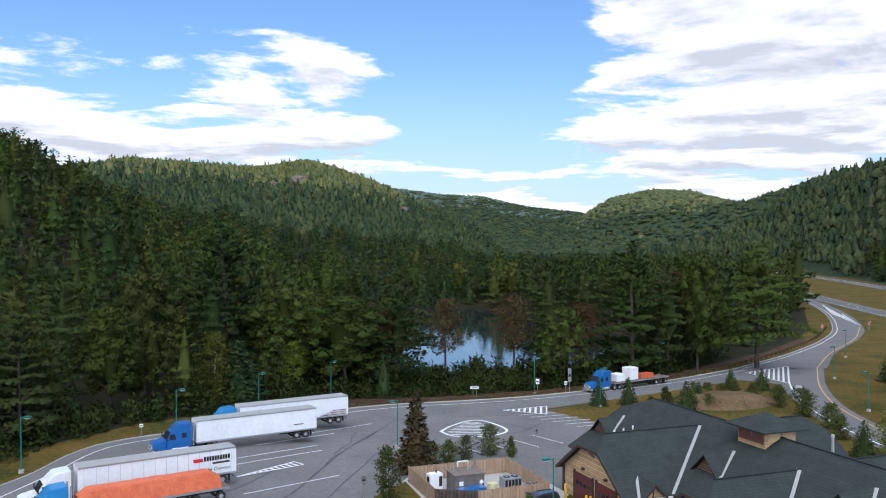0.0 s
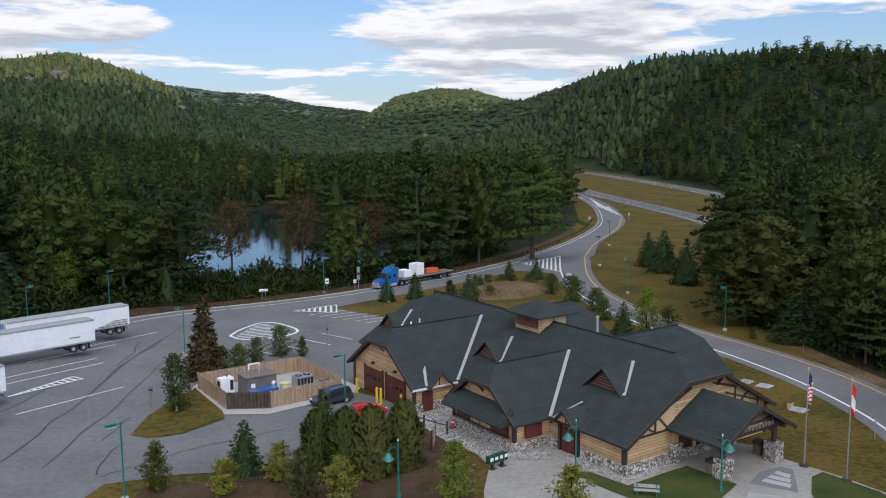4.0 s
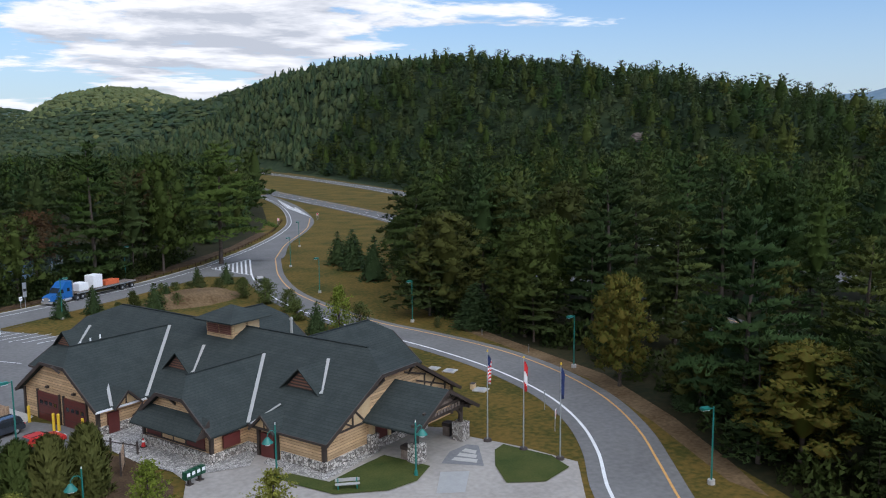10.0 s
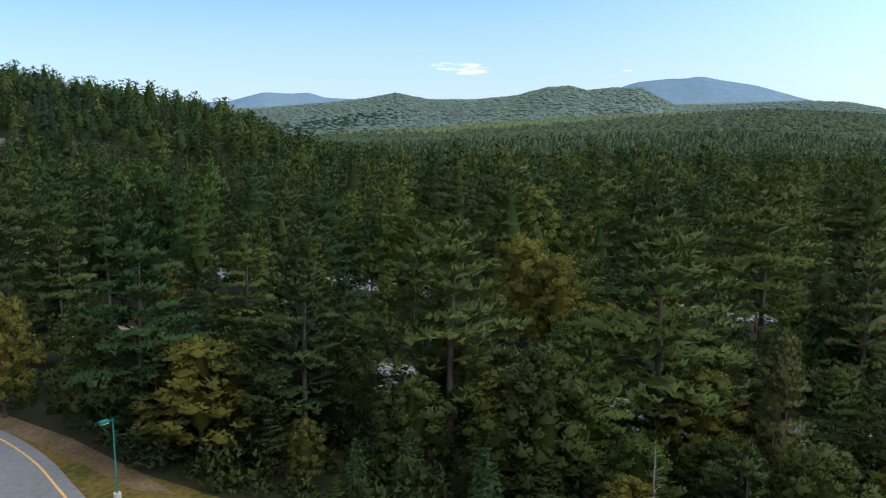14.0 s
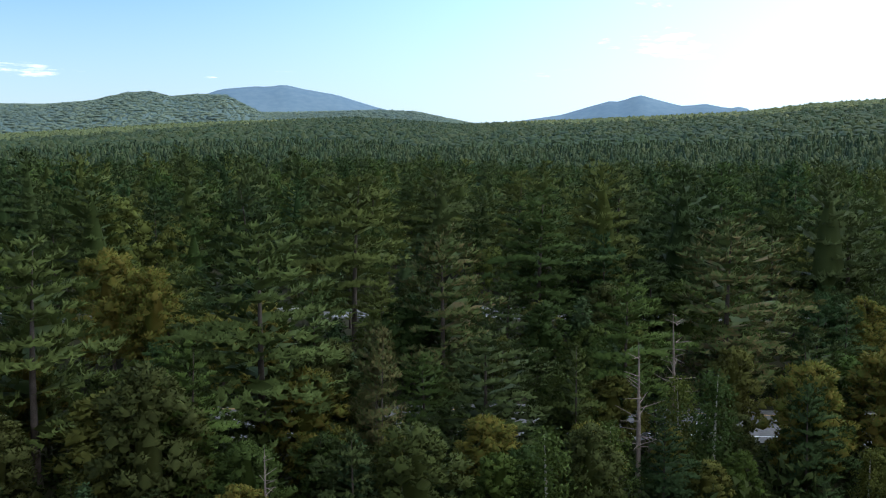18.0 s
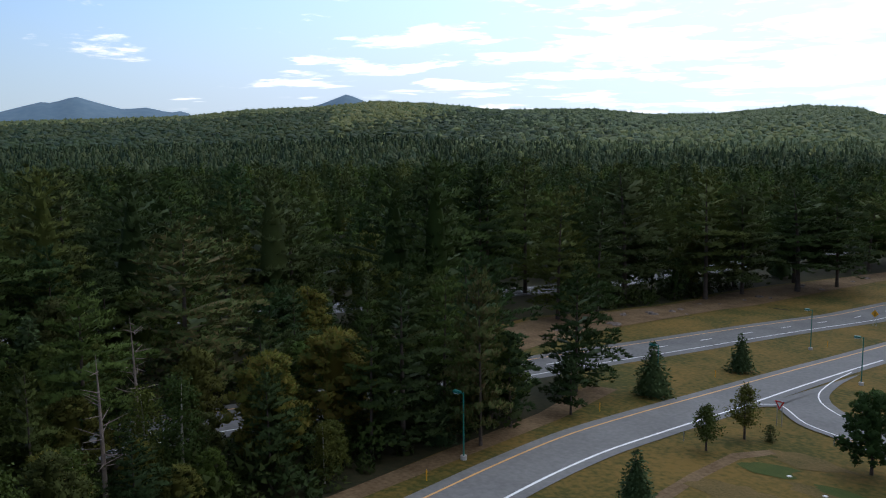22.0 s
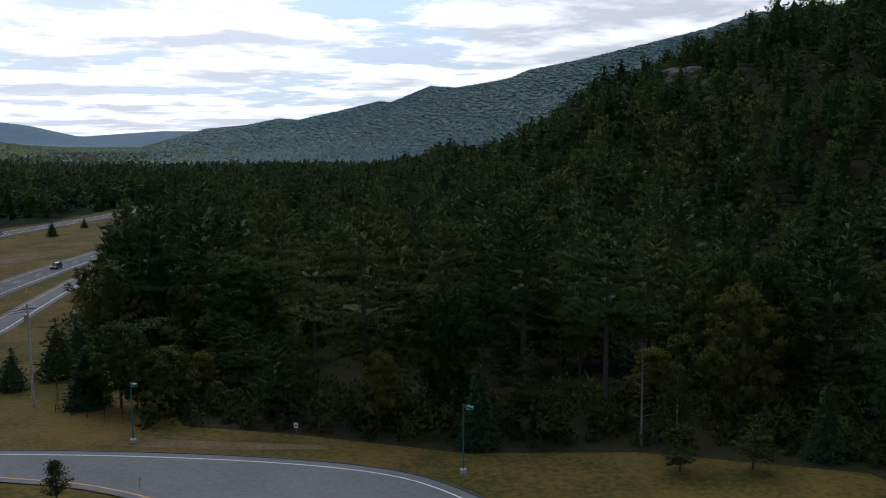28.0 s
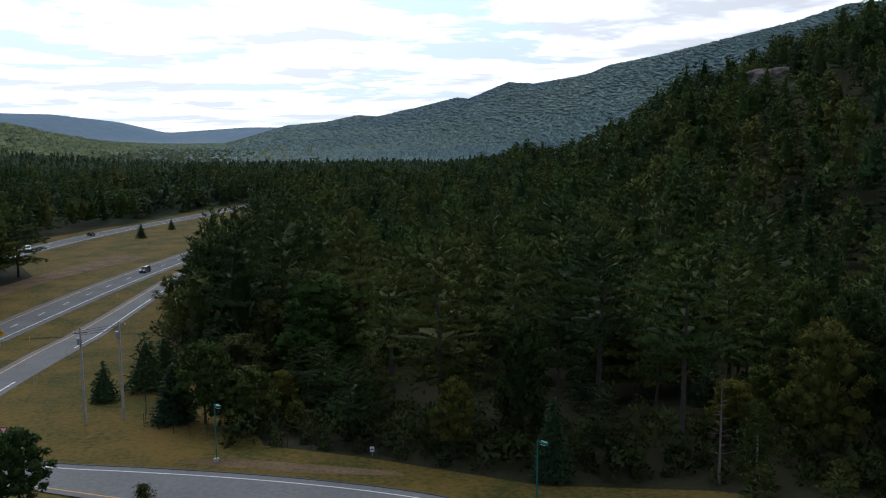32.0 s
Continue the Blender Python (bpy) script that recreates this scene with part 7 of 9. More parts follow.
    pz = land(px, py) - 0.15 + 1.9 * smooth((1.02 - np.hypot(bx, by) - 0.2 * rise) * 1.6) + 0.25 * rise * (np.hypot(bx, by) < 0.9)
    quads = [(i * n + k, i * n + k + 1, (i + 1) * n + k + 1, (i + 1) * n + k) for i in range(n - 1) for k in range(n - 1)]
    tagged(mesh_object("earth_bank", np.column_stack([px, py, pz]), quads, M_earth, smooth_faces=True), "low bank of bare earth and stones", "bank", kind="structure")
    area("bare_bank", [(80, -97), (95, -112), (98, -134), (93, -148), (89, -172), (88, -193), (82, -214), (74, -236), (64, -266), (56, -262), (65, -236), (72, -206), (79, -172), (82.5, -136), (82, -112)], 0.13, M_earth, "brown earth bank beside the highway", "bank", 4.0)
    area("bare_bank", [(56, -262), (64, -266), (48, -310), (36, -300)], 0.13, M_earth, "brown earth bank beside the highway", "bank", 4.0)
    area("worn_path", [(34.2, -64), (35.8, -64), (36.2, -74), (36, -83), (33.4, -87.6), (32.4, -86.6), (34.6, -82), (34.8, -74)], 0.05, M_earth, "worn earth path across the grass", "path", 2.0)
    for cx, cy, wide, deep, turn in ((22.5, -77.6, 5.2, 2.2, 3), (11.5, -75.4, 4.6, 2.4, 1), (29.5, -72.0, 4.8, 3.2, 2), (18, -70, 6.0, 2.6, 5), (29.5, -86, 4.0, 2.0, 4)):
        area("dry_patch", [(cx + wide * math.cos(q * 0.2244) * (1 + 0.25 * math.sin(3 * q * 0.2244 + turn) + 0.16 * math.sin(8 * q * 0.2244)), cy + deep * math.sin(q * 0.2244) * (1 + 0.25 * math.sin(2 * q * 0.2244 + turn) + 0.12 * math.sin(9 * q * 0.2244))) for q in range(28)], 0.06, M_straw, "straw-coloured dry patch of grass", "grass", 1.5)
    area("green_patch", [(31 + 2.6 * math.cos(q * 0.2244) * (1 + 0.22 * math.sin(3 * q * 0.2244 + 1) + 0.12 * math.sin(7 * q * 0.2244)), -81 + 2.3 * math.sin(q * 0.2244) * (1 + 0.22 * math.sin(2 * q * 0.2244 + 1))) for q in range(28)], 0.068, M_turf, "darker green patch of grass", "grass", 1.5)
    area("green_patch", [(17 + 3.2 * math.cos(q * 0.2244) * (1 + 0.22 * math.sin(3 * q * 0.2244 + 2) + 0.12 * math.sin(7 * q * 0.2244)), -76.2 + 1.5 * math.sin(q * 0.2244) * (1 + 0.22 * math.sin(2 * q * 0.2244 + 2))) for q in range(28)], 0.068, M_turf, "darker green patch of grass", "grass", 1.5)
    area("green_patch", [(24 + 2.6 * math.cos(q * 0.2244) * (1 + 0.22 * math.sin(3 * q * 0.2244 + 4) + 0.12 * math.sin(7 * q * 0.2244)), -79.5 + 1.0 * math.sin(q * 0.2244) * (1 + 0.22 * math.sin(2 * q * 0.2244 + 4))) for q in range(28)], 0.068, M_turf, "darker green patch of grass", "grass", 1.5)
    area("gravel_verge", [(9.8, -98.2), (5, -98.6), (-4, -94.2), (-14, -89), (-15, -87.2), (-4, -91), (4, -95)], 0.05, M_earth, "gravelly verge by the kerb", "verge", 2.0)
    area("brown_verge", [(55.2, -40), (56.8, -60), (58.5, -80), (62, -96), (58, -97), (55.4, -80), (54.2, -60), (53, -40)], 0.05, M_earth, "brown needle-strewn verge", "verge", 3.0)
    area("brown_verge", [(79, 108), (77.5, 92), (76, 74), (70, 58), (64, 46), (60.5, 40), (60.5, 44), (67, 58), (73, 74), (75, 92), (76.5, 108)], 0.05, M_earth, "brown needle-strewn verge", "verge", 3.0)
    area("brown_verge", [(-33, 142), (-16, 156), (2, 161), (22, 168), (48, 185), (84, 222), (104, 250), (106, 248), (86, 218.5), (49, 181), (23, 165), (2, 156.8), (-14.5, 150.2), (-31.8, 134)], 0.06, M_mulch, "brown verge under the wooden guard rail", "verge", 3.0)


build_grounds()


def build_guard_rail():
    line = curve([(-34, 133), (-15.2, 150.2), (-7, 154.8), (1.4, 157), (11.8, 160.2), (22.6, 165.2), (35, 172.6), (48.4, 181), (65.4, 195.2), (86.2, 218.6), (107, 247), (124.6, 278)], 3.0)
    line = line[::1]
    ob = empty("guard_rail", Matrix(), "rustic brown timber guard rail on posts", "guard rail")
    post = None
    for k, p in enumerate(line):
        z = land1(*p)
        if post is None:
            post = part("post", block(-0.11, 0.11, -0.11, 0.11, -0.3, 0.85, 0.02), M_mulch, ob)
            post.location = (*p, z)
        else:
            o = new("post", post.data)
            o.parent, o.location = ob, (*p, z)
        if k + 1 < len(line):
            q = line[k + 1]
            part("rail", beam((*p, z + 0.62), (*q, land1(*q) + 0.62), 0.1, 0.24), M_mulch, ob)


build_guard_rail()


# ---- service yard ----
def build_yard():
    Y = empty("yard_fence", pose(33.1, 66.2, 0, 0, 0, PH), "board fence of tan planks round the service yard", "fence")
    H = 2.05
    a = [(-9.2, 37.0), (-9.2, 48.0), (-22.2, 48.0), (-22.2, 38.4), (-18.4, 35.6), (-9.2, 36.4)]
    segs = [((-9.2, 36.4), (-9.2, 48.0)), ((-9.2, 48.0), (-22.2, 48.0)), ((-22.2, 48.0), (-22.2, 38.6)), ((-18.0, 36.0), (-9.2, 36.4))]
    for p, q in segs:
        p, q = Vector((*p, 0)), Vector((*q, 0))
        n = max(1, round((q - p).length / 2.4))
        for k in range(n):
            s, e = p + (q - p) * k / n, p + (q - p) * (k + 1) / n
            d = (e - s).normalized()
            pn = part("fence_panel", block(0, (e - s).length, -0.03, 0.03, 0.2, H), M_wood, Y)
            pn.matrix_basis = Matrix.Translation(s) @ Matrix.Rotation(math.atan2(d.y, d.x), 4, "Z")
            part("post", block(s.x - 0.08, s.x + 0.08, s.y - 0.08, s.y + 0.08, 0, H + 0.1), M_wood, Y)
            for zz in (0.55, 1.75):
                part("rail", beam(s + Vector((0.06, 0.06, zz)), e + Vector((0.06, 0.06, zz)), 0.07, 0.1), M_wood, Y)
    gate = part("gate", beam((-22.2, 38.6, 1.1), (-18.0, 36.0, 1.1), 0.06, 1.8), M_bark, Y, "weathered dark brown double gate")
    for k in range(12):
        t = (k + 0.5) / 12
        part("board", block(-22.2 + 4.2 * t - 0.15, -22.2 + 4.2 * t + 0.13, 38.52 - 2.6 * t - 0.1, 38.52 - 2.6 * t - 0.02, 0.15, 2.0), M_bark, gate)
    m = lambda u, v, a=0: pose(33.1, 66.2, 0, 0, 0, PH) @ pose(u, v, 0.14, 0, 0, a)
    T = empty("fuel_tank", m(-17.2, 42.0), "brown steel fuel tank with vents and warning plates", "tank")
    part("body", block(-1.85, 1.85, -1.4, 1.4, 0.1, 2.4, 0.06), M_tank, T)
    part("lid", block(-1.95, 1.95, -1.5, 1.5, 2.4, 2.5), M_greywood, T)
    for x, y in ((-1.4, 0.3), (-0.8, 0.6), (0.2, -0.4), (1.4, 0.5), (1.7, 0.7), (0.9, 0.6)):
        part("vent_pipe", tube((x, y, 2.4), (x, y, 3.5), 0.06), M_metal, T)
    part("white_pipe", join(beam((-0.9, 0.2, 3.6), (0.4, 0.2, 3.6), 0.14), beam((0.4, 0.2, 2.4), (0.4, 0.2, 3.6), 0.14), beam((-0.9, 0.2, 3.0), (-0.9, 0.2, 3.6), 0.14)), M_signwhite, T, "white painted vent pipe")
    part("plate", block(-1.3, -0.8, -1.43, -1.4, 1.2, 1.7), M_signwhite, T)
    part("plate", block(0.9, 1.5, -1.43, -1.4, 0.4, 0.9), M_signwhite, T)
    part("warning_diamond", beam((1.3, -1.43, 1.3), (1.6, -1.43, 1.6), 0.03, 0.42), M_signwhite, T)
    for u, v, s, nm in ((-11.6, 41.6, 0.85, "large"), (-9.9, 39.4, 0.62, "small")):
        A = empty("cooling_unit", m(u, v), "grey rooftop-style cooling unit with round fans on top", "air conditioner", "cooling units")
        part("casing", block(-1.3 * s, 1.3 * s, -0.95 * s, 0.95 * s, 0.1, 1.65 * s, 0.03), M_metal, A)
        for k in (-0.62, 0.62):
            f = part("fan", tube((k * s, 0, 1.65 * s), (k * s, 0, 1.72 * s), 0.52 * s, 0.5 * s, 16), M_black, A)
            part("fan_guard", tube((k * s, 0, 1.72 * s), (k * s, 0, 1.75 * s), 0.2 * s, 0.2 * s, 10), M_metal, f)
        for k in range(5):
            part("grille", block((-1.2 + 0.5 * k) * s, (-0.82 + 0.5 * k) * s, -0.98 * s, -0.95 * s, 0.3 * s, 1.45 * s), M_black, A)
    A = empty("generator", m(-20.6, 43.2, 8) @ Matrix.Diagonal((1.05, 1.05, 1.3, 1)), "white and black standby generator", "generator")
    part("casing", block(-0.8, 0.8, -0.5, 0.5, 0.2, 1.75, 0.05), M_signwhite, A)
    part("base", block(-0.85, 0.85, -0.55, 0.55, 0, 0.2), M_black, A)
    part("grille", block(0.3, 0.7, -0.53, -0.5, 0.6, 1.5), M_black, A)
    part("grille", block(-0.83, -0.8, -0.3, 0.3, 0.6, 1.5), M_black, A)
    part("exhaust", tube((0.2, 0, 1.75), (0.2, 0, 2.0), 0.08), M_black, A)
    A = empty("skip", m(-17.4, 39.6, 8), "dark blue low waste skip", "skip")
    part("body", prism([(-1.6, -0.7, 1.1), (1.6, -0.7, 1.1), (1.4, 0.7, 1.1), (-1.4, 0.7, 1.1)], (0, 0, -1.0)), M_blue, A)
    part("lid", beam((-1.6, 0, 1.14), (1.6, 0, 1.2), 1.45, 0.06), M_blue, A)
    A = empty("barrel", m(-14.9, 39.3), "pale yellow plastic barrel", "barrel")
    part("body", tube((0, 0, 0), (0, 0, 1.5), 0.5, 0.55, 16), M_barrel, A)
    part("rim", tube((0, 0, 1.5), (0, 0, 1.58), 0.58, 0.58, 16), M_barrel, A)


build_yard()


# ---- vehicles ----
def side(points, y0, y1, bevel=0.0):
    """A solid from a side view (x, z), from y0 to y1."""
    bm = prism([(x, y0, z) for x, z in points], (0, y1 - y0, 0))
    if bevel:
        bmesh.ops.bevel(bm, geom=bm.edges[:], offset=bevel, segments=2, affect="EDGES")
    return bm


def wheel(parent, x, y, r, w):
    o = part("wheel", tube((x, y - w / 2, r), (x, y + w / 2, r), r, r, 18), M_black, parent)
    for s in (1, -1):
        part("rim", tube((x, y + s * w * 0.42, r), (x, y + s * (w / 2 + 0.02), r), r * 0.55, r * 0.45, 12), M_chrome, o)


def tractor(name, m, colour, label, sleeper=True):
    V = empty(name, m, label, "lorry")
    part("hood", side([(0.0, 0.75), (0.05, 1.45), (-0.25, 1.7), (-1.75, 2.0), (-1.75, 0.75)], -1.05, 1.05, 0.12), colour, V)
    part("grille", block(-0.02, 0.09, -0.55, 0.55, 0.8, 1.5, 0.04), M_chrome, V)
    part("bumper", block(-0.35, 0.16, -1.2, 1.2, 0.4, 0.82, 0.08), M_chrome, V)
    for s in (1, -1):
        part("headlight", block(-0.2, 0.08, s * 0.75 - 0.17, s * 0.75 + 0.17, 1.0, 1.25, 0.04), M_signwhite, V)
    cab = part("cab", side([(-1.75, 0.7), (-1.75, 2.0), (-2.35, 2.95), (-3.1, 3.15), (-3.1, 0.7)], -1.2, 1.2, 0.1), colour, V)
    part("windscreen", prism([(-1.73, -1.0, 2.06), (-1.73, 1.0, 2.06), (-2.28, 0.95, 2.9), (-2.28, -0.95, 2.9)], (0.03, 0, 0.02)), M_glass, cab)
    for s in (1, -1):
        part("side_window", block(-2.9, -2.15, s * 1.19, s * 1.22, 1.95, 2.65), M_glass, cab)
        part("mirror", block(-1.85, -1.7, s * 1.45, s * 1.6, 1.9, 2.5, 0.03), M_black, V)
        part("exhaust", tube((-5.25, s * 1.0, 0.9), (-5.25, s * 1.0, 3.9), 0.09), M_chrome, V)
        part("fuel_tank", tube((-2.4, s * 1.0, 0.62), (-4.6, s * 1.0, 0.62), 0.32, 0.32, 14), M_chrome, V)
        part("fender", side([(-0.6, 0.75), (-0.75, 1.15), (-1.65, 1.15), (-1.85, 0.75)], s * 1.0 - 0.22, s * 1.0 + 0.22), colour, V)
    part("sleeper", side([(-2.6, 3.05), (-3.4, 3.85), (-5.0, 3.95), (-5.0, 0.8), (-3.05, 0.8)], -1.22, 1.22, 0.1), colour, V)
    for s in (1, -1):
        part("sleeper_window", block(-4.3, -3.7, s * 1.21, s * 1.24, 2.1, 2.7), M_glass, V)
    part("chassis", block(-8.0, -0.4, -0.45, 0.45, 0.6, 0.9), M_black, V)
    part("fifth_wheel", block(-7.4, -6.2, -0.5, 0.5, 0.9, 1.1), M_black, V)
    for s in (1, -1):
        wheel(V, -1.2, s * 1.0, 0.52, 0.32)
        for x in (-6.1, -7.4):
            wheel(V, x, s * 0.93, 0.52, 0.6)
    return V


def box_trailer(name, m, length, label, logo=0):
    V = empty(name, m, label, "trailer", "parked trailers")
    part("box", block(-length, 0, -1.3, 1.3, 1.15, 4.1, 0.04), M_trailer, V)
    part("top_rail", join(block(-length, 0, 1.28, 1.33, 3.95, 4.12), block(-length, 0, -1.33, -1.28, 3.95, 4.12)), M_metal, V)
    part("bottom_rail", join(block(-length, 0, 1.28, 1.34, 1.1, 1.3), block(-length, 0, -1.34, -1.28, 1.1, 1.3)), M_metal, V)
    part("roof_sheet", block(-length + 0.02, -0.02, -1.27, 1.27, 4.1, 4.125), M_flash, V, "grey roof sheet")
    n = 14 if logo else 0
    for k in range(n):
        x = -length * (k + 0.5) / n
        for s in (1, -1):
            part("panel_rib", block(x - 0.018, x + 0.018, min(s * 1.295, s * 1.308), max(s * 1.295, s * 1.308), 1.3, 3.95), M_metal, V)
    part("rear_door", block(-length - 0.05, -length, -1.22, 1.22, 1.25, 4.0, 0.02), M_trailer, V)
    part("rear_bumper", join(block(-length, -length + 0.1, -1.1, 1.1, 0.5, 0.65), block(-length, -length + 0.1, -0.7, -0.6, 0.6, 1.2), block(-length, -length + 0.1, 0.6, 0.7, 0.6, 1.2)), M_metal, V)
    part("chassis", block(-length + 0.6, -length + 5.2, -0.6, 0.6, 0.75, 1.12), M_black, V)
    for s in (1, -1):
        part("landing_leg", block(-3.2, -3.0, s * 0.8 - 0.1, s * 0.8 + 0.1, 0.05, 1.15), M_metal, V)
        for x in (-length + 1.6, -length + 2.95):
            wheel(V, x, s * 0.95, 0.52, 0.6)
        part("mud_flap", block(-length + 0.75, -length + 0.8, s * 0.95 - 0.3, s * 0.95 + 0.3, 0.2, 1.0), M_black, V)
    if logo:
        s = 1.32
        part("logo_block", block(-length + 3.9, -length + 5.0, s, s + 0.012, 2.85, 3.25), M_signred, V, "red and white logo bars")
        for k in range(10):
            part("logo_bar", block(-length + 0.75 + k * 0.31, -length + 1.0 + k * 0.31, s, s + 0.012, 2.85 + 0.02, 3.4), M_black, V)
        part("lettering_bar", block(-length + 0.8, -length + 2.8, s, s + 0.012, 2.45, 2.68), M_trim, V)
        words = bpy.data.curves.new("slogan", "FONT")
        words.body, words.size, words.extrude, words.shear = "We go the Distance", 0.56, 0.004, 0.3
        words.materials.append(M_trim)
        sign = new("slogan", words)
        sign.parent = V
        sign.matrix_basis = Matrix.Translation((-length + 5.3, s + 0.004, 1.72)) @ Matrix.Rotation(math.pi, 4, "Z") @ Matrix.Rotation(math.pi / 2, 4, "X")
    elif length < 17.1 and "light" in label:
        for k in range(5):
            part("graphic_stripe", block(-length + 0.3, -length + 4.6 - 0.5 * k, 1.302, 1.312, 1.35 + 0.16 * k, 1.45 + 0.16 * k), (M_maroon, M_flash)[k % 2], V, "maroon and grey graphic stripe")
    else:
        part("lettering_bar", block(-length + 2.0, -length + 3.4, 1.302, 1.312, 2.0, 2.12), M_trim, V)
    return V


def flatbed(name, m, length, load, label):
    V = empty(name, m, label, "trailer")
    part("deck", block(-length, 0, -1.3, 1.3, 1.25, 1.45), M_greywood, V, "worn timber deck")
    part("side_rail", join(block(-length, 0, 1.28, 1.36, 1.2, 1.42), block(-length, 0, -1.36, -1.28, 1.2, 1.42)), M_metal, V)
    part("beam", join(block(-length + 0.5, -1.0, 0.35, 0.5, 0.8, 1.25), block(-length + 0.5, -1.0, -0.5, -0.35, 0.8, 1.25)), M_black, V)
    for s in (1, -1):
        for x in (-length + 0.9, -length + 3.6):
            wheel(V, x, s * 0.95, 0.5, 0.6)
        part("landing_leg", block(-4.2, -4.0, s * 0.8 - 0.1, s * 0.8 + 0.1, 0.05, 1.25), M_metal, V)
    part("rear_light", block(-length - 0.03, -length, -1.2, 1.2, 1.25, 1.4), M_signred, V)
    if load == "tarp":
        bm = bmesh.new()
        bmesh.ops.create_grid(bm, x_segments=30, y_segments=8, size=0.5)
        for v in bm.verts:
            x, y = v.co.x, v.co.y
            edge = max(0.0, abs(y) * 2 - 0.72) / 0.28
            v.co = (-length / 2 + 0.3 + x * (length - 1.2), y * 2.7, 1.45 + 1.75 * (1 - edge ** 1.5) * (1 - 0.35 * smooth((abs(x) - 0.42) / 0.08)) + 0.1 * noise.noise((x * 14, y * 4, 0)))
        part("tarpaulin", bm, M_tarp, V, "orange tarpaulin over a low load")
        for k in range(7):
            part("strap", block(-length * (k + 0.8) / 7.4, -length * (k + 0.8) / 7.4 + 0.06, -1.37, 1.37, 1.4, 1.44), M_black, V)
    return V


def on_land(x, y, a):
    return pose(x, y, land1(x, y) + 0.09, 0, 0, a)


def build_trucks():
    def near_side(x, y, ang, back, across=1.3):
        """Pose from the rear corner on the near side, heading ang."""
        d = Vector((math.cos(radians(ang)), math.sin(radians(ang)), 0))
        n = Vector((-d.y, d.x, 0))
        p = Vector((x, y, 0)) + d * back - n * across
        return p.x, p.y, ang
    x, y, a = near_side(-18.1, 121.8, 211, 17.0)
    box_trailer("box_trailer", on_land(x, y, a), 17.0, "plain white box trailer hitched to a blue lorry")
    d = Vector((math.cos(radians(a)), math.sin(radians(a))))
    tractor("lorry", on_land(x + d.x * 5.6, y + d.y * 5.6, a), M_blue, "blue long-haul lorry cab with sleeper")
    x, y, a = near_side(-14.7, 131.8, 211, 17.0)
    box_trailer("box_trailer", on_land(x, y, a), 17.0, "white box trailer with a light blue lorry")
    d = Vector((math.cos(radians(a)), math.sin(radians(a))))
    tractor("lorry", on_land(x + d.x * 5.6, y + d.y * 5.6, a), M_skyblue, "light blue long-haul lorry cab with sleeper")
    x, y, a = near_side(-24.1, 99.2, 213, 17.2)
    box_trailer("box_trailer", on_land(x, y, a), 17.2, "white box trailer with a dark logo on its side", 1)
    d = Vector((math.cos(radians(a)), math.sin(radians(a))))
    tractor("lorry", on_land(x + d.x * 5.6, y + d.y * 5.6, a), M_cabwhite, "white long-haul lorry cab with sleeper")
    x, y, a = near_side(-23.2, 92.5, 213, 15.6)
    flatbed("flatbed_trailer", on_land(x, y, a), 15.6, "tarp", "flatbed trailer loaded under an orange tarpaulin")
    d = Vector((math.cos(radians(a)), math.sin(radians(a))))
    tractor("lorry", on_land(x + d.x * 5.6, y + d.y * 5.6, a), M_skyblue, "light blue lorry cab")
    x, y, a = near_side(46.6, 173.0, 213.5, 15.2, 1.3)
    x, y = x - 0.6, y + 1.6
    flatbed("flatbed_trailer", on_land(x, y, a), 15.4, "crates", "open flatbed trailer behind a blue lorry")
    d = Vector((math.cos(radians(a)), math.sin(radians(a))))
    n = Vector((-d.y, d.x))
    z = land1(x, y) + 0.09 + 1.45
    tractor("lorry", on_land(x + d.x * 5.9, y + d.y * 5.9, a), M_blue, "blue long-haul lorry cab on the slip road")
    for k, (back, w, l, h, mat, nm, lab) in enumerate([(2.0, 2.3, 2.4, 1.5, M_signwhite, "wrapped_crate", "white shrink-wrapped crate on the flatbed"), (5.6, 2.2, 2.4, 2.5, M_signwhite, "wrapped_crate", "tall white shrink-wrapped crate"),
                                                   (9.4, 1.0, 3.6, 1.0, M_tarp, "orange_bin", "orange steel bin strapped on the flatbed"), (9.7, 1.0, 3.6, 0.9, M_tarp, "orange_bin", "orange steel bin strapped on the flatbed")]):
        off = (0, 0, 0.6, -0.6)[k]
        p = Vector((x, y)) - d * back + n * off
        A = empty(nm, pose(p.x, p.y, z, 0, 0, a), lab, "crate", "flatbed load")
        part("body", block(-l / 2, l / 2, -w / 2, w / 2, 0.08, h, 0.08), mat, A)
        part("pallet", block(-l / 2, l / 2, -w / 2, w / 2, 0.0, 0.08), M_greywood, A)
        if k > 1:
            for q in range(3):
                part("rib", block(-l / 2 + 0.4 + q * 1.3, -l / 2 + 0.55 + q * 1.3, -w / 2 - 0.04, w / 2 + 0.04, 0.1, h), M_tarp, A)


build_trucks()


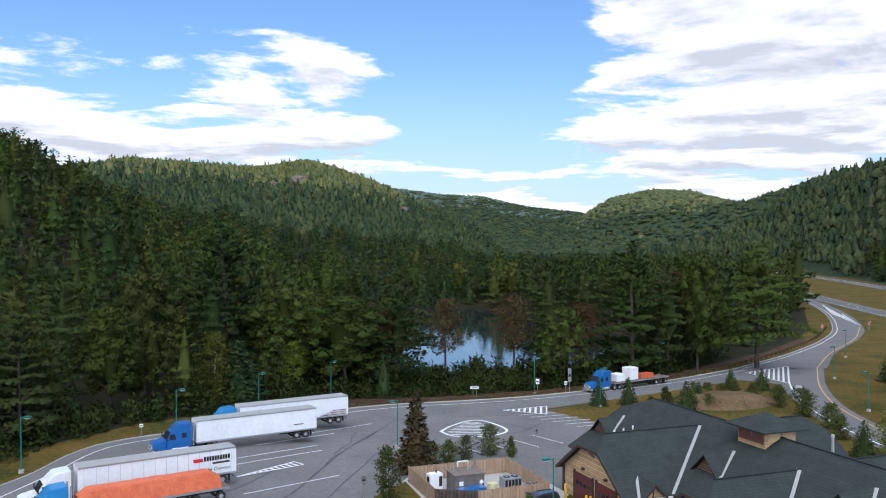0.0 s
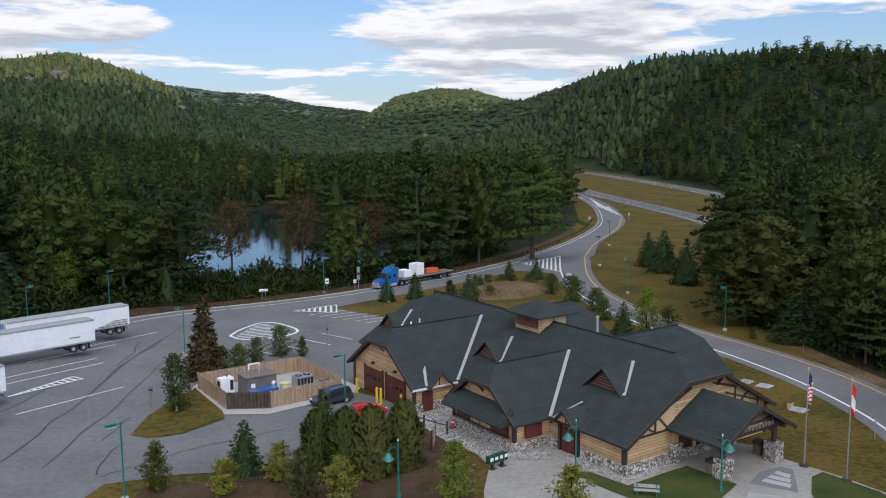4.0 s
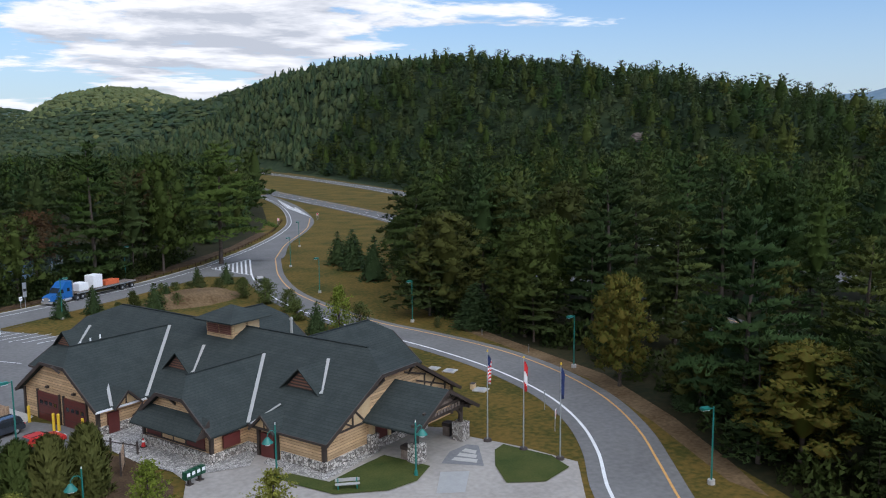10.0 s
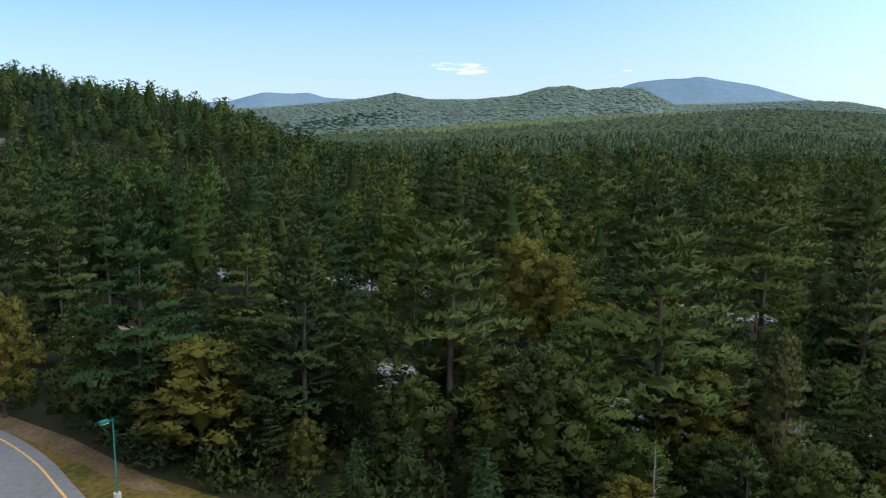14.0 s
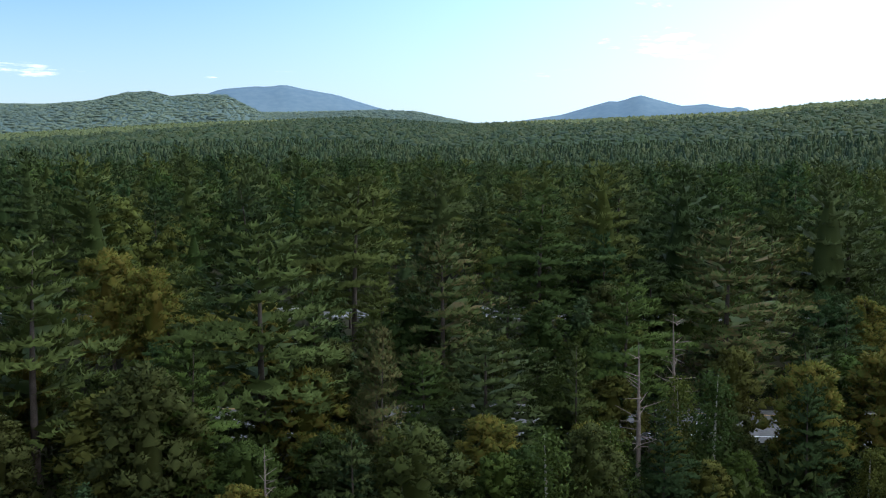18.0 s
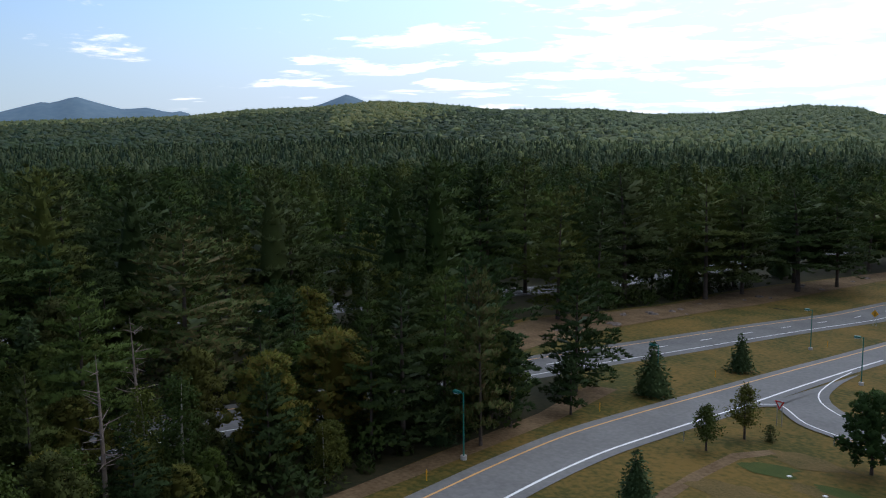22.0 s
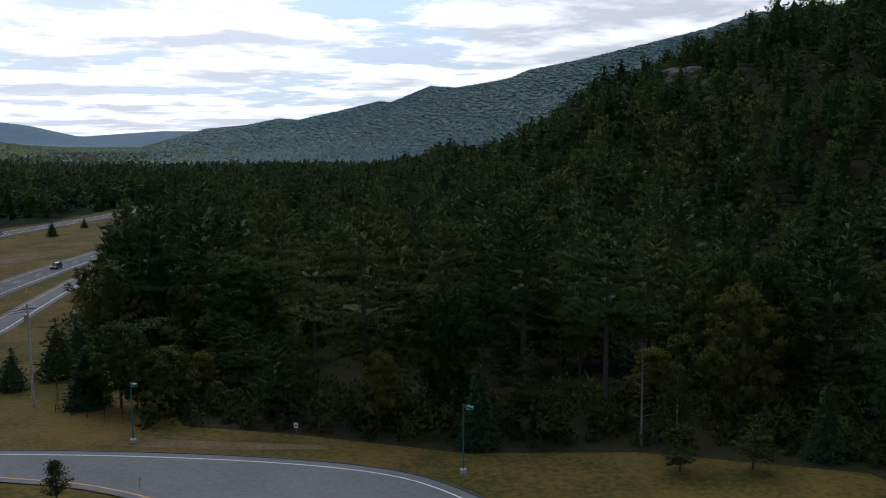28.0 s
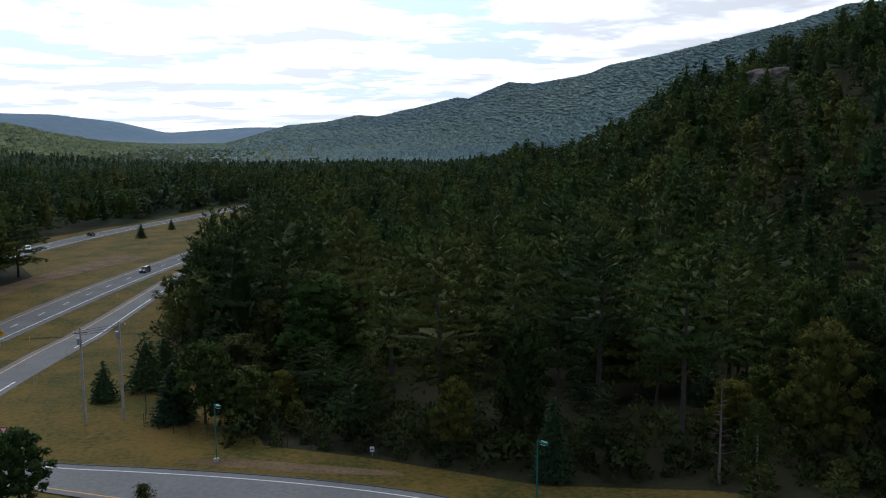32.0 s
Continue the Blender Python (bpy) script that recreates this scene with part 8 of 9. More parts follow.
def car(name, m, colour, label, kind="suv"):
    V = empty(name, m, label, "car")
    L = {"suv": 4.7, "van": 5.1, "sedan": 4.6}[kind]
    top = {"suv": 1.72, "van": 1.78, "sedan": 1.43}[kind]
    low = [(L / 2, 0.35), (L / 2, 0.75), (L / 2 - 0.25, 0.92), (L / 2 - 1.2, 1.02), (-L / 2 + 0.1, 1.05), (-L / 2, 0.8), (-L / 2, 0.35)]
    part("body", side(low, -0.92, 0.92, 0.07), colour, V)
    f, r = L / 2 - (1.15 if kind != "van" else 0.9), -L / 2 + (0.12 if kind != "sedan" else 0.75)
    roof = [(f, 1.0), (f - 0.75, top - 0.05), (f - 1.1, top), (r + 0.35, top), (r, 1.0)]
    cabin = part("cabin", side(roof, -0.8, 0.8, 0.08), colour, V)
    part("windscreen", prism([(f - 0.03, -0.68, 1.05), (f - 0.03, 0.68, 1.05), (f - 0.7, 0.64, top - 0.12), (f - 0.7, -0.64, top - 0.12)], (0.06, 0, 0.05)), M_glass, cabin)
    part("rear_window", prism([(r + 0.03, -0.66, 1.1), (r + 0.03, 0.66, 1.1), (r + 0.3, 0.62, top - 0.12), (r + 0.3, -0.62, top - 0.12)], (-0.06, 0, 0.03)), M_glass, cabin)
    for s in (1, -1):
        for x0, x1 in ((f - 1.95, f - 0.75), ((r + 0.4 + f - 2.05) / 2 + 0.1, f - 2.05), (r + 0.4, (r + 0.4 + f - 2.05) / 2)):
            part("side_window", block(x0, x1, s * 0.79, s * 0.83, 1.08, top - 0.18), M_glass, cabin)
        part("headlight", block(L / 2 - 0.22, L / 2 + 0.01, s * 0.66 - 0.18, s * 0.66 + 0.18, 0.66, 0.84, 0.03), M_signwhite, V)
        part("tail_light", block(-L / 2 - 0.01, -L / 2 + 0.1, s * 0.76 - 0.1, s * 0.76 + 0.1, 0.75, 1.0, 0.03), M_signred, V)
        part("mirror", block(f - 0.75, f - 0.55, s * 0.98 - 0.08, s * 0.98 + 0.08, 1.0, 1.15, 0.03), M_black, V)
        for x in (L / 2 - 0.9, -L / 2 + 0.95):
            wheel(V, x, s * 0.82, 0.34, 0.24)
    part("bumper", block(L / 2 - 0.1, L / 2 + 0.06, -0.85, 0.85, 0.32, 0.58, 0.05), M_black, V)
    part("plate", block(-L / 2 - 0.02, -L / 2, -0.26, 0.26, 0.6, 0.74), M_signwhite, V)
    for q in (0.62, -0.67):
        part("roof_rail", block(r + 0.4, f - 1.2, q, q + 0.05, top, top + 0.06), M_black, V)
    return V


M_slate = paint("slate_car_paint", (0.05, 0.06, 0.075), 0.25, 0.4, 0.6)
M_silver = paint("silver_car_paint", (0.30, 0.30, 0.27), 0.3, 0.5, 0.5)
M_darkcar = paint("black_car_paint", (0.012, 0.012, 0.014), 0.2, 0.2, 0.6)


def build_cars():
    car("sport_utility_car", on_land(10.6, 94.0, 203), M_slate, "slate grey sport utility car beside the yard fence")
    car("red_car", on_land(13.4, 88.2, 20), M_red, "red car half hidden behind cedars", "sedan")
    car("minivan", on_land(66.5, 159.5, 255), M_silver, "silver-grey minivan on the exit road", "van")
    car("car", pose(177.5, 411, land1(177.5, 411) + 0.08, 0, 0, 262), M_darkcar, "dark car on the highway", "sedan")
    car("car", pose(156.5, 256, land1(156.5, 256) + 0.08, 0, 0, 250), M_silver, "silver car on the highway", "sedan")
    car("car", pose(33.2, -268, land1(33.2, -268) + 0.08, 0, 0, 72), M_darkcar, "dark pick-up style car on the highway")
    car("car", pose(66, -369, land1(66, -369) + 0.08, 0, 0, 300), M_darkcar, "dark car on the far carriageway", "sedan")
    car("car", pose(80, -328, land1(80, -328) + 0.08, 0, 0, 108), M_cabwhite, "white car on the far carriageway")


build_cars()


# ---- site furniture ----
def flag(x, y, colours, label, h=9.0):
    F = empty("flagpole", pose(x, y, land1(x, y) + 0.1, 0, 0, 25), label, "flagpole", "flagpoles")
    part("base", tube((0, 0, 0), (0, 0, 0.25), 0.42, 0.36, 14), M_trim, F)
    part("pole", tube((0, 0, 0.2), (0, 0, h), 0.075, 0.04, 10), M_metal, F)
    part("finial", tube((0, 0, h), (0, 0, h + 0.18), 0.09, 0.05, 10), M_yel, F)
    bm = bmesh.new()
    nu, nv = 13, 26
    grid = [[bm.verts.new((0.06 + 0.52 * i / nu + 0.05 * math.sin(j * 0.5), 0.16 * math.sin(i * 1.35 + j * 0.12) * min(1, i / 3), h - 0.3 - 2.5 * j / nv - 0.7 * (i / nu) ** 1.3)) for j in range(nv + 1)] for i in range(nu + 1)]
    for i in range(nu):
        for j in range(nv):
            f = bm.faces.new((grid[i][j], grid[i + 1][j], grid[i + 1][j + 1], grid[i][j + 1]))
            f.material_index = colours(i / nu, j / nv)
            f.smooth = True
    part("cloth", bm, [M_signred, M_signwhite, M_navy], F)


M_navy = paint("navy_cloth", (0.015, 0.03, 0.11), 0.8)


def post_sign(name, x, y, a, h, face, label, category="sign", posts=1):
    S = empty(name, pose(x, y, land1(x, y), 0, 0, a), label, category)
    for k in range(posts):
        px = (k - (posts - 1) / 2) * 0.6
        part("post", block(px - 0.035, px + 0.035, 0.02, 0.09, -0.2, h), M_metal, S)
    face(S, h)
    return S


def no_entry(S, h):
    f = part("plate", block(-0.42, 0.42, -0.02, 0.02, h - 0.85, h), M_signwhite, S)
    part("disc", tube((0, -0.02, h - 0.42), (0, -0.035, h - 0.42), 0.39, 0.39, 24), M_signred, f)
    part("bar", block(-0.28, 0.28, -0.045, -0.035, h - 0.48, h - 0.36), M_signwhite, f)


def yield_face(S, h):
    f = part("plate", prism([(-0.6, 0, h), (0.6, 0, h), (0, 0, h - 1.04)], (0, -0.03, 0)), M_signred, S)
    part("panel", prism([(-0.34, -0.035, h - 0.15), (0.34, -0.035, h - 0.15), (0, -0.035, h - 0.72)], (0, -0.008, 0)), M_signwhite, f)


def diamond(S, h):
    f = part("plate", prism([(0, 0, h), (0.75, 0, h - 0.75), (0, 0, h - 1.5), (-0.75, 0, h - 0.75)], (0, -0.03, 0)), M_signyellow, S)
    part("arrow", join(block(-0.06, 0.06, -0.045, -0.035, h - 1.15, h - 0.4), beam((0, -0.04, h - 0.9), (0.22, -0.04, h - 0.65), 0.01, 0.08)), M_black, f)


def plain(w, hh, mat):
    def face(S, h):
        f = part("plate", block(-w / 2, w / 2, -0.02, 0.02, h - hh, h), mat, S)
        part("lettering_bar", block(-w * 0.35, w * 0.35, -0.03, -0.02, h - hh * 0.62, h - hh * 0.42), M_black, f)
    return face


def hook_lamp(x, y, a):
    S = empty("hook_lamp", pose(x, y, land1(x, y) + 0.1, 0, 0, a), "green lantern on a shepherd's-hook post", "street lamp", "hook lamps")
    part("base", tube((0, 0, 0), (0, 0, 0.5), 0.22, 0.14, 12), M_green, S)
    part("pole", tube((0, 0, 0.4), (0, 0, 4.9), 0.09, 0.06, 10), M_green, S)
    part("finial", tube((0, 0, 4.9), (0, 0, 5.1), 0.06, 0.02, 8), M_signwhite, S)
    pts = [(0, 4.0), (0.25, 4.4), (0.6, 4.5), (0.9, 4.3), (0.95, 4.0)]
    part("hook", join(*[tube((p[0], 0, p[1]), (q[0], 0, q[1]), 0.04, 0.04, 6) for p, q in zip(pts, pts[1:])]), M_green, S)
    part("shade", tube((0.95, 0, 3.5), (0.95, 0, 4.0), 0.52, 0.14, 16), M_green, S)
    part("lens", tube((0.95, 0, 3.3), (0.95, 0, 3.5), 0.22, 0.3, 12), M_signwhite, S)


def build_furniture():
    flag(49.6, 63.9, lambda i, j: 2 if (j < 0.42 and i < 0.6) else (int(j * 13 + i * 4) % 2), "flagpole with a drooping striped red and white flag")
    flag(50.9, 60.0, lambda i, j: 0 if j < 0.36 or j > 0.78 else 1, "flagpole with a drooping red and white flag")
    flag(52.1, 56.2, lambda i, j: 2, "flagpole with a drooping navy flag")
    post_sign("no_entry_sign", 57.0, 62.2, 42, 2.3, no_entry, "red and white no-entry sign on a steel post")
    post_sign("road_sign", 60.6, 68.0, 225, 2.2, plain(0.4, 0.5, M_metal), "back of a small grey road sign")
    post_sign("yield_sign", 36.4, -96.6, 175, 3.0, yield_face, "red and white triangular give-way sign on two posts", posts=2)
    post_sign("yield_sign", 30.4, -107.8, 165, 3.0, yield_face, "red and white triangular give-way sign", posts=2)
    post_sign("warning_sign", 49.6, -178.8, 170, 3.3, diamond, "amber diamond warning sign on two posts", posts=2)
    post_sign("road_sign", 5.9, 160.1, 0, 2.0, plain(1.6, 0.45, M_signwhite), "white board sign on two posts", posts=2)
    post_sign("road_sign", 18.2, 164.8, 0, 2.6, plain(0.7, 1.0, M_signwhite), "small white road sign by the guard rail")
    post_sign("road_sign", 23.6, 164.4, 20, 2.2, plain(0.6, 0.7, M_signwhite), "small white road sign by the guard rail")
    post_sign("road_sign", 24.4, 164.9, 20, 4.6, plain(0.7, 2.6, M_metal), "tall narrow grey sign")
    post_sign("road_sign", -43.6, 123.2, 20, 1.6, plain(0.5, 0.5, M_signwhite), "small white sign among bushes")
    post_sign("parking_sign", -9.1, 97.5, 30, 2.6, plain(0.6, 0.9, M_metal), "grey parking sign on a post")
    post_sign("road_sign", 13.2, 121.0, 30, 3.0, plain(0.4, 0.9, M_metal), "narrow grey sign by the bays")
    post_sign("no_entry_sign", 117.5, 265, 20, 2.6, no_entry, "red and white no-entry sign by the slip road", posts=2)
    post_sign("no_entry_sign", 136.5, 274, 20, 2.6, no_entry, "red and white no-entry sign at the gore", posts=2)
    post_sign("notice", -12.3, -94.9, 160, 1.1, plain(0.5, 0.6, M_signwhite), "small white notice at the wood's edge")
    for x, y, a in ((39.2, 60.8, 20), (29.0, 67.6, 200), (12.9, 67.0, 200)):
        hook_lamp(x, y, a)
    B = empty("bench", pose(32.9, 61.8, land1(33, 62) + 0.12, 0, 0, -25), "pale green park bench", "bench")
    part("seat", block(-1.05, 1.05, -0.22, 0.22, 0.42, 0.5, 0.02), M_flash, B)
    part("backrest", block(-1.05, 1.05, 0.2, 0.27, 0.6, 0.9, 0.02), M_flash, B)
    for s in (-0.8, 0.8):
        part("leg", join(block(s - 0.05, s + 0.05, -0.2, 0.24, 0, 0.42), block(s - 0.05, s + 0.05, 0.18, 0.26, 0.4, 0.9)), M_green, B)
    for k, (x, y) in enumerate(((40.7, 64.6), (47.5, 67.6))):
        P = empty("planter_bin", pose(x, y, land1(x, y) + 0.1, 0, 0, PH), "brown slatted litter bin with a dark hood", "litter bin", "litter bins")
        part("box", block(-0.42, 0.42, -0.42, 0.42, 0, 1.0, 0.02), M_greywood, P)
        part("hood", prism([(-0.46, -0.46, 1.0), (0.46, -0.46, 1.0), (0.46, 0.46, 1.0), (-0.46, 0.46, 1.0)], (0, 0, 0.35)), M_trim, P)
        for q in range(4):
            part("slat", block(-0.38 + q * 0.2, -0.24 + q * 0.2, -0.45, -0.42, 0.05, 0.95), M_trim, P)
    N = empty("newspaper_rack", pose(22.8, 71.0, land1(22, 71) + 0.1, 0, 0, 25), "row of dark green newspaper boxes on two stands", "newspaper box")
    for k in range(4):
        part("box", block(-1.15 + k * 0.58, -0.63 + k * 0.58, -0.28, 0.28, 0.55, 1.25, 0.03), M_greenbox, N)
        part("window", block(-1.07 + k * 0.58, -0.71 + k * 0.58, -0.295, -0.28, 0.85, 1.15), M_signwhite, N)
    for s in (-0.6, 0.6):
        part("stand", block(s - 0.12, s + 0.12, -0.12, 0.12, 0, 0.55), M_trim, N)
        part("foot", block(s - 0.3, s + 0.3, -0.3, 0.3, 0, 0.05), M_trim, N)
    for x, y in ((13.9, 97.0), (15.5, 92.6), (15.9, 92.2), (17.6, 89.2)):
        P = empty("bollard", pose(x, y, land1(x, y) + 0.1), "yellow steel bollard before the garage doors", "bollard", "bollards")
        part("post", tube((0, 0, 0), (0, 0, 1.75), 0.15, 0.15, 12), M_yel, P)
        part("cap", tube((0, 0, 1.75), (0, 0, 1.82), 0.15, 0.08, 12), M_yel, P)
    C = empty("traffic_cone", pose(21.6, 82.2, land1(21, 82) + 0.16), "orange-red traffic cone with white bands", "traffic cone")
    part("base", block(-0.3, 0.3, -0.3, 0.3, 0, 0.06), M_black, C)
    part("cone", tube((0, 0, 0.06), (0, 0, 0.9), 0.22, 0.05, 14), M_signred, C)
    part("band", tube((0, 0, 0.5), (0, 0, 0.68), 0.135, 0.10, 14), M_signwhite, C)
    W = empty("wood_screen", pose(18.4, 77.4, land1(18, 77) + 0.1, 0, 0, 70), "low wooden screen fence", "fence")
    for k in range(9):
        part("board", block(-1.4, 1.4, -0.04, 0.04, 0.25 + k * 0.2, 0.42 + k * 0.2), M_wood, W)
    for s in (-1.4, 1.4):
        part("post", block(s - 0.08, s + 0.08, -0.08, 0.08, 0, 2.2), M_trim, W)
    R = empty("barrier_rail", Matrix(), "low dark post-and-rail barrier", "barrier")
    p = [(17.2, 85.6), (18.8, 83.2), (20.6, 80.6)]
    for q in p:
        part("post", block(q[0] - 0.09, q[0] + 0.09, q[1] - 0.09, q[1] + 0.09, land1(*q), land1(*q) + 1.4), M_trim, R)
    for q, w in zip(p, p[1:]):
        part("rail", beam((*q, land1(*q) + 1.0), (*w, land1(*w) + 1.0), 0.08), M_trim, R)
    for x, y, s in ((60.2, 88.8, 1.4), (61.2, 86.6, 1.6), (59.4, 77.8, 1.6)):
        P = empty("utility_slab", pose(x, y, land1(x, y) + 0.03, 0, 0, 30), "flat concrete utility cover in the grass", "utility cover", "utility covers")
        part("slab", block(-s / 2, s / 2, -s / 2, s / 2, 0, 0.14, 0.02), M_concrete, P)
        part("hatch", block(-s / 4, s / 4, -s / 4, s / 4, 0.14, 0.18), M_metal, P)
    P = empty("utility_box", pose(59.0, 78.8, land1(59, 78.8), 0, 0, 30), "small tan utility box on the slab", "utility box")
    part("box", block(-0.35, 0.35, -0.25, 0.25, 0, 0.7, 0.03), M_panel, P)
    part("lid", block(-0.38, 0.38, -0.28, 0.28, 0.7, 0.75), M_trim, P)
    for x, y in ((29.1, -80.5), (24.8, -77.7), (21.8, -77.5), (21.1, -79.4), (17.4, -74.8), (14.5, -74.9)):
        P = empty("well_cap", pose(x, y, land1(x, y) + 0.05), "small white pipe cap in the grass", "pipe cap", "pipe caps")
        part("cap", tube((0, 0, 0), (0, 0, 0.08), 0.15, 0.14, 12), M_signwhite, P)
        part("collar", tube((0, 0, -0.05), (0, 0, 0.04), 0.26, 0.26, 12), M_concrete, P)
    for x, y, mat in ((52.4, -54.3, 0), (54.0, -86.2, 0), (52.1, -113.6, 0), (48.7, -149.5, 0), (45.3, -182, 0), (35.3, -228, 0), (41.4, -83, 1), (29.4, -94.0, 1), (35.4, -143, 1), (35.0, -165, 1), (4.1, -82.0, 1), (75.5, 88, 1), (76.6, 100, 1)):
        P = empty("delineator", pose(x, y, land1(x, y)), ("orange roadside marker post", "thin dark roadside marker post")[mat], "marker post", "marker posts")
        part("stake", block(-0.04, 0.04, -0.03, 0.03, -0.1, 1.1), M_metal if mat else M_signyellow, P)
        part("reflector", block(-0.06, 0.06, -0.045, -0.03, 0.8, 1.1), M_trim if mat else M_signyellow, P)
    # poles and wires
    tops = []
    for x, y, h in ((22.9, -116.7, 13.2), (18.3, -118.1, 13.6)):
        P = empty("utility_pole", pose(x, y, land1(x, y), 0, 0, 20), "grey weathered timber utility pole with a crossarm", "utility pole", "utility poles")
        part("pole", tube((0, 0, -0.5), (0, 0, h), 0.2, 0.14, 10), M_palebark, P)
        part("crossarm", block(-0.9, 0.9, -0.06, 0.06, h - 0.75, h - 0.6), M_greywood, P)
        for s in (-0.8, 0, 0.8):
            part("insulator", tube((s, 0, h - 0.6), (s, 0, h - 0.35), 0.05, 0.04, 8), M_signwhite, P)
        part("drum", tube((0.3, 0.15, h - 2.2), (0.3, 0.15, h - 1.3), 0.22, 0.22, 12), M_metal, P)
        tops.append(Vector((x, y, land1(x, y) + h - 0.4)))
    a, b = Vector((22.9, -118, land1(22.9, -118) + 8)), Vector((74, -140, land1(74, -140) + 9))
    W = empty("overhead_wire", Matrix(), "thin black overhead wires between the poles", "wire")
    for k in range(3):
        part("wire", tube(tops[0] + Vector((0, 0, -0.3 * k)), tops[1] + Vector((0, 0, -0.3 * k)), 0.02, 0.02, 4), M_black, W)
    G = empty("steel_guard_rail", Matrix(), "galvanised steel roadside guard rail", "guard rail")
    line = curve([(19.6, -206), (19.4, -212), (20.6, -222), (21.0, -236), (18, -258), (11, -282)], 3.5)
    for k, p in enumerate(line):
        z = land1(*p)
        part("post", block(p[0] - 0.07, p[0] + 0.07, p[1] - 0.07, p[1] + 0.07, z - 0.2, z + 0.7), M_metal, G)
        if k + 1 < len(line):
            part("rail", beam((*p, z + 0.62), (*line[k + 1], land1(*line[k + 1]) + 0.62), 0.06, 0.3), M_metal, G)
    C = empty("chain_fence", Matrix(), "black chain-link fence at the wood's edge", "fence")
    line = curve([(15.2, -113.8), (15.6, -120), (16.6, -127)], 2.6)
    line2 = curve([(15.2, -113.8), (9, -108), (2, -103), (-8, -97.5), (-18, -92)], 2.8)
    for ln in (line, line2):
        for k, p in enumerate(ln):
            z = land1(*p)
            part("post", tube((*p, z - 0.1), (*p, z + 1.9), 0.04, 0.04, 6), M_black, C)
            if k + 1 < len(ln):
                q = ln[k + 1]
                for hz in (0.1, 0.7, 1.3, 1.85):
                    part("wire", tube((*p, z + hz), (*q, land1(*q) + hz), 0.008, 0.008, 4), M_black, C)
    for x, y, s in ((52.2, 154.5, 1.2), (50.4, 153.2, 0.9), (54.2, 155.0, 0.8)):
        bm = bmesh.new()
        bmesh.ops.create_icosphere(bm, subdivisions=3, radius=s)
        for v in bm.verts:
            v.co *= 1 + 0.35 * noise.noise(v.co * 1.3 + Vector((x, y, 0)))
            v.co.z *= 0.7
        me = bpy.data.meshes.new("boulder")
        bm.to_mesh(me)
        bm.free()
        me.materials.append(M_rock)
        o = new("boulder", me)
        o.location = (x, y, land1(x, y) + 0.75)
        tagged(o, "grey granite boulder on the bank", "rock", "boulders")


def build_ledges():
    rng = np.random.default_rng(5)
    line = curve([(85, -104), (89, -118), (88.5, -136), (84, -160), (80.5, -192), (73, -222), (64, -250), (50, -282)], 4.0)
    for p in line:
        for k in range(2):
            if rng.uniform() < 0.62:
                continue
            x, y = p + rng.normal(0, 2.2, 2)
            s = rng.uniform(0.25, 0.95)
            bm = bmesh.new()
            bmesh.ops.create_icosphere(bm, subdivisions=2, radius=s)
            off = Vector((x, y, k))
            for v in bm.verts:
                v.co *= 1 + 0.45 * noise.noise(v.co * (1.1 / s) + off)
                v.co.z = max(v.co.z * 0.6, -0.5 * s)
                v.co.x *= 1.5
            me = bpy.data.meshes.new("rock_ledge")
            bm.to_mesh(me)
            bm.free()
            me.materials.append(M_rock)
            o = new("rock_ledge", me)
            o.matrix_basis = pose(x, y, land1(x, y) + 0.05 * s, 0, 0, rng.uniform(0, 180))
            tagged(o, "pale weathered rock ledge in the road bank", "rock", "rock ledges")


build_ledges()
M_greenbox = paint("dark_green_enamel", (0.01, 0.07, 0.035), 0.4)
build_furniture()


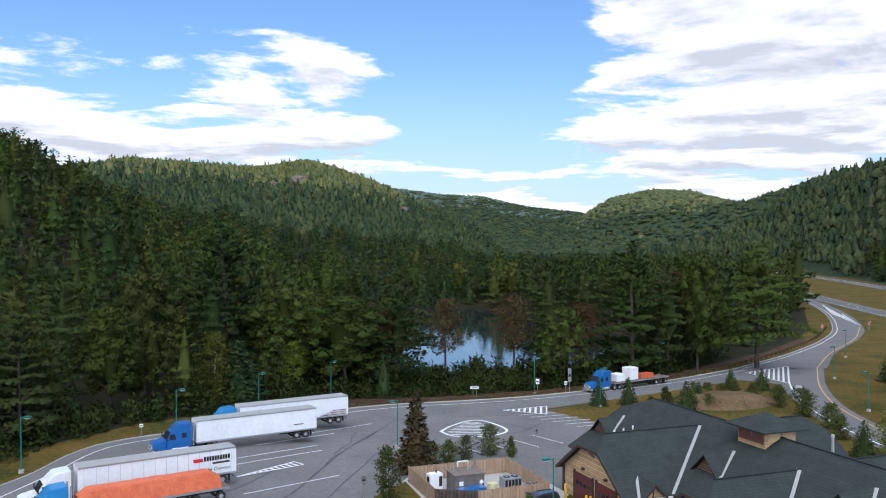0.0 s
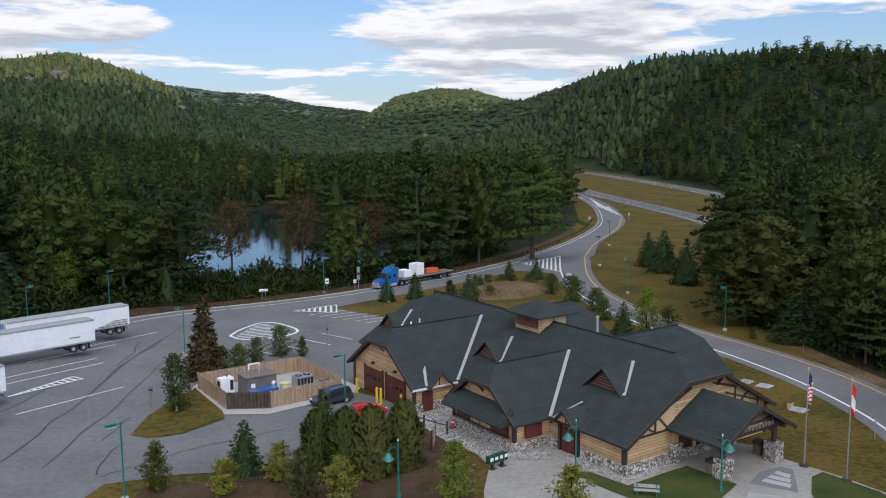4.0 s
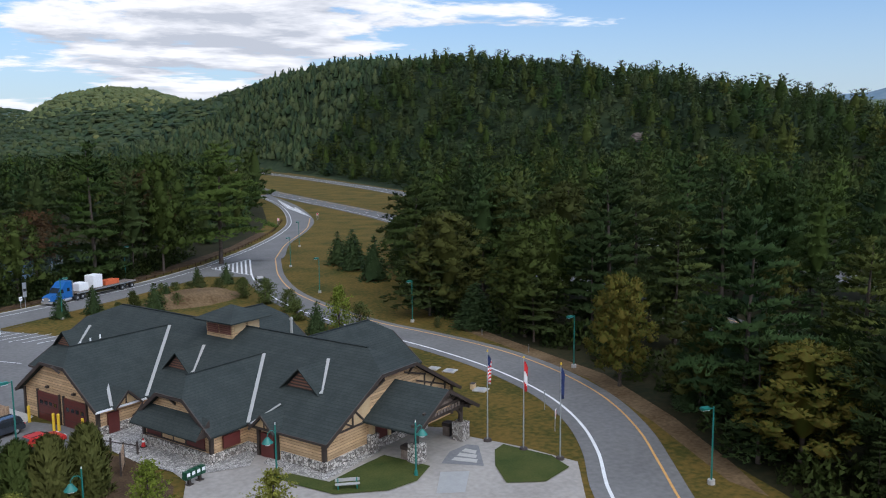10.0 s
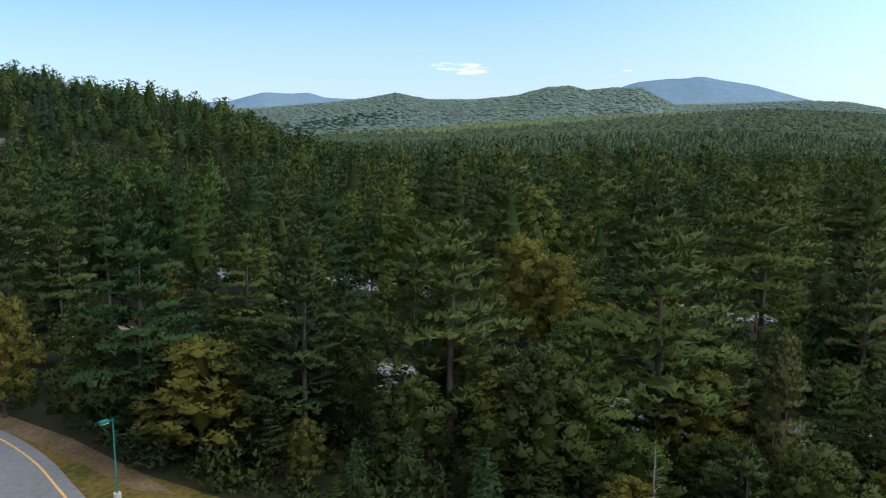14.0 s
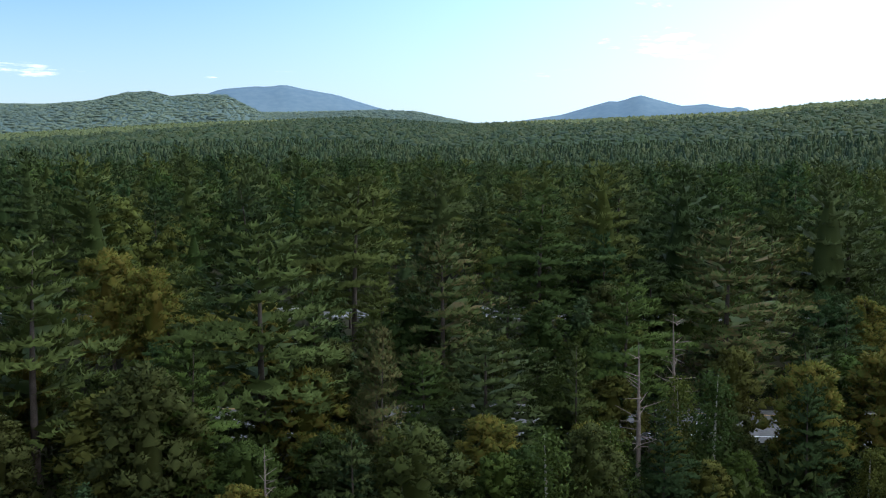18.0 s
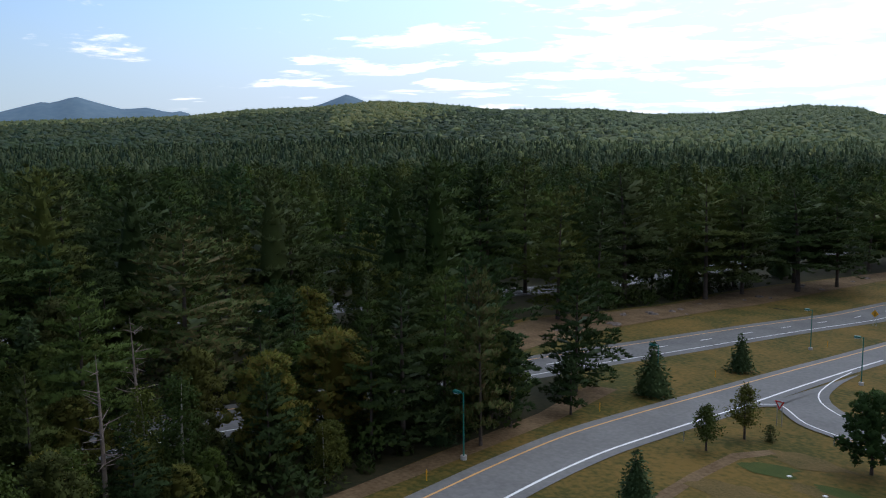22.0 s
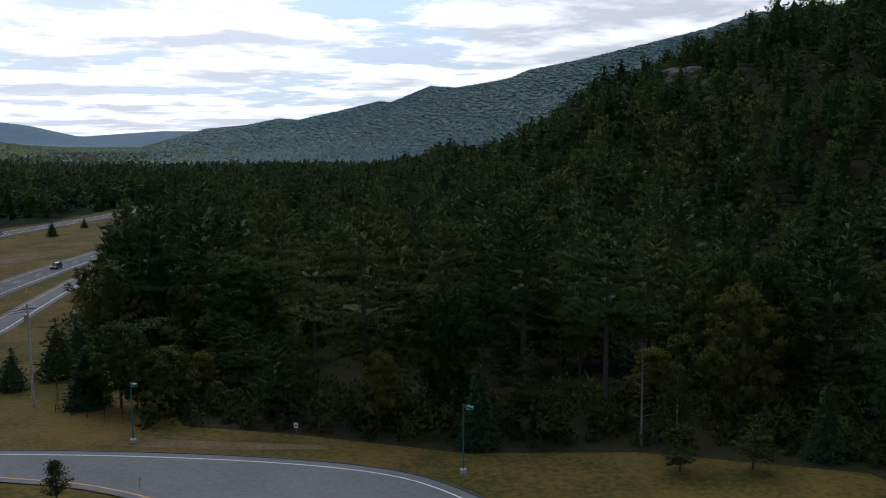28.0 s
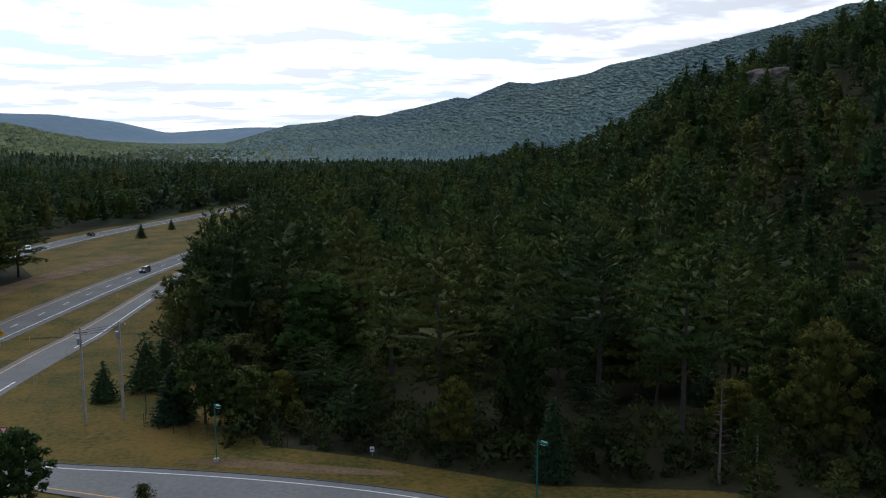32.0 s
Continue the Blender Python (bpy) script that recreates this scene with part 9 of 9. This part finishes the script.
# ---- trees of the grounds ----
def build_garden():
    court = [("rust", -3.5, 108.9, 10.6), ("birch", -6.3, 95.7, 6.6), ("birch", -6.8, 73.8, 4.4), ("spruce", 0.6, 75.6, 5.2), ("cedar", 7.0, 75.0, 5.4), ("cedar", 9.4, 73.2, 6.0), ("cedar", 11.6, 72.2, 6.2), ("cedar", 14.7, 73.6, 6.2), ("gold", -1.2, 71.6, 3.2), ("gold", 3.5, 73.2, 3.6), ("gold", 8.2, 67.6, 4.0), ("shrub", 5.2, 69.5, 4.14), ("bright", 17.3, 65.2, 5.3), ("gold", 25.7, 60.8, 4.0), ("shrub", 0.7, 113.2, 3.1), ("shrub", 6.3, 117.1, 4.37), ("birch", 9.2, 116.0, 2.9), ("shrub", 14.5, 77.0, 2.53), ("spruce", 8.6, 85.2, 4.6), ("spruce", 56.6, 168.1, 4.1), ("spruce", 62.1, 166.5, 4.6), ("spruce", 56.7, 115.0, 5.3), ("bright", 61.0, 116.0, 7.0), ("shrub", 62.6, 112.2, 4.83), ("spruce", 92.4, 175.5, 8.0), ("spruce", 91.4, 166.9, 9.2)]
    yard = [("spruce", 88.5, 152.2, 9.4), ("spruce", 95, 172, 7.5), ("spruce", 27.6, 151.6, 4.6), ("spruce", 33.0, 152.2, 5.0), ("spruce", 41.8, 147, 5.3), ("spruce", 46.2, 154.6, 3.8), ("shrub", 43.5, 150, 3.0), ("shrub", 46.5, 149.5, 2.6), ("shrub", 57, 157, 3.2), ("shrub", 52, 159.5, 2.6), ("shrub", 49, 158.5, 3.0), ("shrub", 61, 155, 3.0), ("shrub", 62.5, 147, 3.2), ("shrub", 40, 151.5, 2.6), ("shrub", 36, 148, 2.4), ("shrub", 3.0, 115, 3.4), ("shrub", -1.5, 112.2, 3.2), ("shrub", 80, 122, 2.2), ("shrub", 84, 134, 2.4), ("shrub", 74, 108, 1.8), ("birch", 38, 146, 4.4), ("shrub", 60, 142, 4.83), ("shrub", 60.4, 133, 4.14), ("shrub", 59, 150, 3.91), ("shrub", 55, 162, 2.99), ("shrub", 47, 160.5, 2.76)]
    verge = [("shrub", 58.6, 126, 3.68), ("sapling", 38.3, -81.9, 5.0), ("sapling", 37.1, -88.7, 6.2), ("maple", 23.6, -87.0, 8.6), ("sapling", 11.1, -80.3, 4.2), ("spruce", 35.6, -62.9, 5.4), ("spruce", 53.3, -97.8, 7.4), ("spruce", 51.1, -119.9, 6.0), ("pine", 55.6, -82.4, 7.0), ("shrub", 34.8, -90.0, 1.95), ("spruce", 22.5, -129.0, 6.2), ("spruce", 17.2, -134.2, 9.3), ("spruce", 15.0, -140.2, 8.6), ("pine", 57.4, -73.1, 10.8), ("pine", 92.4, -146, 23.0), ("spruce", 44.9, -356.3, 6.0), ("spruce", 36, -386, 4.5), ("birch", -39.0, 145.8, 12.4), ("russet", 0.5, 178.0, 18.5), ("russet", 15.0, 182.0, 19.0), ("russet", -11.0, 170.0, 16.5), ("bright", -28, 160, 9.5), ("pine", -45.6, -68.6, 5.2), ("pine", -52.4, -66.6, 5.6)]
    outer = [("dead", 70.5, -36, 15.5), ("dead", 64, -62, 13.0)]
    spots = court + yard + verge + outer
    cache = {}
    for k, (kind, x, y, h) in enumerate(spots):
        grow = kind
        base = {"pine": 8, "rust": 10.6, "cedar": 6, "dead": 13}.get(grow, 5)
        wide = {"maple": 0.36, "spruce": 0.42, "pine": 0.40 if h < 15 else 0.32, "cedar": 0.30, "russet": 0.3}.get(kind)
        key = (kind, kind == "pine" and h > 15, k % 2)
        m = pose(x, y, land1(x, y) - 0.05, 0, 0, (k * 77) % 360)
        if key not in cache:
            cache[key] = (make_tree(grow, 500 + k, h, wide), h)
            cache[key][0].matrix_basis = m
            ob = cache[key][0]
        else:
            src, h0 = cache[key]
            ob = copy_thing(src, Matrix())
            ob.matrix_basis = m @ Matrix.Diagonal((h / h0, h / h0, h / h0, 1))
        if grow == "shrub":
            tagged(ob, "leafy green shrub in the grounds", "shrub")


build_garden()
